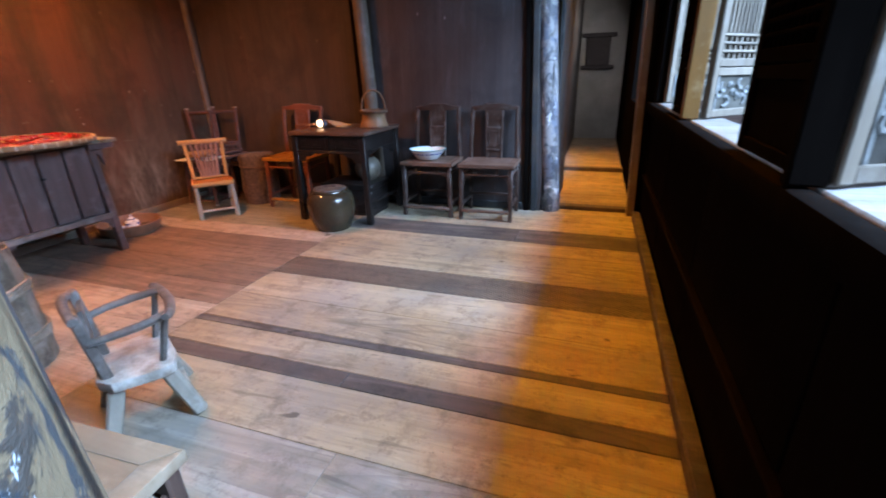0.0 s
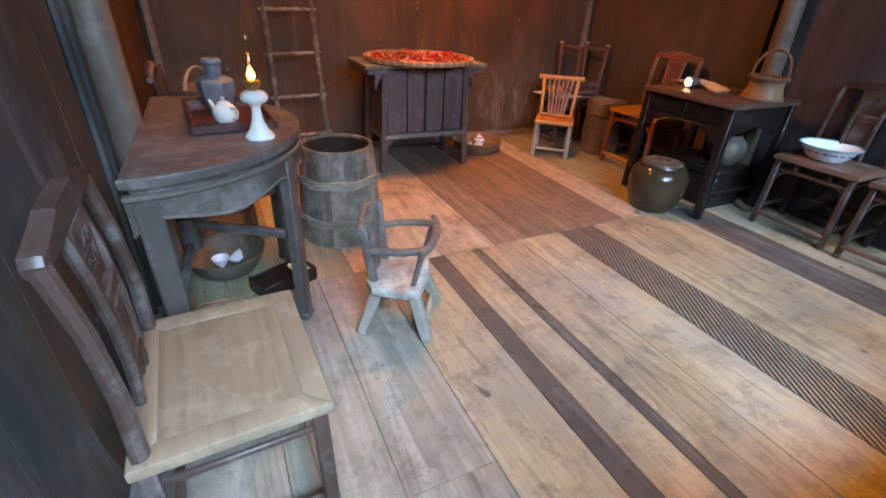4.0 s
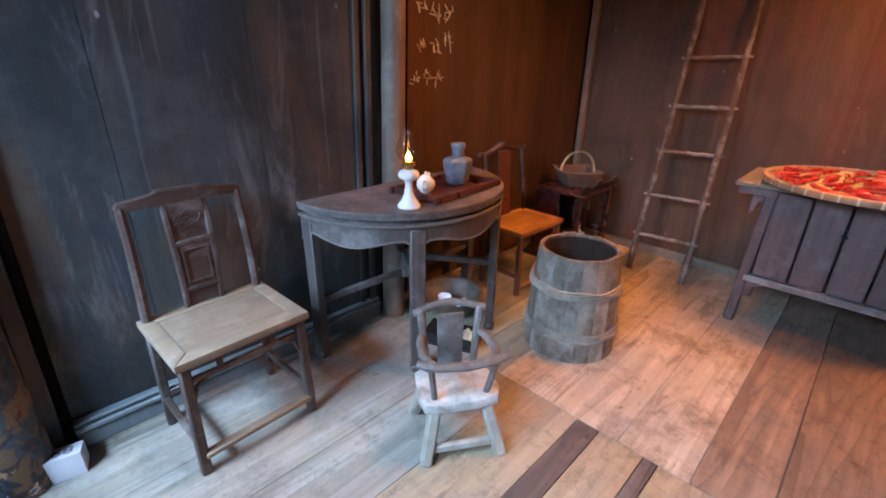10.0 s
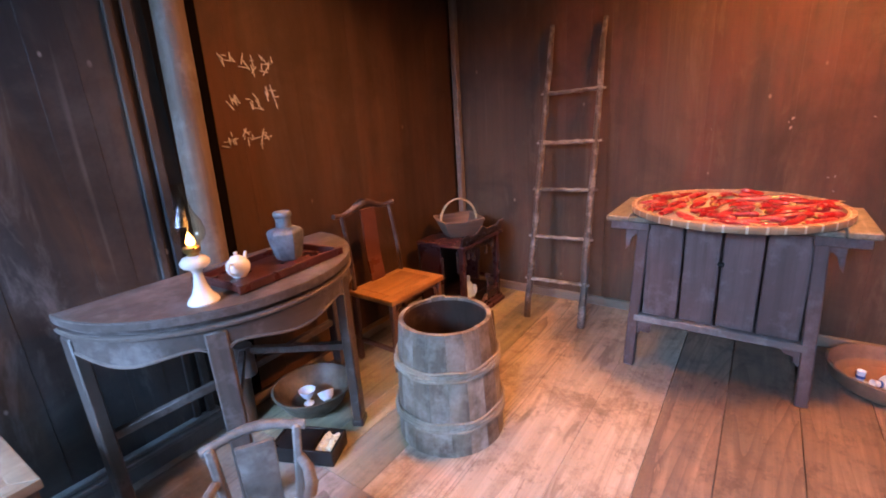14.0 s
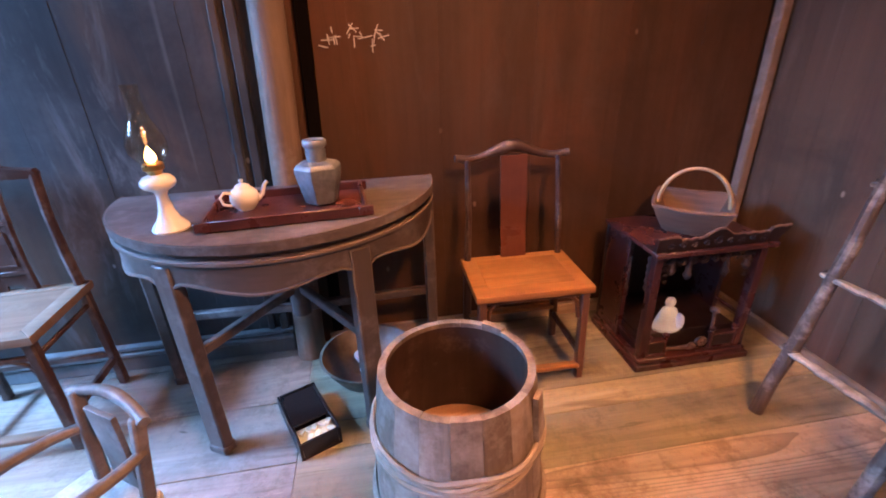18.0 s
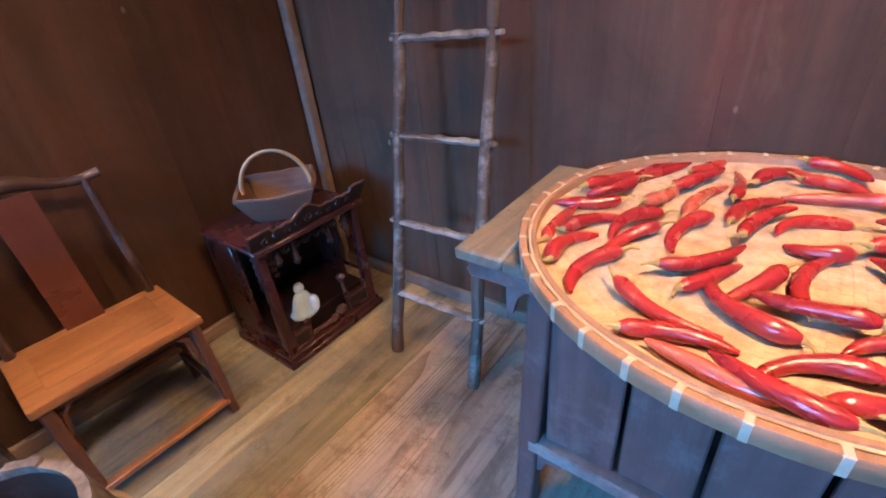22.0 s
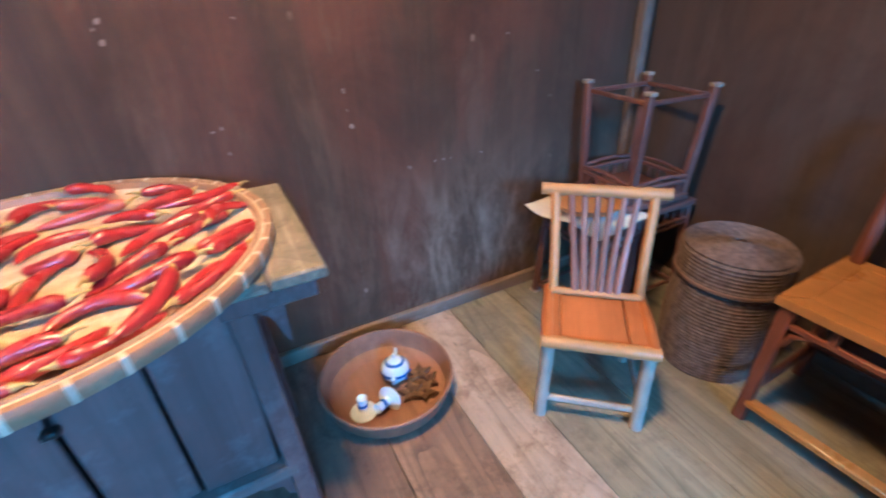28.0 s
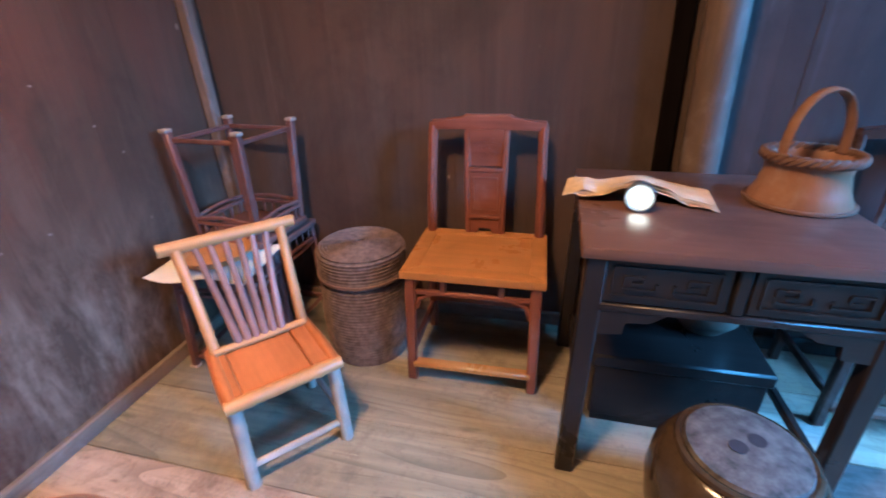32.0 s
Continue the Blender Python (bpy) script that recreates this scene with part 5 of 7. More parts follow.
def oil_lamp(m):
    ob = thing("oil_lamp", m, "lit oil lamp with a white porcelain foot and clear glass chimney", "lamp")
    bm = B()
    lathe(bm, [(0, 0), (0.050, 0), (0.052, 0.006), (0.047, 0.016), (0.032, 0.034), (0.022, 0.06), (0.0165, 0.09), (0.0155, 0.108), (0.022, 0.120), (0.041, 0.130), (0.047, 0.140), (0.046, 0.150), (0.036, 0.162), (0.018, 0.168), (0, 0.168)], 32)
    part("foot", bm, M_PORCELAIN, ob)
    bm = B()
    lathe(bm, [(0.0, 0.167), (0.018, 0.167), (0.02, 0.176), (0.027, 0.182), (0.028, 0.196), (0.024, 0.2), (0.0, 0.2)], 20)
    part("burner", bm, M_BRASS, ob, "brass burner")
    bm = B()
    prof = [(0.024, 0.197), (0.033, 0.206), (0.049, 0.230), (0.052, 0.252), (0.044, 0.284), (0.029, 0.314), (0.0215, 0.338), (0.0195, 0.375), (0.022, 0.408)]
    lathe(bm, prof, 28)
    chimney = part("chimney", bm, M_GLASS, ob, "clear glass chimney")
    chimney.visible_shadow = False
    bm = B()
    lathe(bm, [(0, 0.2), (0.010, 0.204), (0.0145, 0.213), (0.013, 0.223), (0.0075, 0.234), (0.0025, 0.244), (0, 0.249)], 14)
    flame = part("flame", bm, M_FLAME, ob, "small yellow flame")
    flame.visible_shadow = False
    return ob


oil_lamp(pose(-1.43, 0.915, HT))


def serving_tray(m):
    ob = thing("serving_tray", m, "dark red lacquered serving tray with low sides", "tray")
    w, d = 0.47, 0.285
    bm = B()
    span_box(bm, (-w / 2, -d / 2, 0), (w / 2, d / 2, 0.009), 0.002)
    part("base", bm, M_TRAYWOOD, ob)
    for a, b in (((-w / 2, -d / 2), (w / 2, -d / 2)), ((-w / 2, d / 2), (w / 2, d / 2)), ((-w / 2, -d / 2), (-w / 2, d / 2)), ((w / 2, -d / 2), (w / 2, d / 2))):
        bm = B()
        bar(bm, (*a, 0.018), (*b, 0.018), 0.013, 0.034, 0.003)
        part("side", bm, M_TRAYWOOD, ob)
    for sx in (-1, 1):
        for sy in (-1, 1):
            bm = B()
            span_box(bm, (sx * w / 2 - 0.022, sy * d / 2 - 0.009, 0.004), (sx * w / 2 + 0.022, sy * d / 2 + 0.009, 0.0345), 0.002)
            part("corner_plate", bm, M_TRAYWOOD, ob)
    return ob


serving_tray(pose(-1.765, 0.825, HT + 0.001, 0, 0, 4))


def teapot(name, m, material, label, k=1.0):
    ob = thing(name, m @ Matrix.Scale(k, 4), label, "teapot")
    bm = B()
    lathe(bm, [(0, 0), (0.03, 0), (0.032, 0.004), (0.046, 0.02), (0.053, 0.042), (0.05, 0.064), (0.036, 0.08), (0.027, 0.084), (0, 0.084)], 28)
    part("body", bm, material, ob)
    bm = B()
    lathe(bm, [(0.03, 0.083), (0.026, 0.092), (0.012, 0.099), (0.005, 0.101), (0.0095, 0.108), (0.008, 0.115), (0, 0.117)], 22)
    part("lid", bm, material, ob)
    bm = B()
    tube(bm, [(-0.046, 0, 0.03), (-0.07, 0, 0.045), (-0.082, 0, 0.075), (-0.096, 0, 0.088)], [0.013, 0.0095, 0.0075, 0.007], 10)
    part("spout", bm, material, ob)
    bm = B()
    tube(bm, [(0.044, 0, 0.07), (0.07, 0, 0.078), (0.085, 0, 0.062), (0.078, 0, 0.036), (0.05, 0, 0.024)], 0.0055, 8)
    part("handle", bm, material, ob)
    return ob


teapot("teapot", pose(-1.625, 0.815, HT + 0.012, 0, 0, 35), M_PORCELAIN, "small white porcelain teapot on the lacquered tray", 0.86)


def caddy(m):
    ob = thing("tea_caddy", m, "six-sided dull pewter tea caddy with a round capped neck", "caddy")
    bm = B()
    lathe(bm, [(0, 0), (0.055, 0), (0.06, 0.006), (0.08, 0.095), (0.083, 0.128), (0.072, 0.142), (0.036, 0.15), (0, 0.15)], 6)
    bmesh.ops.bevel(bm, geom=bm.edges[:], offset=0.003, segments=2, profile=0.5, affect="EDGES")
    part("body", bm, M_PEWTER, ob, angle=25)
    bm = B()
    lathe(bm, [(0.034, 0.148), (0.034, 0.195), (0.038, 0.198), (0.041, 0.203), (0.041, 0.216), (0.036, 0.222), (0, 0.223)], 26)
    part("cap", bm, M_PEWTER, ob)
    return ob


caddy(pose(-1.865, 0.80, HT + 0.012, 0, 0, 18) @ Matrix.Scale(0.93, 4))


def bowl(name, m, prof, material, label, category, seg=36):
    bm = B()
    lathe(bm, prof, seg)
    ob = tagged(part(name, bm, material), label, category)
    ob.matrix_world = m
    return ob


bowl("wooden_bowl", pose(-1.945, 0.695, 0) @ Matrix.Scale(1.06, 4), [(0, 0.0), (0.09, 0.0), (0.135, 0.03), (0.185, 0.115), (0.19, 0.125), (0.18, 0.125), (0.13, 0.04), (0.085, 0.014), (0, 0.012)], M_EARTHEN, "dark wide wooden bowl on the floor holding two tea cups", "bowl")
CUP = [(0, 0), (0.022, 0), (0.022, 0.006), (0.034, 0.02), (0.042, 0.046), (0.04, 0.046), (0.03, 0.02), (0.0, 0.009)]
STEM_CUP = [(0, 0), (0.026, 0), (0.026, 0.005), (0.012, 0.012), (0.01, 0.03), (0.024, 0.042), (0.04, 0.072), (0.0425, 0.082), (0.0405, 0.082), (0.036, 0.07), (0.02, 0.046), (0, 0.04)]
bowl("tea_cup", pose(-1.925, 0.665, 0.0145), STEM_CUP, M_PORCELAIN_B, "small pale blue porcelain stem cup standing in the bowl", "cup", 24)
bowl("tea_cup", pose(-1.975, 0.755, 0.036, 35, -20, 0), CUP, M_PORCELAIN_B, "small pale blue porcelain tea cup tipped over in the bowl", "cup", 24)


def tile_box(m):
    ob = thing("tile_box", m, "open dark wooden box of bone game tiles on the floor", "box")
    w, d, h = 0.15, 0.29, 0.075
    for nm, a, b in (("bottom", (-w / 2, -d / 2, 0), (w / 2, d / 2, 0.01)), ("side", (-w / 2, -d / 2, 0.01), (-w / 2 + 0.01, d / 2, h)), ("side", (w / 2 - 0.01, -d / 2, 0.01), (w / 2, d / 2, h)), ("end", (-w / 2 + 0.01, -d / 2, 0.01), (w / 2 - 0.01, -d / 2 + 0.01, h)), ("end", (-w / 2 + 0.01, d / 2 - 0.01, 0.01), (w / 2 - 0.01, d / 2, h)), ("slide_lid", (-w / 2 + 0.011, -d / 2 + 0.012, h - 0.012), (w / 2 - 0.011, d / 2 - 0.10, h - 0.004))):
        bm = B()
        span_box(bm, a, b, 0.002)
        part(nm, bm, M_DESK, ob)
    rnd = random.Random(4)
    for k in range(9):
        bm = B()
        box(bm, (0, 0, 0), (0.02, 0.03, 0.012), None, 0.003)
        t = tagged(part("game_tile", bm, M_BONE), "small bone game tile lying in the box", "tile", "game tiles")
        t.matrix_world = m @ pose(-0.05 + 0.0235 * (k % 5) + rnd.uniform(-0.003, 0.003), 0.075 + 0.035 * (k // 5), 0.0165 + 0.04, rnd.uniform(-14, 14), rnd.uniform(-14, 14), rnd.uniform(-60, 60))
    bm = B()
    span_box(bm, (-w / 2 + 0.011, d / 2 - 0.098, 0.01), (w / 2 - 0.011, d / 2 - 0.011, 0.049))
    part("tile_bed", bm, M_BONE, ob)
    return ob


tile_box(pose(-1.71, 0.94, 0, 0, 0, 24))


# ---- barrel ----
def barrel(m):
    ob = thing("barrel", m, "tall grey wooden stave barrel bound with two bamboo hoops", "barrel")
    n = 18

    def r_at(z):
        return 0.243 - 0.018 * (z / 0.56) - 0.022 * (z / 0.56) ** 3

    hs = (0.0, 0.12, 0.25, 0.38, 0.48, 0.555)
    rnd = random.Random(2)
    for k in range(n):
        a0, a1 = 2 * math.pi * k / n + 0.0022, 2 * math.pi * (k + 1) / n - 0.0022
        tall = 0.003 * (k == 3) + 0.008 * (k == 10)
        bm = B()
        rings = []
        for z in hs:
            z2 = z + (tall + rnd.uniform(-0.0008, 0.0008) if z == hs[-1] else 0)
            r = r_at(z)
            pts = [(r * math.cos(a), r * math.sin(a), z2) for a in (a0, (a0 + a1) / 2, a1)] + [((r - 0.02) * math.cos(a), (r - 0.02) * math.sin(a), z2) for a in (a1, (a0 + a1) / 2, a0)]
            rings.append([bm.verts.new(p) for p in pts])
        for a, b in zip(rings, rings[1:]):
            for j in range(6):
                bm.faces.new((a[j], a[(j + 1) % 6], b[(j + 1) % 6], b[j]))
        bm.faces.new(rings[0])
        bm.faces.new(rings[-1])
        part("stave", bm, M_BARREL, ob)
    # sheet over the staves' inner faces, its dark colour stands for shade
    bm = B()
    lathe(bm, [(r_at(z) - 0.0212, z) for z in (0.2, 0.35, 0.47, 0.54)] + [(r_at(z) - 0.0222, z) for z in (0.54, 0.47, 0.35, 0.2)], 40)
    part("lining", bm, M_BARREL_IN, ob, "red-brown inner face, darkened for the shade inside")
    bm = B()
    lathe(bm, [(0, 0.205), (0.205, 0.205), (0.205, 0.22), (0, 0.22)], 32)
    bottom = part("bottom", bm, M_BARREL_BASE, ob, "brown inner bottom with a dark slot")
    bm = B()
    prism(bm, [(-0.05, -0.013), (0.05, -0.02), (0.055, 0.0), (0.045, 0.016), (-0.048, 0.013)], 0.2202, 0.2225, Matrix.Translation((0.0, -0.07, 0)), 0)
    part("slot", bm, M_LACQUER_D, bottom)
    bm = B()
    prism(bm, [(-0.11, -0.006), (0.02, -0.009), (0.03, 0.0), (-0.1, 0.005)], 0.2202, 0.2225, Matrix.Translation((0.05, -0.115, 0)), 0)
    part("slot", bm, M_LACQUER_D, bottom)
    for z in (0.145, 0.375):
        bm = B()
        for j, dz in enumerate((-0.018, -0.006, 0.006, 0.018)):
            r = r_at(z + dz) + 0.007
            pts = [((r + 0.003 * math.sin(5 * a + j * 1.6)) * math.cos(a), (r + 0.003 * math.sin(5 * a + j * 1.6)) * math.sin(a), z + dz + 0.005 * math.sin(7 * a + j * 1.7)) for a in [2 * math.pi * i / 56 for i in range(56)]]
            tube(bm, pts, 0.0075, 6, True)
        part("hoop", bm, M_HOOP, ob, "twisted bamboo hoop")
    for a in (128,):
        bm = B()
        prism(bm, [(-0.018, 0.07), (0.02, 0.07), (0.026, 0.0), (0.042, -0.062), (-0.02, -0.07)], -0.007, 0.007, Matrix.Rotation(radians(90), 4, "Z") @ Matrix.Rotation(radians(90), 4, "X"))
        ear = part("ear", bm, M_BARREL, ob)
        ear.matrix_basis = pose((r_at(0.48) + 0.008) * math.cos(radians(a)), (r_at(0.48) + 0.008) * math.sin(radians(a)), 0.465, 0, -4, a)
    return ob


barrel(pose(-2.205, 1.365, 0, 0, 0, 15))


# ---- ladder ----
def ladder():
    ob = thing("ladder", pose(-3.392, 1.39, 0), "rough pole ladder leaning against the red-brown wall", "ladder")

    def at(sy, z):
        return (-0.205 * z, sy * (0.19 - 0.012 * z), z)

    rnd = random.Random(6)
    for sy in (-1, 1):
        bm = B()
        tube(bm, [(at(sy, 1.9 * i / 14)[0] + rnd.uniform(-0.004, 0.004), at(sy, 1.9 * i / 14)[1] + rnd.uniform(-0.005, 0.005), 1.9 * i / 14) for i in range(15)], [0.024 - 0.0006 * i + rnd.uniform(-0.0015, 0.0015) for i in range(15)], 9)
        part("rail", bm, M_LADDER, ob)
    for z in (0.27, 0.56, 0.87, 1.17, 1.48):
        bm = B()
        a, b = Vector(at(-1, z)), Vector(at(1, z + 0.01))
        tube(bm, [a.lerp(b, i / 12) + Vector((0, 0, 0.002 * math.sin(i * 2.1 + z * 9))) for i in range(13)], [0.0165 + 0.002 * math.sin(i * 1.7 + z * 5) for i in range(13)], 8, False, 0.7)
        rough_up(bm, 0.003, 30)
        part("rung", bm, M_LADDER_Y, ob)
        for end, side in ((a, -1), (b, 1)):
            bm = B()
            bar(bm, end + Vector((0, side * 0.012, 0)), end + Vector((0, side * 0.036, 0.001)), 0.022, 0.014, 0.003)
            part("tenon", bm, M_LADDER_Y, ob)
            bm = B()
            lathe(bm, [(0.0245, -0.002), (0.0258, 0), (0.0245, 0.002)], 10, (end.x + 0.001, end.y, end.z + 0.018))
            part("wire", bm, M_LADDER, ob)
    return ob


ladder()


# ---- shrine stand in the corner ----
def scroll(bm, at, r, turns=1.4, thick=0.005, flip=1):
    """A small carved volute in the x, z plane."""
    pts = []
    for i in range(15):
        k = i / 14
        a = flip * 2 * math.pi * turns * k
        q = r * (1 - 0.75 * k)
        pts.append((at[0] + q * math.cos(a), at[1], at[2] + q * math.sin(a)))
    tube(bm, pts, [thick * (1 - 0.4 * i / 14) for i in range(15)], 6)


def shrine(m):
    """A small open-fronted lacquer stand; its front is +y."""
    ob = thing("shrine_stand", m, "dark red lacquer shrine stand with carved open front", "shrine")
    w, d, h = 0.50, 0.385, 0.56
    f = d / 2 - 0.025
    # inner floor and back take the darker lacquer as painted shade of the interior
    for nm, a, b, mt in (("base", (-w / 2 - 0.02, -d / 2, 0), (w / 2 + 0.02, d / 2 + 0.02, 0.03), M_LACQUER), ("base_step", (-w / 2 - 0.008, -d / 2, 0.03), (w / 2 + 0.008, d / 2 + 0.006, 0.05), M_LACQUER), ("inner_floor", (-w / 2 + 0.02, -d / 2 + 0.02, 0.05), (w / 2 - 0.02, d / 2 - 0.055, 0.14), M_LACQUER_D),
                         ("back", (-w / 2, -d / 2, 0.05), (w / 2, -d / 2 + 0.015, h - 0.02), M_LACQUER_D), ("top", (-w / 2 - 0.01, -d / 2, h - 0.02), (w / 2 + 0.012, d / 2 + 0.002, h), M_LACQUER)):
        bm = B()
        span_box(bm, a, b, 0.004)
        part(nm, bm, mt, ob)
    # the closed back half of each side: a framed panel
    for sx in (-1, 1):
        x = sx * (w / 2 - 0.012)
        bm = B()
        span_box(bm, (x - 0.006, -d / 2 + 0.016, 0.05), (x + 0.006, 0.0, h - 0.021), 0.002)
        side = part("side", bm, M_LACQUER, ob)
        for lo, hi in (((x - 0.011, -0.022, 0.05), (x + 0.011, 0.004, h - 0.021)), ((x - 0.01, -d / 2 + 0.018, h - 0.06), (x + 0.01, -0.023, h - 0.022)), ((x - 0.01, -d / 2 + 0.018, 0.051), (x + 0.01, -0.023, 0.08))):
            bm = B()
            span_box(bm, lo, hi, 0.002)
            part("side_frame", bm, M_LACQUER, side)
        for y, z0, n in ((0.013, 0.30, 5), (f - 0.031, 0.36, 5)):
            bm = B()
            lathe(bm, [(0, 0)] + [q for j in range(n) for q in ((0.006, 0.032 * j + 0.003), (0.0105, 0.032 * j + 0.016), (0.006, 0.032 * j + 0.03))] + [(0, 0.032 * n)], 8, (x, y, z0))
            part("side_fret", bm, M_LACQUER_GLINT, ob, "carved fretwork, greyed for its glints")
        for z in (0.105, 0.19) if sx < 0 else (0.10,):
            bm = B()
            bar(bm, (x, 0.004, z), (x, f - 0.015, z), 0.014, 0.014, 0.003)
            part("side_rail", bm, M_LACQUER, ob)
    for sx in (-1, 1):
        x = sx * (w / 2 - 0.02)
        bm = B()
        prism(bm, [(-0.021, 0.05), (0.021, 0.05), (0.015, h - 0.02), (-0.015, h - 0.02)], -0.018, 0.018, Matrix.Translation((x, f, 0)) @ Matrix.Rotation(radians(90), 4, "X"), 0.003)
        part("corner_post", bm, M_LACQUER, ob)
        bm = B()
        for j in range(4):
            scroll(bm, (x - sx * (0.035 + 0.005 * j), f, 0.50 - 0.03 * j), 0.015 - 0.002 * j, 1.3, 0.005, sx)
        part("carved_bracket", bm, M_LACQUER_D, ob)
    # the frieze under the top: a bar, volutes and hanging buds
    bm = B()
    bar(bm, (-w / 2 + 0.036, f, 0.53), (w / 2 - 0.036, f, 0.53), 0.018, 0.02, 0.003)
    frieze = part("frieze", bm, M_LACQUER_D, ob)
    for j in range(8):
        bm = B()
        scroll(bm, (-0.165 + 0.047 * j, f + 0.004, 0.50 - 0.004 * (j % 2)), 0.019, 1.3, 0.006, 1 if j % 2 else -1)
        part("volute", bm, M_LACQUER_D, frieze)
    for x, drop in ((-0.175, 0.02), (-0.085, 0.0), (0.085, 0.0), (0.16, 0.03)):
        bm = B()
        lathe(bm, [(0, 0), (0.008, 0.004), (0.017, 0.022), (0.010, 0.04), (0.013, 0.052), (0.007, 0.066), (0.007, 0.115), (0, 0.115)], 10, (x, f, 0.41 + drop))
        part("pendant", bm, M_LACQUER_GLINT, ob)
    # two low panelled boxes with finial posts at the front edge and the broken scrollwork between
    for x0, x1 in ((-w / 2 + 0.045, -0.095), (0.125, w / 2 - 0.045)):
        bm = B()
        span_box(bm, (x0, f - 0.012, 0.055), (x1, f + 0.012, 0.12), 0.003)
        rail = part("railing_panel", bm, M_LACQUER_D, ob)
        for z in (0.058, 0.122):
            bm = B()
            bar(bm, (x0 - 0.006, f, z), (x1 + 0.006, f, z), 0.032, 0.011, 0.003)
            part("railing", bm, M_LACQUER, rail)
        for x in (x0, x1):
            bm = B()
            lathe(bm, [(0.009, 0.05), (0.009, 0.13), (0.006, 0.136), (0.014, 0.146), (0.013, 0.155), (0, 0.16)], 10, (x, f + 0.006, 0))
            part("railing_post", bm, M_LACQUER, rail)
    bm = B()
    tube(bm, [(-0.095, f, 0.14), (-0.092, f, 0.21), (-0.088, f - 0.002, 0.235)], 0.007, 8)
    lathe(bm, [(0, 0), (0.018, 0.004), (0.021, 0.014), (0.012, 0.024), (0, 0.026)], 10, (-0.09, f, 0.232))
    part("loose_finial", bm, M_LACQUER_EDGE, ob)
    bm = B()
    scroll(bm, (-0.055, f + 0.004, 0.085), 0.026, 1.5, 0.008)
    scroll(bm, (-0.005, f + 0.004, 0.075), 0.019, 1.3, 0.007, -1)
    tube(bm, [(-0.03, f, 0.07), (0.03, f, 0.064), (0.08, f, 0.072), (0.12, f, 0.066)], 0.008, 7)
    part("broken_scroll", bm, M_LACQUER_EDGE, ob, "broken carved scroll")
    # carved crest along the front of the top, its west end turned up past the side
    up = [(w / 2 + 0.012, 0.056), (0.19, 0.060), (0.172, 0.056), (0.165, 0.043), (0.145, 0.047), (0.125, 0.041), (0.105, 0.047), (0.085, 0.043), (0.065, 0.050), (0.045, 0.066), (0.015, 0.080), (-0.01, 0.078), (-0.03, 0.064), (-0.05, 0.050),
          (-0.075, 0.046), (-0.095, 0.050), (-0.12, 0.043), (-0.145, 0.048), (-0.17, 0.042), (-0.195, 0.046), (-0.215, 0.043), (-0.225, 0.060), (-0.25, 0.066), (-0.275, 0.062), (-0.305, 0.066)]
    tilt = Matrix.Translation((0, d / 2 - 0.006, h)) @ Matrix.Rotation(radians(82), 4, "X")
    bm = B()
    prism(bm, up + [(-0.285, 0.036), (-w / 2 - 0.012, 0.0), (w / 2 + 0.012, 0.0)], -0.008, 0.008, tilt)
    crest = part("crest", bm, M_LACQUER_D, ob, "scalloped carved crest")
    bm = B()
    tube(bm, [tilt @ Vector((x, y, 0)) for x, y in up], 0.0062, 6)
    part("crest_edge", bm, M_LACQUER_EDGE, crest, "rubbed grey crest edge")
    for j in range(9):
        bm = B()
        scroll(bm, (0.205 - 0.05 * j, 0, 0), 0.013 + 0.008 * (j == 4), 1.3, 0.0045, 1 if j % 2 else -1)
        bm.transform(Matrix.Translation((0, d / 2 + 0.008, h + 0.024 + 0.012 * (j == 4))))
        part("carving", bm, M_LACQUER_D, crest)
    bm = B()
    bar(bm, (-w / 2 - 0.016, d / 2 + 0.01, h - 0.012), (w / 2 + 0.016, d / 2 + 0.01, h - 0.012), 0.018, 0.022, 0.004)
    part("front_moulding", bm, M_LACQUER, ob)
    return ob


shrine(pose(-3.335, 0.705, 0, 0, 0, 0))
bm = B()
lathe(bm, [(0, 0), (0.056, 0), (0.06, 0.014), (0.05, 0.028), (0.046, 0.045), (0.036, 0.078), (0.027, 0.1), (0.014, 0.11), (0.02, 0.122), (0.021, 0.135), (0.014, 0.15), (0, 0.156)], 20)
for v in bm.verts:
    v.co.x *= 1.15
    v.co.y *= 0.8
lathe(bm, [(0, 0), (0.022, 0.004), (0.026, 0.03), (0.022, 0.055), (0.012, 0.066), (0, 0.07)], 14, (-0.036, 0.022, 0.012))
fig = tagged(part("figurine", bm, M_STATUE), "small seated white porcelain figurine inside the shrine", "figurine")
fig.matrix_world = pose(-3.25, 0.815, 0.1405)


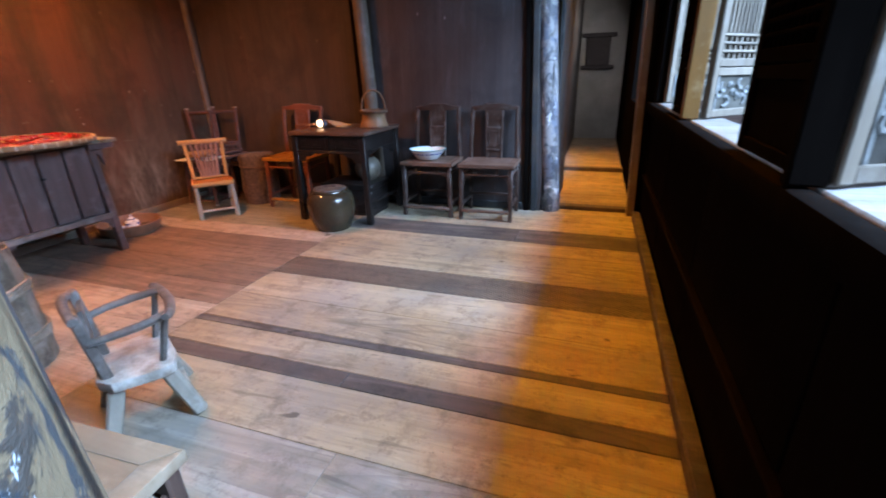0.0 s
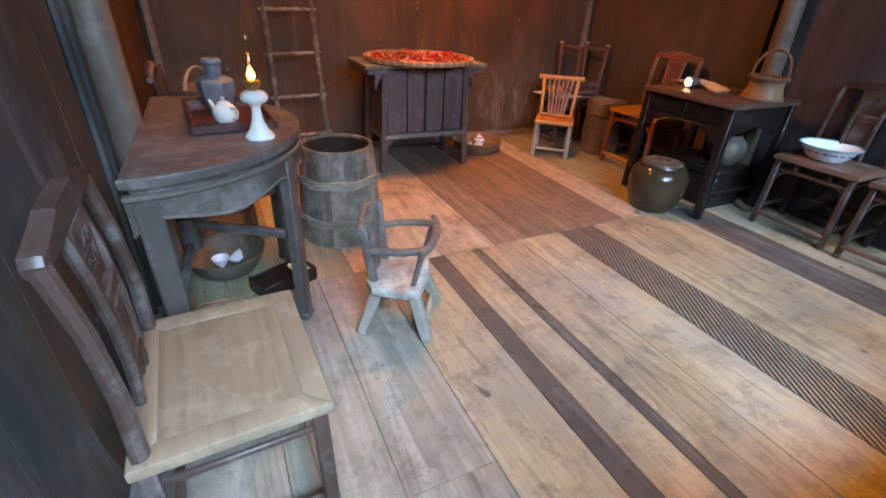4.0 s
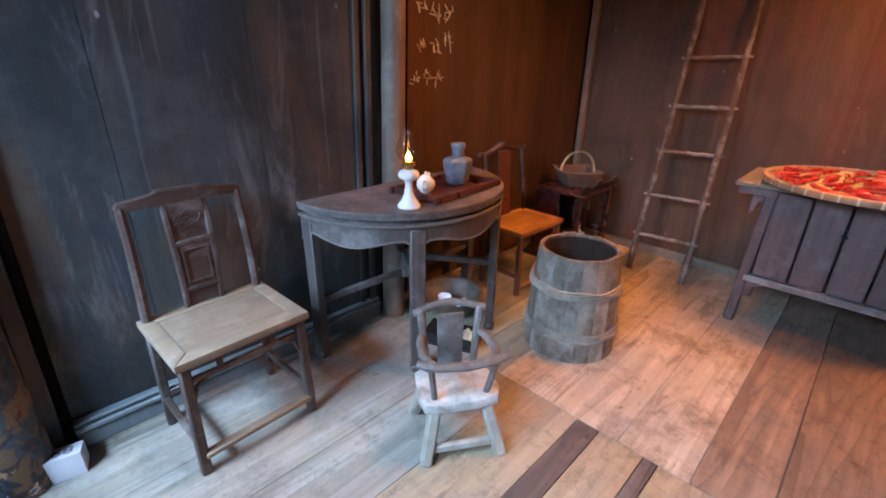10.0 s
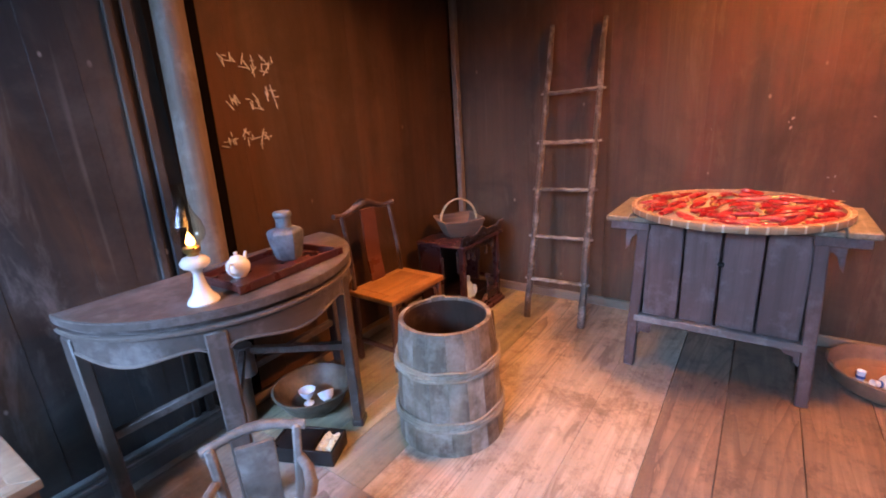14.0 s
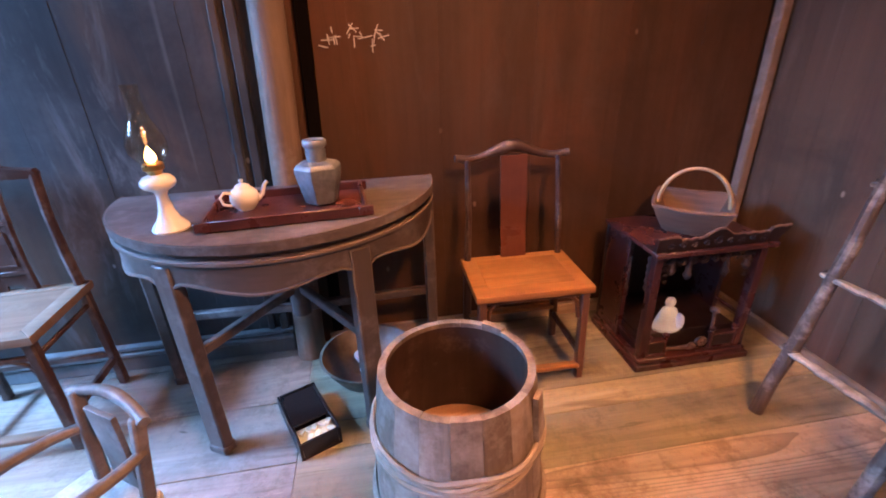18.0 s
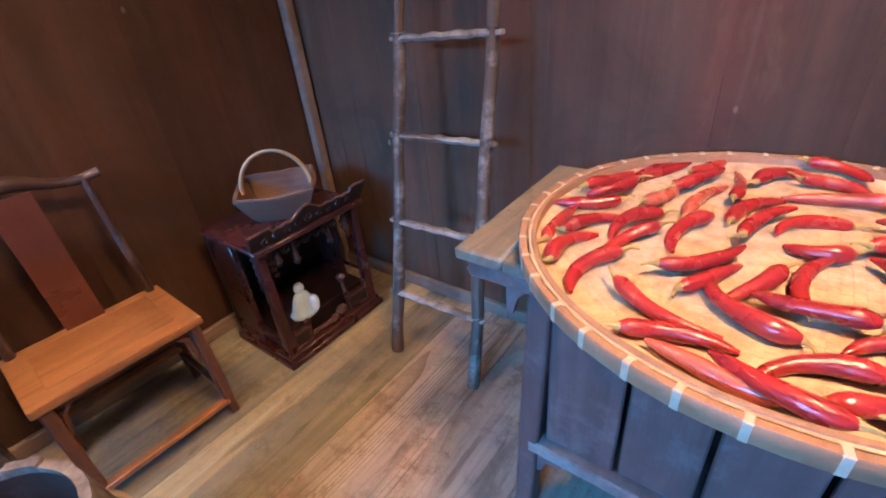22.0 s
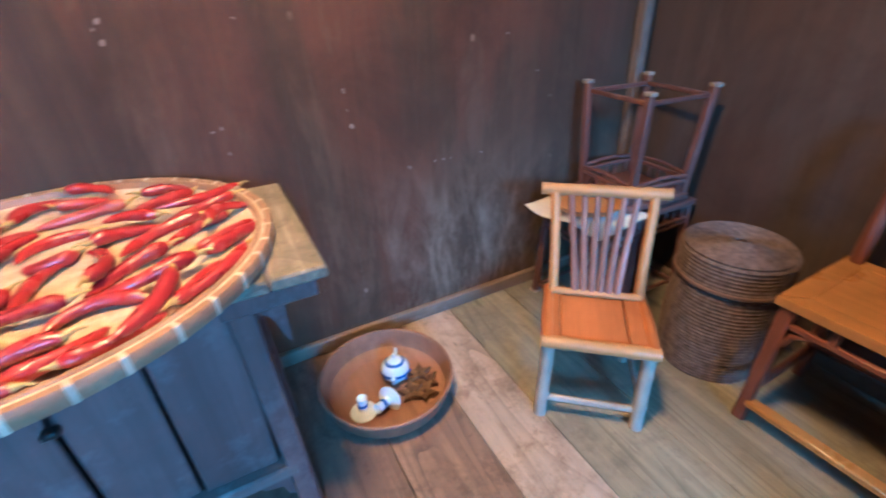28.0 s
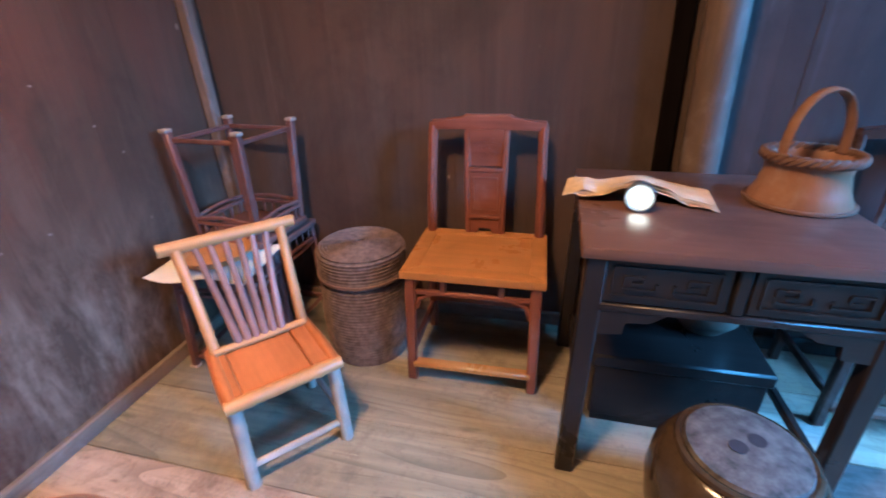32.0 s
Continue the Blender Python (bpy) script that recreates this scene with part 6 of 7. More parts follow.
def handled_basket(m):
    ob = thing("handled_basket", m, "square-mouthed brown wicker basket with a pale arched handle", "basket")
    bm = B()
    rings = []
    for z, s, rd in ((0.0, 0.085, 0.5), (0.02, 0.098, 0.4), (0.07, 0.115, 0.28), (0.112, 0.128, 0.22), (0.118, 0.13, 0.22), (0.112, 0.118, 0.22), (0.06, 0.104, 0.3), (0.012, 0.085, 0.5)):
        ring = []
        for j in range(40):
            a = 2 * math.pi * j / 40
            c, s2 = math.cos(a), math.sin(a)
            sq = 1 / max(abs(c), abs(s2))
            r = s * (rd + (1 - rd) * sq)
            lift = 0.006 * ((abs(c * s2) * 2) ** 2) * (z > 0.1)
            ring.append(bm.verts.new((r * c, r * s2, z + lift)))
        rings.append(ring)
    for a, b in zip(rings, rings[1:]):
        for j in range(40):
            bm.faces.new((a[j], a[(j + 1) % 40], b[(j + 1) % 40], b[j]))
    bm.faces.new(rings[0])
    bm.faces.new(rings[-1])
    part("body", bm, M_WICKER, ob)
    bm = B()
    rim = []
    for j in range(40):
        a = 2 * math.pi * j / 40
        c, s2 = math.cos(a), math.sin(a)
        r = 0.126 * (0.22 + 0.78 / max(abs(c), abs(s2)))
        rim.append((r * c, r * s2, 0.116 + 0.006 * ((abs(c * s2) * 2) ** 2)))
    tube(bm, rim, 0.0085, 6, True)
    part("rim", bm, M_WICKER, ob)
    bm = B()
    tube(bm, [(0.112 * math.cos(math.pi * i / 18), 0, 0.10 + 0.160 * math.sin(math.pi * i / 18)) for i in range(19)], 0.0075, 8)
    tube(bm, [(0.112 * math.cos(math.pi * i / 18), 0.008, 0.10 + 0.163 * math.sin(math.pi * i / 18)) for i in range(19)], 0.005, 6)
    part("handle", bm, M_WICKER_PALE, ob, "pale bent cane handle")
    return ob


handled_basket(pose(-3.362, 0.69, 0.561, 0, 0, -38) @ Matrix.Diagonal((1.2, 1.2, 0.98, 1)))


# ---- cabinet with the chili tray ----
def cabinet():
    """A sideboard whose front is +x."""
    ob = thing("cabinet", pose(-3.317, 2.326, 0) @ Matrix.Diagonal((0.9, 0.955, 1.028, 1)), "dusty purple-brown sideboard with an overhanging worn top", "cabinet")
    fx, bx = 0.215, -0.24
    for y0, y1, nm in ((-0.545, -0.43, "end_board"), (-0.43, 0.43, "top_board"), (0.43, 0.545, "end_board")):
        bm = B()
        span_box(bm, (-0.28, y0 + 0.001, 0.797), (0.285, y1 - 0.001, 0.825), 0.005)
        rough_up(bm, 0.002, 10)
        part(nm, bm, M_CABINET_TOP, ob)
    for y0, y1 in ((-0.45, -0.40), (0.40, 0.45)):
        bm = B()
        span_box(bm, (-0.27, y0 - 0.07, 0.757), (0.27, y1 + 0.07, 0.7965), 0.003)
        part("top_batten", bm, M_CABINET, ob)
    for y in (-1, 1):
        for x in (fx, bx):
            bm = B()
            bar(bm, (x + (0.012 if x > 0 else -0.012), y * 0.397, 0), (x, y * 0.362, 0.785), 0.055, 0.055, 0.006, (0, 1, 0))
            part("leg", bm, M_CABINET, ob)
        bm = B()
        prism(bm, [(bx + 0.02, 0.31), (fx - 0.02, 0.31), (fx - 0.02, 0.78), (bx + 0.02, 0.78)], -0.008, 0.008, Matrix.Translation((0, y * 0.372, 0)) @ Matrix.Rotation(radians(90), 4, "X"))
        part("side_panel", bm, M_CABINET, ob)
        bm = B()
        prism(bm, [(0.03, 0.757), (-0.03, 0.757), (-0.03, 0.64), (-0.015, 0.66), (-0.005, 0.70), (0.01, 0.72), (0.03, 0.73)], -0.012, 0.012, Matrix.Translation((fx, y * 0.42, 0)) @ Matrix.Rotation(radians(90 if y < 0 else -90), 4, "Z") @ Matrix.Rotation(radians(90), 4, "X"))
        part("spandrel", bm, M_CABINET, ob)
    bm = B()
    span_box(bm, (bx, -0.36, 0.31), (bx + 0.015, 0.36, 0.78))
    part("back_panel", bm, M_CABINET, ob)
    bm = B()
    span_box(bm, (bx, -0.36, 0.285), (fx, 0.36, 0.30))
    part("bottom", bm, M_CABINET, ob)
    for x, h in ((fx + 0.012, 0.04), (bx, 0.04)):
        bm = B()
        bar(bm, (x, -0.385, 0.285), (x, 0.385, 0.285), 0.05, h, 0.006)
        part("bottom_rail", bm, M_CABINET_Y, ob)
    for y in (-1, 1):
        bm = B()
        bar(bm, (fx, y * 0.38, 0.285), (bx, y * 0.38, 0.285), 0.04, 0.04, 0.005)
        part("bottom_rail", bm, M_CABINET_Y, ob)
        bm = B()
        prism(bm, [(0, 0.265), (0.085, 0.265), (0.07, 0.245), (0.03, 0.235), (0.02, 0.20), (0, 0.19)], -0.01, 0.01, Matrix.Translation((fx + 0.015, y * 0.365, 0)) @ Matrix.Rotation(radians(90 if y < 0 else -90), 4, "Z") @ Matrix.Rotation(radians(90), 4, "X"))
        part("bracket", bm, M_CABINET, ob)
    for k, (y0, y1) in enumerate(((-0.345, -0.175), (-0.165, -0.008), (0.004, 0.165), (0.175, 0.345))):
        bm = B()
        span_box(bm, (fx - 0.012, y0, 0.305), (fx + 0.008 - 0.006 * (k in (1, 2)), y1, 0.782), 0.005)
        part("door_board" if k in (1, 2) else "front_board", bm, M_CABINET, ob)
    bm = B()
    bar(bm, (fx + 0.004, 0.0, 0.62), (fx + 0.03, 0.0, 0.62), 0.03, 0.016)
    part("catch", bm, M_DESK, ob)
    return ob


cabinet()
TRAY = (-3.302, 2.335, 0.8495)


def winnowing_tray():
    ob = thing("winnowing_tray", pose(*TRAY) @ Matrix.Diagonal((0.94, 0.96, 1, 1)), "round woven bamboo tray with a bound rim, spread with chilies", "tray")
    R = 0.462
    bm = B()
    lathe(bm, [(0.0, 0.006), (0.1, 0.006), (0.2, 0.007), (0.3, 0.008), (0.40, 0.011), (0.44, 0.02), (0.444, 0.033), (0.452, 0.033), (0.45, 0.012), (0.43, 0.003), (0.3, 0.001), (0.0, 0.001)], 80)
    part("woven_base", bm, M_TRAYWEAVE, ob)
    bm = B()
    rnd = random.Random(1)
    for s in range(-25, 26):
        u = s * 0.0155
        half = math.sqrt(max(0.0, 0.395**2 - u * u))
        for k in range(int(half / 0.016)):
            for sg in (-1, 1):
                v = sg * (k * 0.016 + 0.008)
                flat = (s + (k if sg > 0 else -k - 1)) % 2 == 0
                box(bm, (u, v, 0.0068 + (u * u + v * v) * 0.02), (0.0155 if flat else 0.0145, 0.0148 if flat else 0.016, 0.0011 if flat else 0.0016))
    tagged(part("weave", bm, M_TRAYWEAVE, ob), "", "", "", "stuff")
    for r, th in ((R, 0.0075), (R - 0.021, 0.006)):
        bm = B()
        lathe(bm, [(r - th, 0.008), (r - th, 0.033), (r - th + 0.002, 0.0355), (r + th - 0.002, 0.0355), (r + th, 0.033), (r + th, 0.008), (r + th - 0.002, 0.005), (r - th + 0.002, 0.005), (r - th, 0.008)], 96)
        part("rim_hoop", bm, M_TRAYRIM, ob)
    for k in range(40):
        bm = B()
        span_box(bm, (R - 0.0095, -0.0062, 0.0042), (R + 0.0082, 0.0062, 0.0361), 0.002)
        b = part("binding", bm, M_BIND, ob)
        b.matrix_basis = pose(0, 0, 0, 0, 0, 9 * k + rnd.uniform(-1, 1))
    return ob


winnowing_tray()


def chili(m, length, bend, seed):
    """A curved tapering pepper lying along x, its stem at the near end; bend: how far it turns, in radians."""
    rnd = random.Random(seed)
    pts, rad, a, x, y = [], [], -bend / 2, -length / 2, 0.0
    n, fat = 13, rnd.uniform(0.0142, 0.0170)
    for i in range(n + 1):
        k = i / n
        pts.append((x, y, fat - 0.008 * k + 0.003 * math.sin(k * 5 + seed)))
        rad.append(max(0.0025, fat * (1 - 0.55 * k**2.6) * min(1.0, (1.06 - k) * 4.5)**0.5 * (0.45 + 0.55 * min(1, k * 6)**0.5) * (1 - 0.12 * math.sin(k * 3.1)) * (1 + 0.07 * math.sin(9 * k + seed))))
        a += bend / n
        x, y = x + math.cos(a) * length / n, y + math.sin(a) * length / n
    bm = B()
    tube(bm, pts, rad, 12)
    rough_up(bm, 0.0012, 40)
    body = tagged(part("chili_pepper", bm, M_CHILI), "glossy fresh red chili pepper lying on the bamboo tray", "chili pepper", "chilies on the tray")
    body.matrix_world = m
    bm = B()
    p = Vector(pts[0])
    curl = rnd.uniform(-0.02, 0.02)
    tube(bm, [p + Vector((0.001, 0, 0)), p + Vector((-0.008, curl * 0.1, 0.002)), p + Vector((-0.019, curl * 0.5, 0.004)), p + Vector((-0.03, curl, 0.002))], [0.008, 0.004, 0.0026, 0.0022], 7)
    part("stem", bm, M_STEM, body)
    return body


# the chilies on the tray: across, along, turn, length and bend of each
FRONT = [
    (0.17, -0.32, 168, 0.15, -1.2), (0.11, -0.24, -30, 0.15, 0.8), (0.25, -0.26, -15, 0.16, 1.5), (0.12, -0.11, 135, 0.16, 0.7), (0.16, -0.09, 150, 0.14, 0.2), (0.15, -0.03, -28, 0.13, -0.5),
    (0.22, -0.04, -125, 0.17, -1.7), (0.2, 0.04, -93, 0.14, -0.3), (0.29, -0.13, 72, 0.17, 0.9), (0.35, -0.1, 106, 0.15, -0.8), (0.39, -0.06, -99, 0.15, -0.2), (0.39, 0.01, -106, 0.15, -0.8),
    (0.34, 0.05, -68, 0.15, 1.3), (0.34, 0.12, 128, 0.14, 0.8), (0.34, 0.19, 115, 0.14, 0.2), (0.29, 0.23, -28, 0.17, -0.6), (0.23, 0.31, 148, 0.14, 0.2), (0.21, 0.34, -37, 0.19, -0.8),
    (0.25, 0.14, -80, 0.16, 1.7), (0.19, 0.22, -73, 0.18, -0.4), (0.12, 0.19, -54, 0.17, 1.0),
]
MIDDLE = [
    (0.09, -0.38, -178, 0.16, -0.6), (-0.02, -0.37, -62, 0.14, -0.3), (-0.1, -0.34, -34, 0.13, -0.8), (0.04, -0.25, -25, 0.16, 1.4), (0.06, -0.32, 141, 0.14, -0.7), (0.03, -0.15, -16, 0.16, 1.4),
    (0.07, 0.13, -175, 0.17, 1.5), (0.09, 0.05, 169, 0.18, -1.0), (0.05, 0.37, 123, 0.14, 0.6), (0.07, 0.39, 130, 0.17, 0.3), (-0.05, 0.39, 135, 0.14, -1.7), (-0.01, 0.31, -54, 0.16, 0.5),
    (-0.02, 0.24, -55, 0.2, 1.3), (-0.12, 0.32, -67, 0.18, 0.7), (-0.07, -0.03, 159, 0.18, -0.9), (-0.09, 0.03, -53, 0.16, 1.7), (-0.01, 0.04, -83, 0.1, -1.7), (-0.07, 0.18, 113, 0.14, -0.6),
]
BACK = [
    (-0.15, -0.36, 154, 0.15, -0.1), (-0.27, -0.27, 149, 0.18, -0.4), (-0.27, -0.28, 161, 0.17, -0.9), (-0.35, -0.18, 155, 0.14, 0.5), (-0.25, -0.18, 153, 0.17, 0.5), (-0.15, -0.15, 168, 0.2, -0.6),
    (-0.26, -0.11, -176, 0.2, 0.5), (-0.15, -0.24, 170, 0.17, 1.0), (-0.18, 0.33, -69, 0.19, -0.4), (-0.23, 0.24, -59, 0.16, 0.5), (-0.3, 0.26, 76, 0.14, -1.7), (-0.34, -0.01, 129, 0.16, -1.7),
    (-0.39, 0.08, 65, 0.14, -1.7), (-0.24, 0.07, -83, 0.18, 0.6), (-0.31, 0.08, 80, 0.14, -1.7), (-0.14, -0.05, 152, 0.16, -1.5), (-0.14, 0.18, -103, 0.11, 0.2),
]
for i, (u, v, turn, length, bend) in enumerate(FRONT + MIDDLE + BACK):
    rise = TRAY[2] + 0.0085 + 0.02 * (u * u + v * v) + (0.012 if i % 4 == 3 else 0.0)
    chili(pose(TRAY[0] + 0.94 * u, TRAY[1] + 0.96 * v, rise, 7 * math.sin(i * 2.3), 3 * math.sin(i * 1.7), turn), length, bend, i)


# ---- basin with tea things ----
basin = bowl("wooden_basin", pose(-3.47, 3.05, 0), [(0, 0), (0.19, 0), (0.225, 0.03), (0.242, 0.09), (0.246, 0.096), (0.232, 0.096), (0.212, 0.035), (0.18, 0.016), (0, 0.014)], M_BASIN, "shallow round brown wooden basin on the floor with tea things", "basin", 48)
bm = B()
tube(bm, [(0.239 * math.cos(a), 0.239 * math.sin(a), 0.097) for a in [2 * math.pi * i / 56 for i in range(56)]], 0.0065, 8, True)
part("rim", bm, M_BASIN, basin)
bm = B()
lathe(bm, [(0, 0.0145), (0.17, 0.0155), (0.17, 0.0165), (0, 0.0165)], 40)
part("inner_bottom", bm, M_BASIN, basin)
pot = teapot("small_teapot", pose(-3.51, 3.10, 0.016, 0, 0, 155), M_PORCELAIN_B, "blue and white porcelain teapot standing in the basin", 1.02)
bm = B()
lathe(bm, [(0.0535, 0.038), (0.0545, 0.045), (0.0535, 0.052)], 28)
part("painted_band", bm, M_COBALT, pot)
for k in range(8):
    bm = B()
    tube(bm, [(0.0515, 0, 0.020), (0.053, 0.006, 0.028), (0.0535, 0.0, 0.034)], 0.003, 6)
    part("painted_leaf", bm, M_COBALT, pot).matrix_basis = pose(0, 0, 0, 0, 0, 45 * k)
bm = B()
lathe(bm, [(0.0365, 0.0795), (0.031, 0.0855), (0.0275, 0.0875)], 28)
part("painted_band", bm, M_COBALT, pot)


def wine_cup(m, label):
    ob = thing("stem_cup", m, label, "cup", "stem cups in the basin")
    bm = B()
    lathe(bm, [(0, 0), (0.036, 0), (0.038, 0.006), (0.014, 0.014), (0.012, 0.02)], 22)
    part("foot", bm, M_PORCELAIN_B, ob)
    bm = B()
    lathe(bm, [(0.012, 0.018), (0.013, 0.045), (0.015, 0.06), (0.012, 0.06), (0, 0.03)], 18)
    part("bowl", bm, M_PORCELAIN_B, ob)
    bm = B()
    lathe(bm, [(0.0142, 0.03), (0.0148, 0.036), (0.0146, 0.042)], 18)
    part("painted_band", bm, M_COBALT, ob)
    return ob


wine_cup(pose(-3.41, 2.935, 0.015) @ Matrix.Scale(1.25, 4), "small blue and white stem cup standing upright in the basin")
wine_cup(pose(-3.40, 3.035, 0.045, 78, 0, 30) @ Matrix.Scale(1.25, 4), "blue and white stem cup lying on its side in the basin")


def star_spice(m):
    ob = thing("star_fruit", m, "dark dried star-shaped fruit lying in the basin", "dried fruit", "dried star fruits")
    for k in range(5):
        bm = B()
        prism(bm, [(0.004, -0.004), (0.012, -0.009), (0.032, 0.0), (0.012, 0.009), (0.004, 0.004)], 0, 0.009, Matrix.Rotation(radians(72 * k), 4, "Z") @ Matrix.Rotation(radians(-14), 4, "Y"), 0.002)
        part("arm", bm, M_SPICE, ob)
    return ob


star = star_spice(pose(-3.445, 3.14, 0.017) @ Matrix.Scale(1.3, 4))
for x, y, a in ((-3.40, 3.115, 20), (-3.375, 3.16, 50), (-3.47, 3.18, 10), (-3.42, 3.19, 33)):
    copy_thing(star, pose(x, y, 0.017, 6, -5, a) @ Matrix.Scale(1.3, 4))


# ---- stools stacked in the corner ----
def square_stool(name, m, label):
    ob = thing(name, m, label, "stool", "stacked square stools")
    s, h = 0.156, 0.475
    bm = B()
    span_box(bm, (-s - 0.012, -s - 0.012, h - 0.03), (s + 0.012, s + 0.012, h), 0.008, 2)
    part("seat", bm, M_STOOL, ob)
    for sx in (-1, 1):
        for sy in (-1, 1):
            bm = B()
            bar(bm, (sx * (s + 0.008), sy * (s + 0.008), 0), (sx * (s - 0.012), sy * (s - 0.012), h - 0.03), 0.03, 0.03, 0.005, (0, 1, 0))
            part("leg", bm, M_STOOL, ob)
            bm = B()
            box(bm, (sx * (s + 0.009), sy * (s + 0.009), 0.007), (0.036, 0.036, 0.014), None, 0.003)
            part("foot_pad", bm, M_BAMBOO_PALE, ob, "pale worn foot end")
    for a, b in (((-1, -1), (1, -1)), ((1, -1), (1, 1)), ((1, 1), (-1, 1)), ((-1, 1), (-1, -1))):
        k = s - 0.002
        for z, th in ((0.045, 0.018), (0.385, 0.016)):
            bm = B()
            bar(bm, (a[0] * k, a[1] * k, z), (b[0] * k, b[1] * k, z), 0.016, th)
            part("stretcher", bm, M_STOOL, ob)
        for j in range(1, 6):
            bm = B()
            u = j / 6
            x, y = a[0] + (b[0] - a[0]) * u, a[1] + (b[1] - a[1]) * u
            bar(bm, (x * k, y * k, 0.385), (x * k, y * k, h - 0.03), 0.011, 0.011, 0.002, (0.3, 1, 0))
            part("strut", bm, M_STOOL, ob)
        bm = B()
        tube(bm, [((a[0] + (b[0] - a[0]) * i / 10) * k, (a[1] + (b[1] - a[1]) * i / 10) * k, 0.362 - 0.012 * math.sin(math.pi * i / 10) ** 2 + 0.006) for i in range(11)], 0.008, 6)
        part("curved_rail", bm, M_STOOL, ob)
    return ob


square_stool("square_stool", pose(-3.555, 4.10, 0, 0, 0, 3), "red-brown square stool with latticed apron, in the corner")
square_stool("square_stool", pose(-3.565, 4.295, 0.965, 180, 0, -4), "red-brown square stool turned upside down on another stool")
square_stool("square_stool", pose(-3.56, 4.36, 0, 0, 0, -2), "red-brown square stool carrying the upturned stool, in the corner")


def bent_sheet(name, m, w, d, lift, material, label, folds=1.0, layers=1):
    """A sheet of paper with a little thickness, wavy and creased."""
    bm = B()
    nx, ny = 22, 12
    for k in range(layers):
        grid = {}
        for side in (0, 1):
            for i in range(nx + 1):
                for j in range(ny + 1):
                    u, v = i / nx - 0.5, j / ny - 0.5
                    z = lift * (0.5 + 0.5 * math.cos(u * 7 * folds + v * 2 + k)) * (0.4 + abs(v)) + 0.006 * noise.noise((u * 9, v * 9, k)) + 0.004 * k
                    grid[side, i, j] = bm.verts.new((u * w * (1 - 0.06 * k), v * d * (1 - 0.05 * k) + 0.012 * math.sin(u * 9), max(0.001, z) + 0.0012 * side))
        for i in range(nx):
            for j in range(ny):
                bm.faces.new((grid[1, i, j], grid[1, i + 1, j], grid[1, i + 1, j + 1], grid[1, i, j + 1]))
                bm.faces.new((grid[0, i, j], grid[0, i, j + 1], grid[0, i + 1, j + 1], grid[0, i + 1, j]))
        for i in range(nx):
            bm.faces.new((grid[0, i, 0], grid[0, i + 1, 0], grid[1, i + 1, 0], grid[1, i, 0]))
            bm.faces.new((grid[1, i, ny], grid[1, i + 1, ny], grid[0, i + 1, ny], grid[0, i, ny]))
        for j in range(ny):
            bm.faces.new((grid[1, 0, j], grid[1, 0, j + 1], grid[0, 0, j + 1], grid[0, 0, j]))
            bm.faces.new((grid[0, nx, j], grid[0, nx, j + 1], grid[1, nx, j + 1], grid[1, nx, j]))
    ob = tagged(part(name, bm, material), label, "paper")
    ob.matrix_world = m
    return ob


bent_sheet("paper_sheet", pose(-3.545, 4.02, 0.476, 0, 0, 8), 0.40, 0.34, 0.012, M_PAPER_W, "white paper sheet spread on the front stool")
bowl("flat_basket", pose(-3.54, 4.015, 0.50), [(0, 0), (0.11, 0), (0.145, 0.03), (0.15, 0.04), (0.143, 0.04), (0.11, 0.008), (0, 0.007)], M_BAMBOO_X, "shallow round bamboo basket resting on the paper", "basket", 40)


def coiled_box(m):
    ob = thing("coiled_basket", m, "tall round lidded basket of coiled grey-brown rope", "basket")
    bm = B()
    z = 0.008
    while z < 0.335:
        r = 0.158 + 0.012 * math.sin(z / 0.335 * math.pi)
        tube(bm, arc(0, 0, r, 0, 348, 30, z), 0.0078, 5, True)
        z += 0.0125
    lathe(bm, [(0, 0.002), (0.155, 0.002), (0.165, 0.17), (0.155, 0.335), (0, 0.335)], 30)
    tagged(part("body", bm, M_COIL, ob), "", "", "", "stuff")
    bm = B()
    z = 0.35
    while z < 0.43:
        tube(bm, arc(0, 0, 0.168, 0, 348, 30, z), 0.0078, 5, True)
        z += 0.0125
    r = 0.160
    while r > 0.012:
        tube(bm, arc(0, 0, r, 0, 348, 26, 0.437 + 0.012 * (1 - r / 0.16)), 0.0075, 5, True)
        r -= 0.0125
    lathe(bm, [(0, 0.338), (0.164, 0.338), (0.166, 0.432), (0, 0.445)], 30)
    tagged(part("lid", bm, M_COIL, ob), "", "", "", "stuff")
    bm = B()
    tube(bm, arc(0, 0, 0.172, 0, 352, 40, 0.342), 0.008, 6, True)
    part("lid_band", bm, M_WICKER, ob)
    return ob


coiled_box(pose(-3.03, 4.24, 0) @ Matrix.Diagonal((1.05, 1.05, 1.14, 1)))


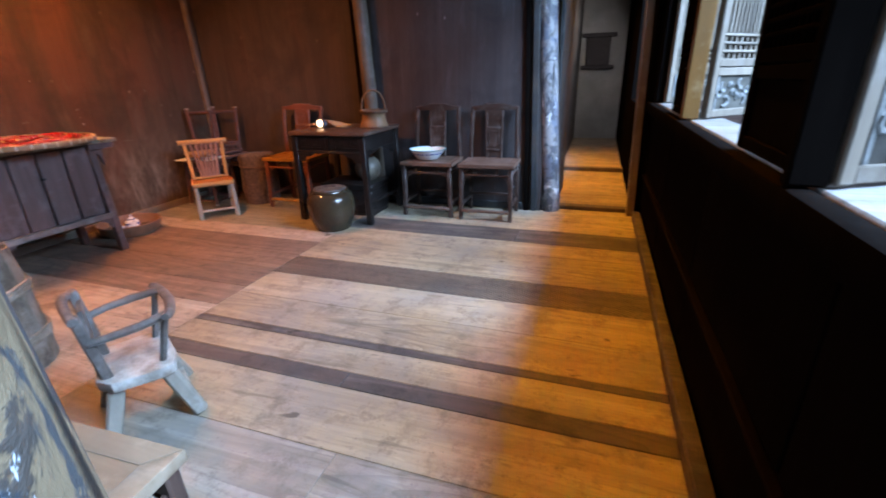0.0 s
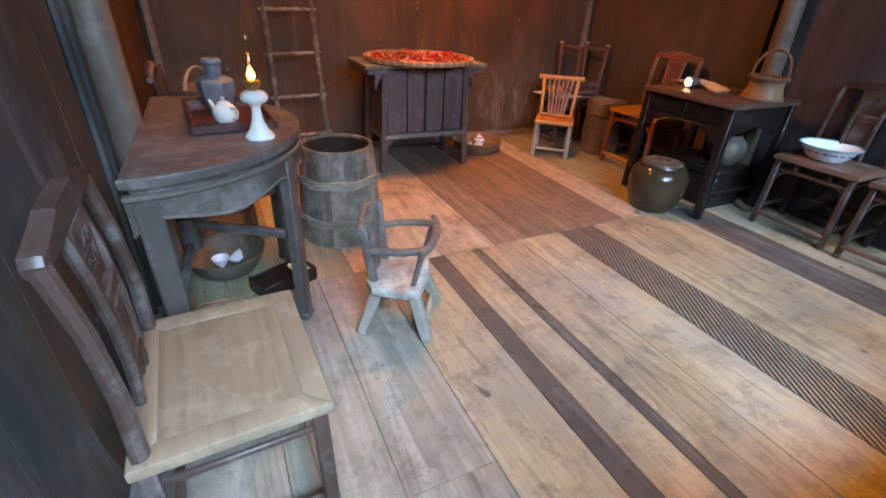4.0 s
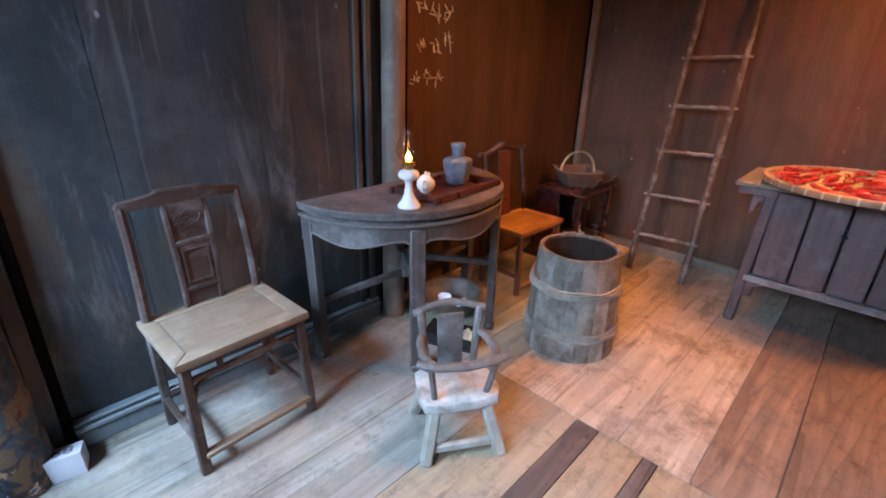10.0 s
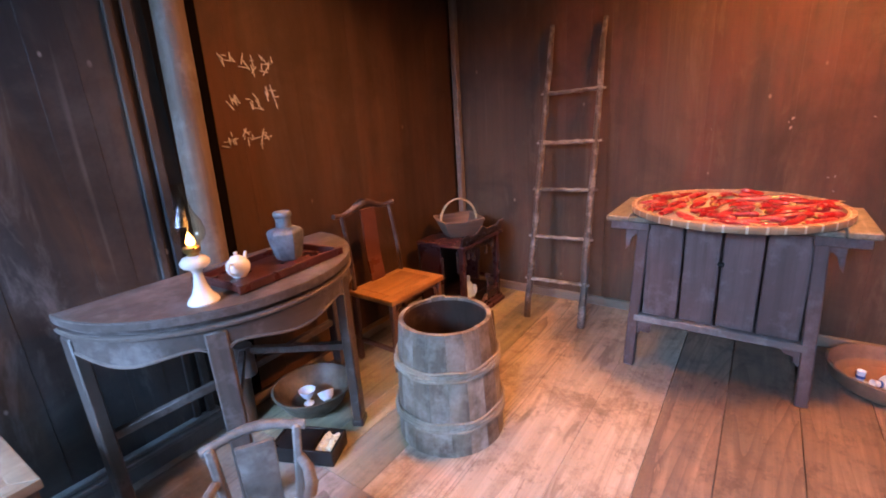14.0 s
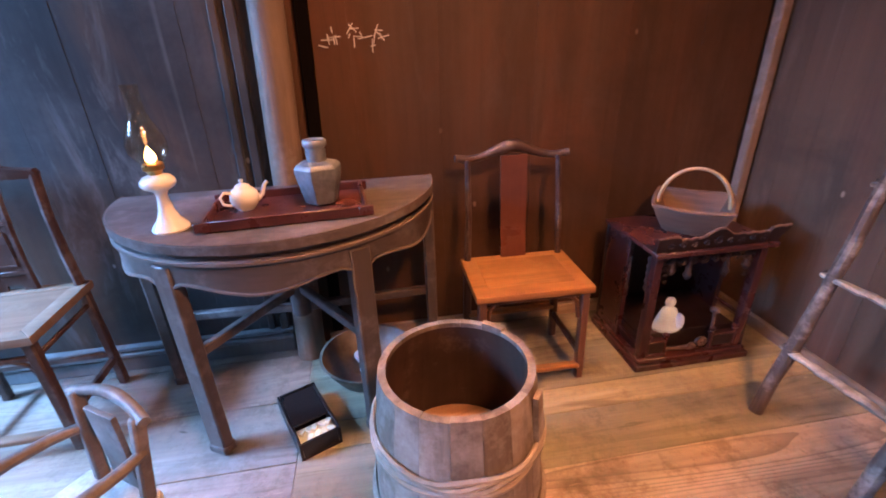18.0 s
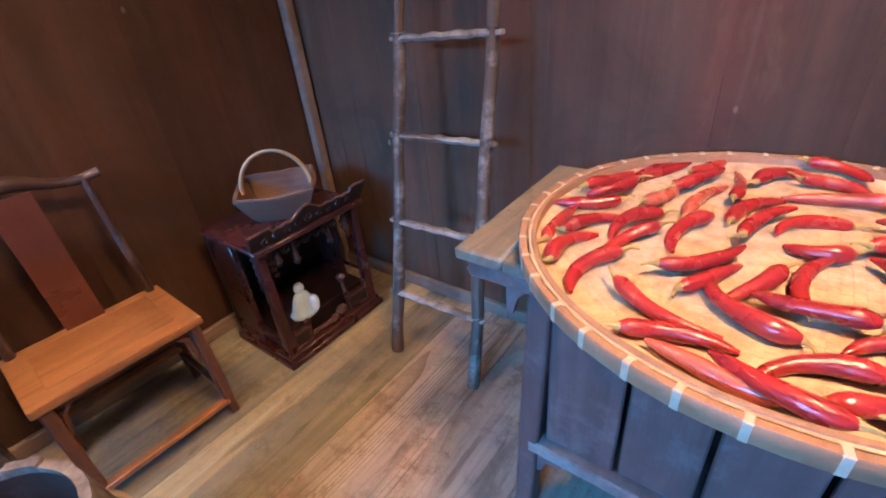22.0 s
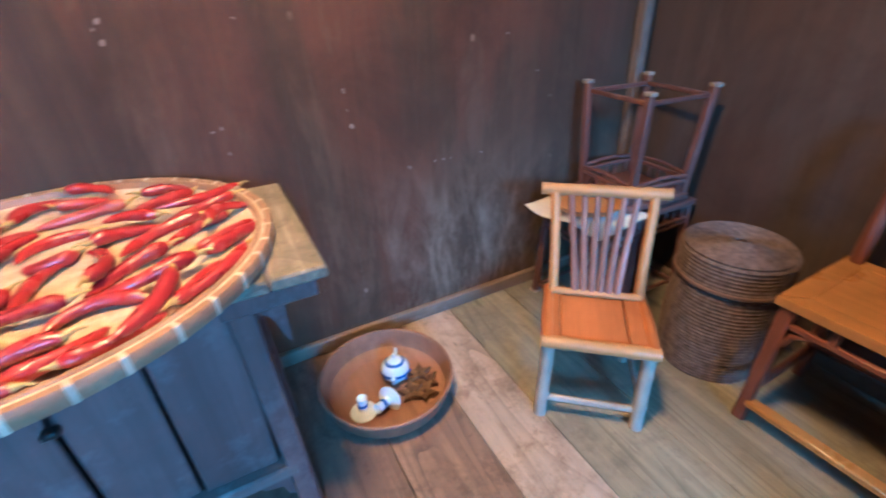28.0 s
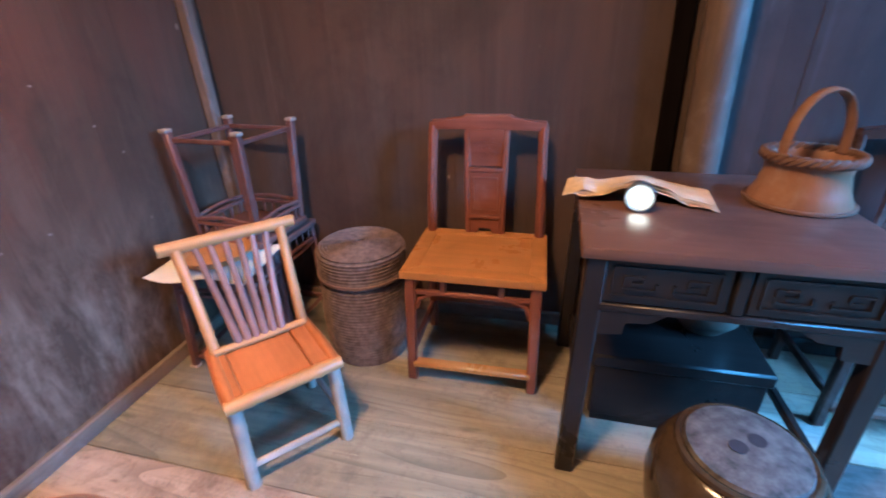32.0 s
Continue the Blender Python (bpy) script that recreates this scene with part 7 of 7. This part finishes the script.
# ---- desk with drawers and what stands on and under it ----
def desk():
    """A tall side table; its front is -y."""
    ob = thing("desk", pose(-1.835, 4.085, 0), "black-brown writing table with two carved drawers", "desk")
    w, d, h = 0.70, 0.70, 0.80
    bm = B()
    span_box(bm, (-w / 2 - 0.02, -d / 2 - 0.01, h - 0.032), (w / 2 + 0.02, d / 2 - 0.0, h), 0.006, 2)
    part("top", bm, M_DESK_TOP, ob, "red-brown worn top")
    for x in (-1, 1):
        for y in (-1, 1):
            bm = B()
            bar(bm, (x * (w / 2 - 0.008), y * (d / 2 - 0.03), 0), (x * (w / 2 - 0.02), y * (d / 2 - 0.03), h - 0.032), 0.055, 0.05, 0.006, (0, 1, 0))
            part("leg", bm, M_DESK_Z, ob)
        bm = B()
        span_box(bm, (x * (w / 2 - 0.03) - 0.01, -d / 2 + 0.04, h - 0.165), (x * (w / 2 - 0.03) + 0.01, d / 2 - 0.05, h - 0.033))
        part("side_panel", bm, M_DESK, ob)
        bm = B()
        bar(bm, (x * (w / 2 - 0.03), -d / 2 + 0.04, 0.17), (x * (w / 2 - 0.03), d / 2 - 0.05, 0.17), 0.025, 0.03)
        part("stretcher", bm, M_DESK, ob)
    bm = B()
    span_box(bm, (-w / 2 + 0.04, d / 2 - 0.05, h - 0.165), (w / 2 - 0.04, d / 2 - 0.03, h - 0.033))
    part("back_panel", bm, M_DESK, ob)
    bm = B()
    bar(bm, (-w / 2 + 0.03, -d / 2 + 0.02, h - 0.172), (w / 2 - 0.03, -d / 2 + 0.02, h - 0.172), 0.03, 0.022, 0.004)
    part("drawer_rail", bm, M_DESK, ob)
    bm = B()
    bar(bm, (0, -d / 2 + 0.02, h - 0.16), (0, -d / 2 + 0.02, h - 0.034), 0.03, 0.03, 0.004, (0, 1, 0))
    part("drawer_post", bm, M_DESK, ob)
    for x in (-1, 1):
        c = x * 0.165
        bm = B()
        span_box(bm, (c - 0.143, -d / 2 + 0.012, h - 0.158), (c + 0.143, -d / 2 + 0.03, h - 0.036), 0.003)
        dr = part("drawer", bm, M_DESK, ob)
        bm = B()
        y = -d / 2 + 0.009
        path = [(-0.12, -0.135), (0.12, -0.135), (0.12, -0.055), (-0.12, -0.055)]
        for (x0, z0), (x1, z1) in zip(path, path[1:] + path[:1]):
            bar(bm, (c + x0, y, h + z0), (c + x1, y, h + z1), 0.007, 0.007, 0, (0, 1, 0))
        for sx in (-1, 1):
            key = [(0.02, -0.095), (0.02, -0.115), (0.095, -0.115), (0.095, -0.08), (0.05, -0.08), (0.05, -0.098), (0.075, -0.098)]
            for (x0, z0), (x1, z1) in zip(key, key[1:]):
                bar(bm, (c + sx * x0, y, h + z0), (c + sx * x1, y, h + z1), 0.006, 0.006, 0, (0, 1, 0))
        part("carving", bm, M_DESK, dr, "key-pattern carving")
        bm = B()
        zz = h - 0.183
        prism(bm, [(c - x * -0.145, zz), (c - x * 0.02, zz), (c - x * -0.02, zz - 0.028), (c - x * -0.075, zz - 0.032), (c - x * -0.08, zz - 0.07), (c - x * -0.145, zz - 0.075)], -0.01, 0.01, Matrix.Translation((0, -d / 2 + 0.02, 0)) @ Matrix.Rotation(radians(90), 4, "X"))
        part("spandrel", bm, M_DESK, ob)
        bm = B()
        prism(bm, [(x * (-d / 2 + 0.05) * -1, zz + 0.015), (0, zz + 0.015), (x * 0.1, zz - 0.01), (x * 0.2, zz - 0.02), (x * 0.25, zz - 0.06), (x * (d / 2 - 0.05), zz - 0.07)], -0.008, 0.008, Matrix.Translation((w / 2 - 0.03, 0, 0)) @ Matrix.Rotation(radians(90), 4, "Z") @ Matrix.Rotation(radians(90), 4, "X"))
        part("spandrel", bm, M_DESK, ob)
    return ob


desk()


def chest(m, w, d, h, label):
    ob = thing("chest", m, label, "chest")
    bm = B()
    span_box(bm, (-w / 2, -d / 2, 0.03), (w / 2, d / 2, h - 0.05), 0.006)
    part("body", bm, M_DESK, ob)
    bm = B()
    span_box(bm, (-w / 2 - 0.012, -d / 2 - 0.012, h - 0.05), (w / 2 + 0.012, d / 2 + 0.012, h), 0.008)
    part("lid", bm, M_DESK, ob)
    bm = B()
    span_box(bm, (-w / 2 + 0.01, -d / 2 + 0.01, 0), (w / 2 - 0.01, d / 2 - 0.01, 0.03))
    part("plinth", bm, M_DESK_Z, ob)
    return ob


chest(pose(-1.835, 4.16, 0), 0.52, 0.36, 0.30, "low dark wooden chest on the floor under the desk")
bowl("round_jar", pose(-1.72, 4.22, 0.30), [(0, 0), (0.07, 0), (0.11, 0.05), (0.125, 0.11), (0.11, 0.17), (0.07, 0.205), (0.07, 0.22), (0.055, 0.22), (0.055, 0.2), (0, 0.19)], M_EARTHEN, "round dull grey jar standing on the chest under the desk", "jar")
papers = thing("paper_stack", pose(-2.03, 4.15, 0.80, 0, 0, -6), "crumpled yellowed paper sheets lying folded on the desk", "paper")
for k in range(3):
    bm = B()
    grid, nx, ny = {}, 30, 10
    for side in (0, 1):
        for i in range(nx + 1):
            for j in range(ny + 1):
                u, v = i / nx - 0.5, j / ny - 0.5
                z = 0.004 + 0.006 * k + 0.046 * math.exp(-((u + 0.02) / 0.25) ** 2) * (0.75 - v * 0.6) + 0.012 * math.exp(-((u + 0.42) / 0.06) ** 2) + 0.005 * noise.noise((u * 8, v * 6, k * 3)) + 0.004 * math.sin(u * 34 + k) * max(0, -v)
                grid[side, i, j] = bm.verts.new((u * 0.43 * (1 - 0.04 * k) + 0.004 * k, v * (0.19 - 0.02 * k) + 0.014 * math.sin(u * 7 + k * 0.4) - 0.05 * u * u, max(0.0012 + 0.003 * k, z) + 0.0012 * side))
    for i in range(nx):
        for j in range(ny):
            bm.faces.new((grid[1, i, j], grid[1, i + 1, j], grid[1, i + 1, j + 1], grid[1, i, j + 1]))
            bm.faces.new((grid[0, i, j], grid[0, i, j + 1], grid[0, i + 1, j + 1], grid[0, i + 1, j]))
        bm.faces.new((grid[0, i, 0], grid[0, i + 1, 0], grid[1, i + 1, 0], grid[1, i, 0]))
        bm.faces.new((grid[1, i, ny], grid[1, i + 1, ny], grid[0, i + 1, ny], grid[0, i, ny]))
    for j in range(ny):
        bm.faces.new((grid[1, 0, j], grid[1, 0, j + 1], grid[0, 0, j + 1], grid[0, 0, j]))
        bm.faces.new((grid[0, nx, j], grid[0, nx, j + 1], grid[1, nx, j + 1], grid[1, nx, j]))
    part("sheet", bm, M_PAPER, papers)
torch = thing("round_lamp", pose(-2.045, 4.0, 0.8425, 90, 0, -6) @ Matrix.Scale(1.2, 4), "small round metal lamp lying lit on the desk", "lamp")
bm = B()
lathe(bm, [(0, -0.055), (0.022, -0.055), (0.026, -0.03), (0.034, -0.004), (0.0345, 0.012), (0.031, 0.012), (0.023, 0.004), (0, 0.004)], 28)
part("housing", bm, M_PEWTER, torch)
bm = B()
lathe(bm, [(0, 0.015), (0.012, 0.0135), (0.0235, 0.009), (0.0235, 0.005), (0, 0.005)], 28)
part("lens", bm, M_BULB, torch, "glowing warm white lens")


def bucket(m):
    ob = thing("bucket", m, "tan wooden bucket with flared foot and tall bent handle", "bucket")
    bm = B()
    prof = [(0.138, 0.0), (0.141, 0.012), (0.124, 0.05), (0.112, 0.10), (0.113, 0.13), (0.126, 0.15)]
    lathe(bm, [(0, 0.0)] + prof + [(0.116, 0.152), (0.103, 0.13), (0.102, 0.10), (0.112, 0.05), (0.12, 0.02), (0, 0.015)], 36)
    part("body", bm, M_BUCKET, ob)
    bm = B()
    for ph in (0.0, 2.1, 4.2):
        tube(bm, [((0.124 + 0.006 * math.cos(11 * a + ph)) * math.cos(a), (0.124 + 0.006 * math.cos(11 * a + ph)) * math.sin(a), 0.150 + 0.009 * math.sin(11 * a + ph)) for a in [2 * math.pi * i / 110 for i in range(110)]], 0.0085, 6, True)
    tube(bm, [(0.145 * math.cos(a), 0.145 * math.sin(a), 0.008) for a in [2 * math.pi * i / 40 for i in range(40)]], 0.007, 6, True)
    part("rim", bm, M_WICKER, ob, "dark plaited rim")
    bm = B()
    tube(bm, [(0.112 * math.cos(math.pi * i / 20), 0, 0.15 + 0.19 * math.sin(math.pi * i / 20) ** 0.75) for i in range(21)], 0.017, 8, False, 0.5)
    part("handle", bm, M_BUCKET, ob)
    return ob


bucket(pose(-1.585, 4.16, 0.80, 0, 0, 25) @ Matrix.Scale(0.92, 4))


def lidded_jar(m):
    ob = thing("glazed_jar", m, "squat dark brown glazed jar with a worn grey pierced lid", "jar")
    bm = B()
    lathe(bm, [(0, 0), (0.15, 0), (0.165, 0.02), (0.2, 0.12), (0.212, 0.21), (0.205, 0.29), (0.175, 0.345), (0.148, 0.36), (0, 0.36)], 44)
    part("body", bm, M_GLAZE, ob)
    bm = B()
    tube(bm, arc(0, 0, 0.15, 0, 350, 40, 0.362), 0.014, 8, True)
    part("lip", bm, M_GLAZE, ob)
    bm = B()
    lathe(bm, [(0, 0.35), (0.135, 0.35), (0.145, 0.366), (0.138, 0.384), (0.1, 0.392), (0, 0.396)], 40)
    lid = part("lid", bm, M_JARLID, ob, "grey worn lid")
    for x in (-0.03, 0.03):
        bm = B()
        lathe(bm, [(0, 0), (0.022, 0), (0.022, 0.003), (0, 0.003)], 16, (x, 0, 0.3935))
        part("hole", bm, M_INK, lid)
    return ob


lidded_jar(pose(-1.78, 3.62, 0, 0, 0, 30) @ Matrix.Diagonal((0.96, 0.96, 0.92, 1)))


def enamel_basin(m):
    ob = thing("enamel_basin", m, "white enamel wash basin with a teal rim, on the chair", "basin")
    bm = B()
    lathe(bm, [(0, 0), (0.095, 0), (0.1, 0.004), (0.125, 0.03), (0.155, 0.075), (0.168, 0.09), (0.158, 0.088), (0.12, 0.03), (0.09, 0.008), (0, 0.006)], 44)
    part("bowl", bm, M_ENAMEL, ob)
    bm = B()
    tube(bm, arc(0, 0, 0.168, 0, 352, 44, 0.09), 0.005, 6, True)
    part("rim", bm, M_ENAMEL_RIM, ob, "teal enamel rim")
    for k in range(9):
        bm = B()
        box(bm, (0, 0, 0), (0.002, 0.028 if k % 3 else 0.04, 0.010), None, 0)
        a = 200 + 18 * k
        p = part("painted_mark", bm, M_COBALT, ob)
        p.matrix_basis = pose(0.145 * math.cos(radians(a)), 0.145 * math.sin(radians(a)), 0.055, 0, 33, a)
    return ob


enamel_basin(pose(-1.14, 4.32, 0.502))


# ---- the number block, chalk writing ----
sign = thing("number_block", pose(-0.08, 0.525, 0, 0, 0, 168) @ Matrix.Scale(1.12, 4), "small pale block with the painted number 68, on the floor", "sign")
bm = B()
prism(bm, [(-0.04, 0), (0.04, 0), (0.04, 0.072), (-0.04, 0.088)], -0.052, 0.052, Matrix.Rotation(radians(90), 4, "Z") @ Matrix.Rotation(radians(90), 4, "X"), 0.002)
part("block", bm, M_SIGN, sign)
txt = bpy.data.curves.new("number", "FONT")
txt.body, txt.size, txt.align_x, txt.align_y, txt.extrude = "68", 0.062, "CENTER", "CENTER", 0.0006
num = new("number", txt)
num.data.materials.append(M_NUMBER)
num.parent = sign
num.matrix_basis = pose(0, 0, 0.0808, -11.3, 0, 0)


def chalk(x0, z0, y, cells, seed, size=0.10, material=M_CHALK):
    """Rubbed chalk strokes on a board wall."""
    rnd = random.Random(seed)
    ob = thing("chalk_writing", Matrix(), "faint rubbed chalk writing on the board wall", "writing")
    for cx, cz in cells:
        bm = B()
        for k in range(8):
            a = rnd.choice((0, 90, 90, 0, 60, 120)) + rnd.uniform(-14, 14)
            p = Vector((x0 + cx * size + rnd.uniform(-0.3, 0.3) * size, y, z0 - cz * size + rnd.uniform(-0.32, 0.32) * size))
            v = Vector((math.cos(radians(a)), 0, math.sin(radians(a)))) * rnd.uniform(0.08, 0.27) * size
            bar(bm, p - v, p + v, 0.003, 0.0042, 0)
        tagged(part("written_sign", bm, material, ob), "", "", "", "stuff")
    return ob


chalk(-1.98, 1.68, YS + 0.004, [(0, 0), (-1.0, 0.1), (-2.0, 0), (0, 1.5), (-1.0, 1.6), (-2.0, 1.4), (0.5, 3.2), (-0.5, 3.1), (-1.2, 3.2)], 3, 0.105)
chalk(-0.40, 1.66, YS + 0.004, [(0, 0), (-0.8, 0.1), (-1.6, 0.1), (-2.6, 0), (-3.4, 0.1)], 9, 0.085, M_CHALK_FAINT)

# small paint flecks and drips that stand on the west wall
for k, (y, z, r) in enumerate(((3.134, 1.022, 0.012), (3.147, 0.905, 0.014), (3.35, 0.718, 0.012), (3.672, 0.722, 0.010), (3.784, 1.155, 0.009), (3.937, 1.010, 0.008), (4.012, 0.905, 0.008), (2.535, 1.258, 0.013), (2.53, 1.210, 0.013), (2.746, 0.958, 0.010), (2.75, 0.880, 0.008), (2.167, 1.215, 0.006),
                               (2.852, 1.250, 0.008), (2.719, 0.950, 0.008), (3.498, 0.724, 0.009), (3.46, 0.724, 0.007), (3.53, 0.722, 0.006), (2.52, 1.24, 0.006), (3.14, 0.96, 0.005))):
    bm = B()
    r *= 0.75
    lathe(bm, [(0, 0), (r, 0), (r * 0.8, 0.001), (0, 0.0014)], 9)
    for v in bm.verts:
        v.co.x *= 0.55
        v.co += noise.noise_vector(v.co * 90 + Vector((k, 0, 0))) * r * 0.3
    part("paint_fleck", bm, M_FLECK, wall_west).matrix_basis = pose(XW + 0.0012, y, z, 90, 0, 90) @ pose(0, 0, 0, 0, 0, 20 * k)


# ---- pieces of floor and walls ----
def planks(x0, x1, rows, material_of):
    for y0, y1, kind, cuts in rows:
        xs = [x0, *cuts, x1]
        for a, b in zip(xs, xs[1:]):
            bm = B()
            gap = 0.0008 if kind in "sgyo" else 0.0014
            span_box(bm, (a + gap, y0 + gap, -0.028), (b - gap, y1 - gap, 0.0), 0.002)
            part("plank", bm, material_of[kind], floor)


KINDS = {"w": M_FLOOR, "d": M_FLOOR_STRIP, "r": M_FLOOR_RED, "g": M_FLOOR_WARM, "s": M_FLOOR_GREY, "y": M_FLOOR_GOLD, "o": M_FLOOR_OLIVE}
# grey at 1.10 to 1.41 stands in for floor outside the warm pool
planks(XJ, XE, [(-1.55, -1.1, "w", ()), (-1.1, -0.6, "w", ()), (-0.6, -0.1, "w", ()), (-0.1, 0.26, "w", ()), (0.26, 0.48, "s", ()), (0.48, 0.79, "s", ()), (0.79, 1.10, "s", ()), (1.10, 1.41, "s", (-0.42,)), (1.41, 1.725, "w", ()),
                (1.725, 1.825, "d", (-0.6,)), (1.825, 2.01, "w", ()), (2.01, 2.065, "d", ()), (2.065, 2.35, "w", ()), (2.35, 2.665, "w", ()), (2.955, 3.41, "w", ()),
                (3.41, 3.66, "w", ()), (3.66, 3.97, "d", (-0.2,)), (3.97, 4.28, "w", ()), (4.28, 4.66, "w", ())], KINDS)
planks(XW, XJ, [(0.30, 0.66, "o", ()), (0.66, 0.935, "o", ()), (0.935, 1.065, "y", ()), (1.065, 1.29, "o", ()), (1.29, 1.595, "g", ()), (1.595, 1.90, "g", ()), (1.90, 2.175, "g", ()), (2.175, 2.42, "r", ()), (2.42, 2.70, "r", ()),
                (2.70, 2.97, "r", ()), (2.97, 3.25, "r", ()), (3.25, 3.49, "g", ()), (3.49, 3.80, "o", ()), (3.80, 4.18, "o", ()), (4.18, 4.66, "o", ())], KINDS)
planks(-0.10, 0.70, [(4.66, 5.3, "w", ()), (5.3, 5.95, "w", ()), (5.95, 6.57, "w", ()), (6.67, 7.5, "w", ()), (7.5, 8.3, "w", ()), (8.3, 9.1, "w", ()), (9.1, 10.0, "w", ())], KINDS)

# the ribbed insert: a dark board with slanting ridges
bm = B()
span_box(bm, (XJ + 0.002, 2.667, -0.028), (XE - 0.002, 2.953, -0.006))
ribbed = part("ribbed_board", bm, M_FLOOR_STRIP, floor)
bm = B()
k = XJ
while k < XE + 0.5:
    a, b = max(k - 0.50, XJ + 0.005), min(k, XE - 0.005)
    if b > a:
        bar(bm, (a, 2.670 + 0.56 * (k - a), -0.004), (b, 2.670 + 0.56 * (k - b), -0.004), 0.0115, 0.008, 0.0)
    k += 0.044
tagged(part("ridges", bm, M_RIDGE, ribbed), "", "", "", "stuff")

wall_boards(wall_south, "x", XW, -1.68, YS, 0.0, TOP - 0.002, 1, M_WALL, [0.34, 0.28, 0.40], 3)
wall_boards(wall_south, "x", -1.68, -0.10, YS, 0.0, TOP - 0.002, 1, M_WALL_GREY, [0.11, 0.16, 0.13, 0.22, 0.26], 5)
wall_boards(wall_west, "y", YS - 0.02, YN + 0.02, XW, 0.0, TOP - 0.002, 1, M_WALL_RED, [0.16, 0.22, 0.28, 0.13, 0.19], 8)
wall_boards(wall_north, "x", XW, -1.74, YN, 0.0, TOP - 0.002, -1, M_WALL_N, [0.34, 0.30, 0.26], 11)
wall_boards(wall_north, "x", -1.74, -0.11, YN, 0.0, TOP - 0.002, -1, M_WALL_PURPLE, [0.11, 0.14, 0.09, 0.16], 12)
wall_boards(wall_passage, "y", YN + 0.15, 9.98, -0.10, 0.0, TOP - 0.002, 1, M_WALL_GREY, [0.2, 0.26, 0.31], 13)
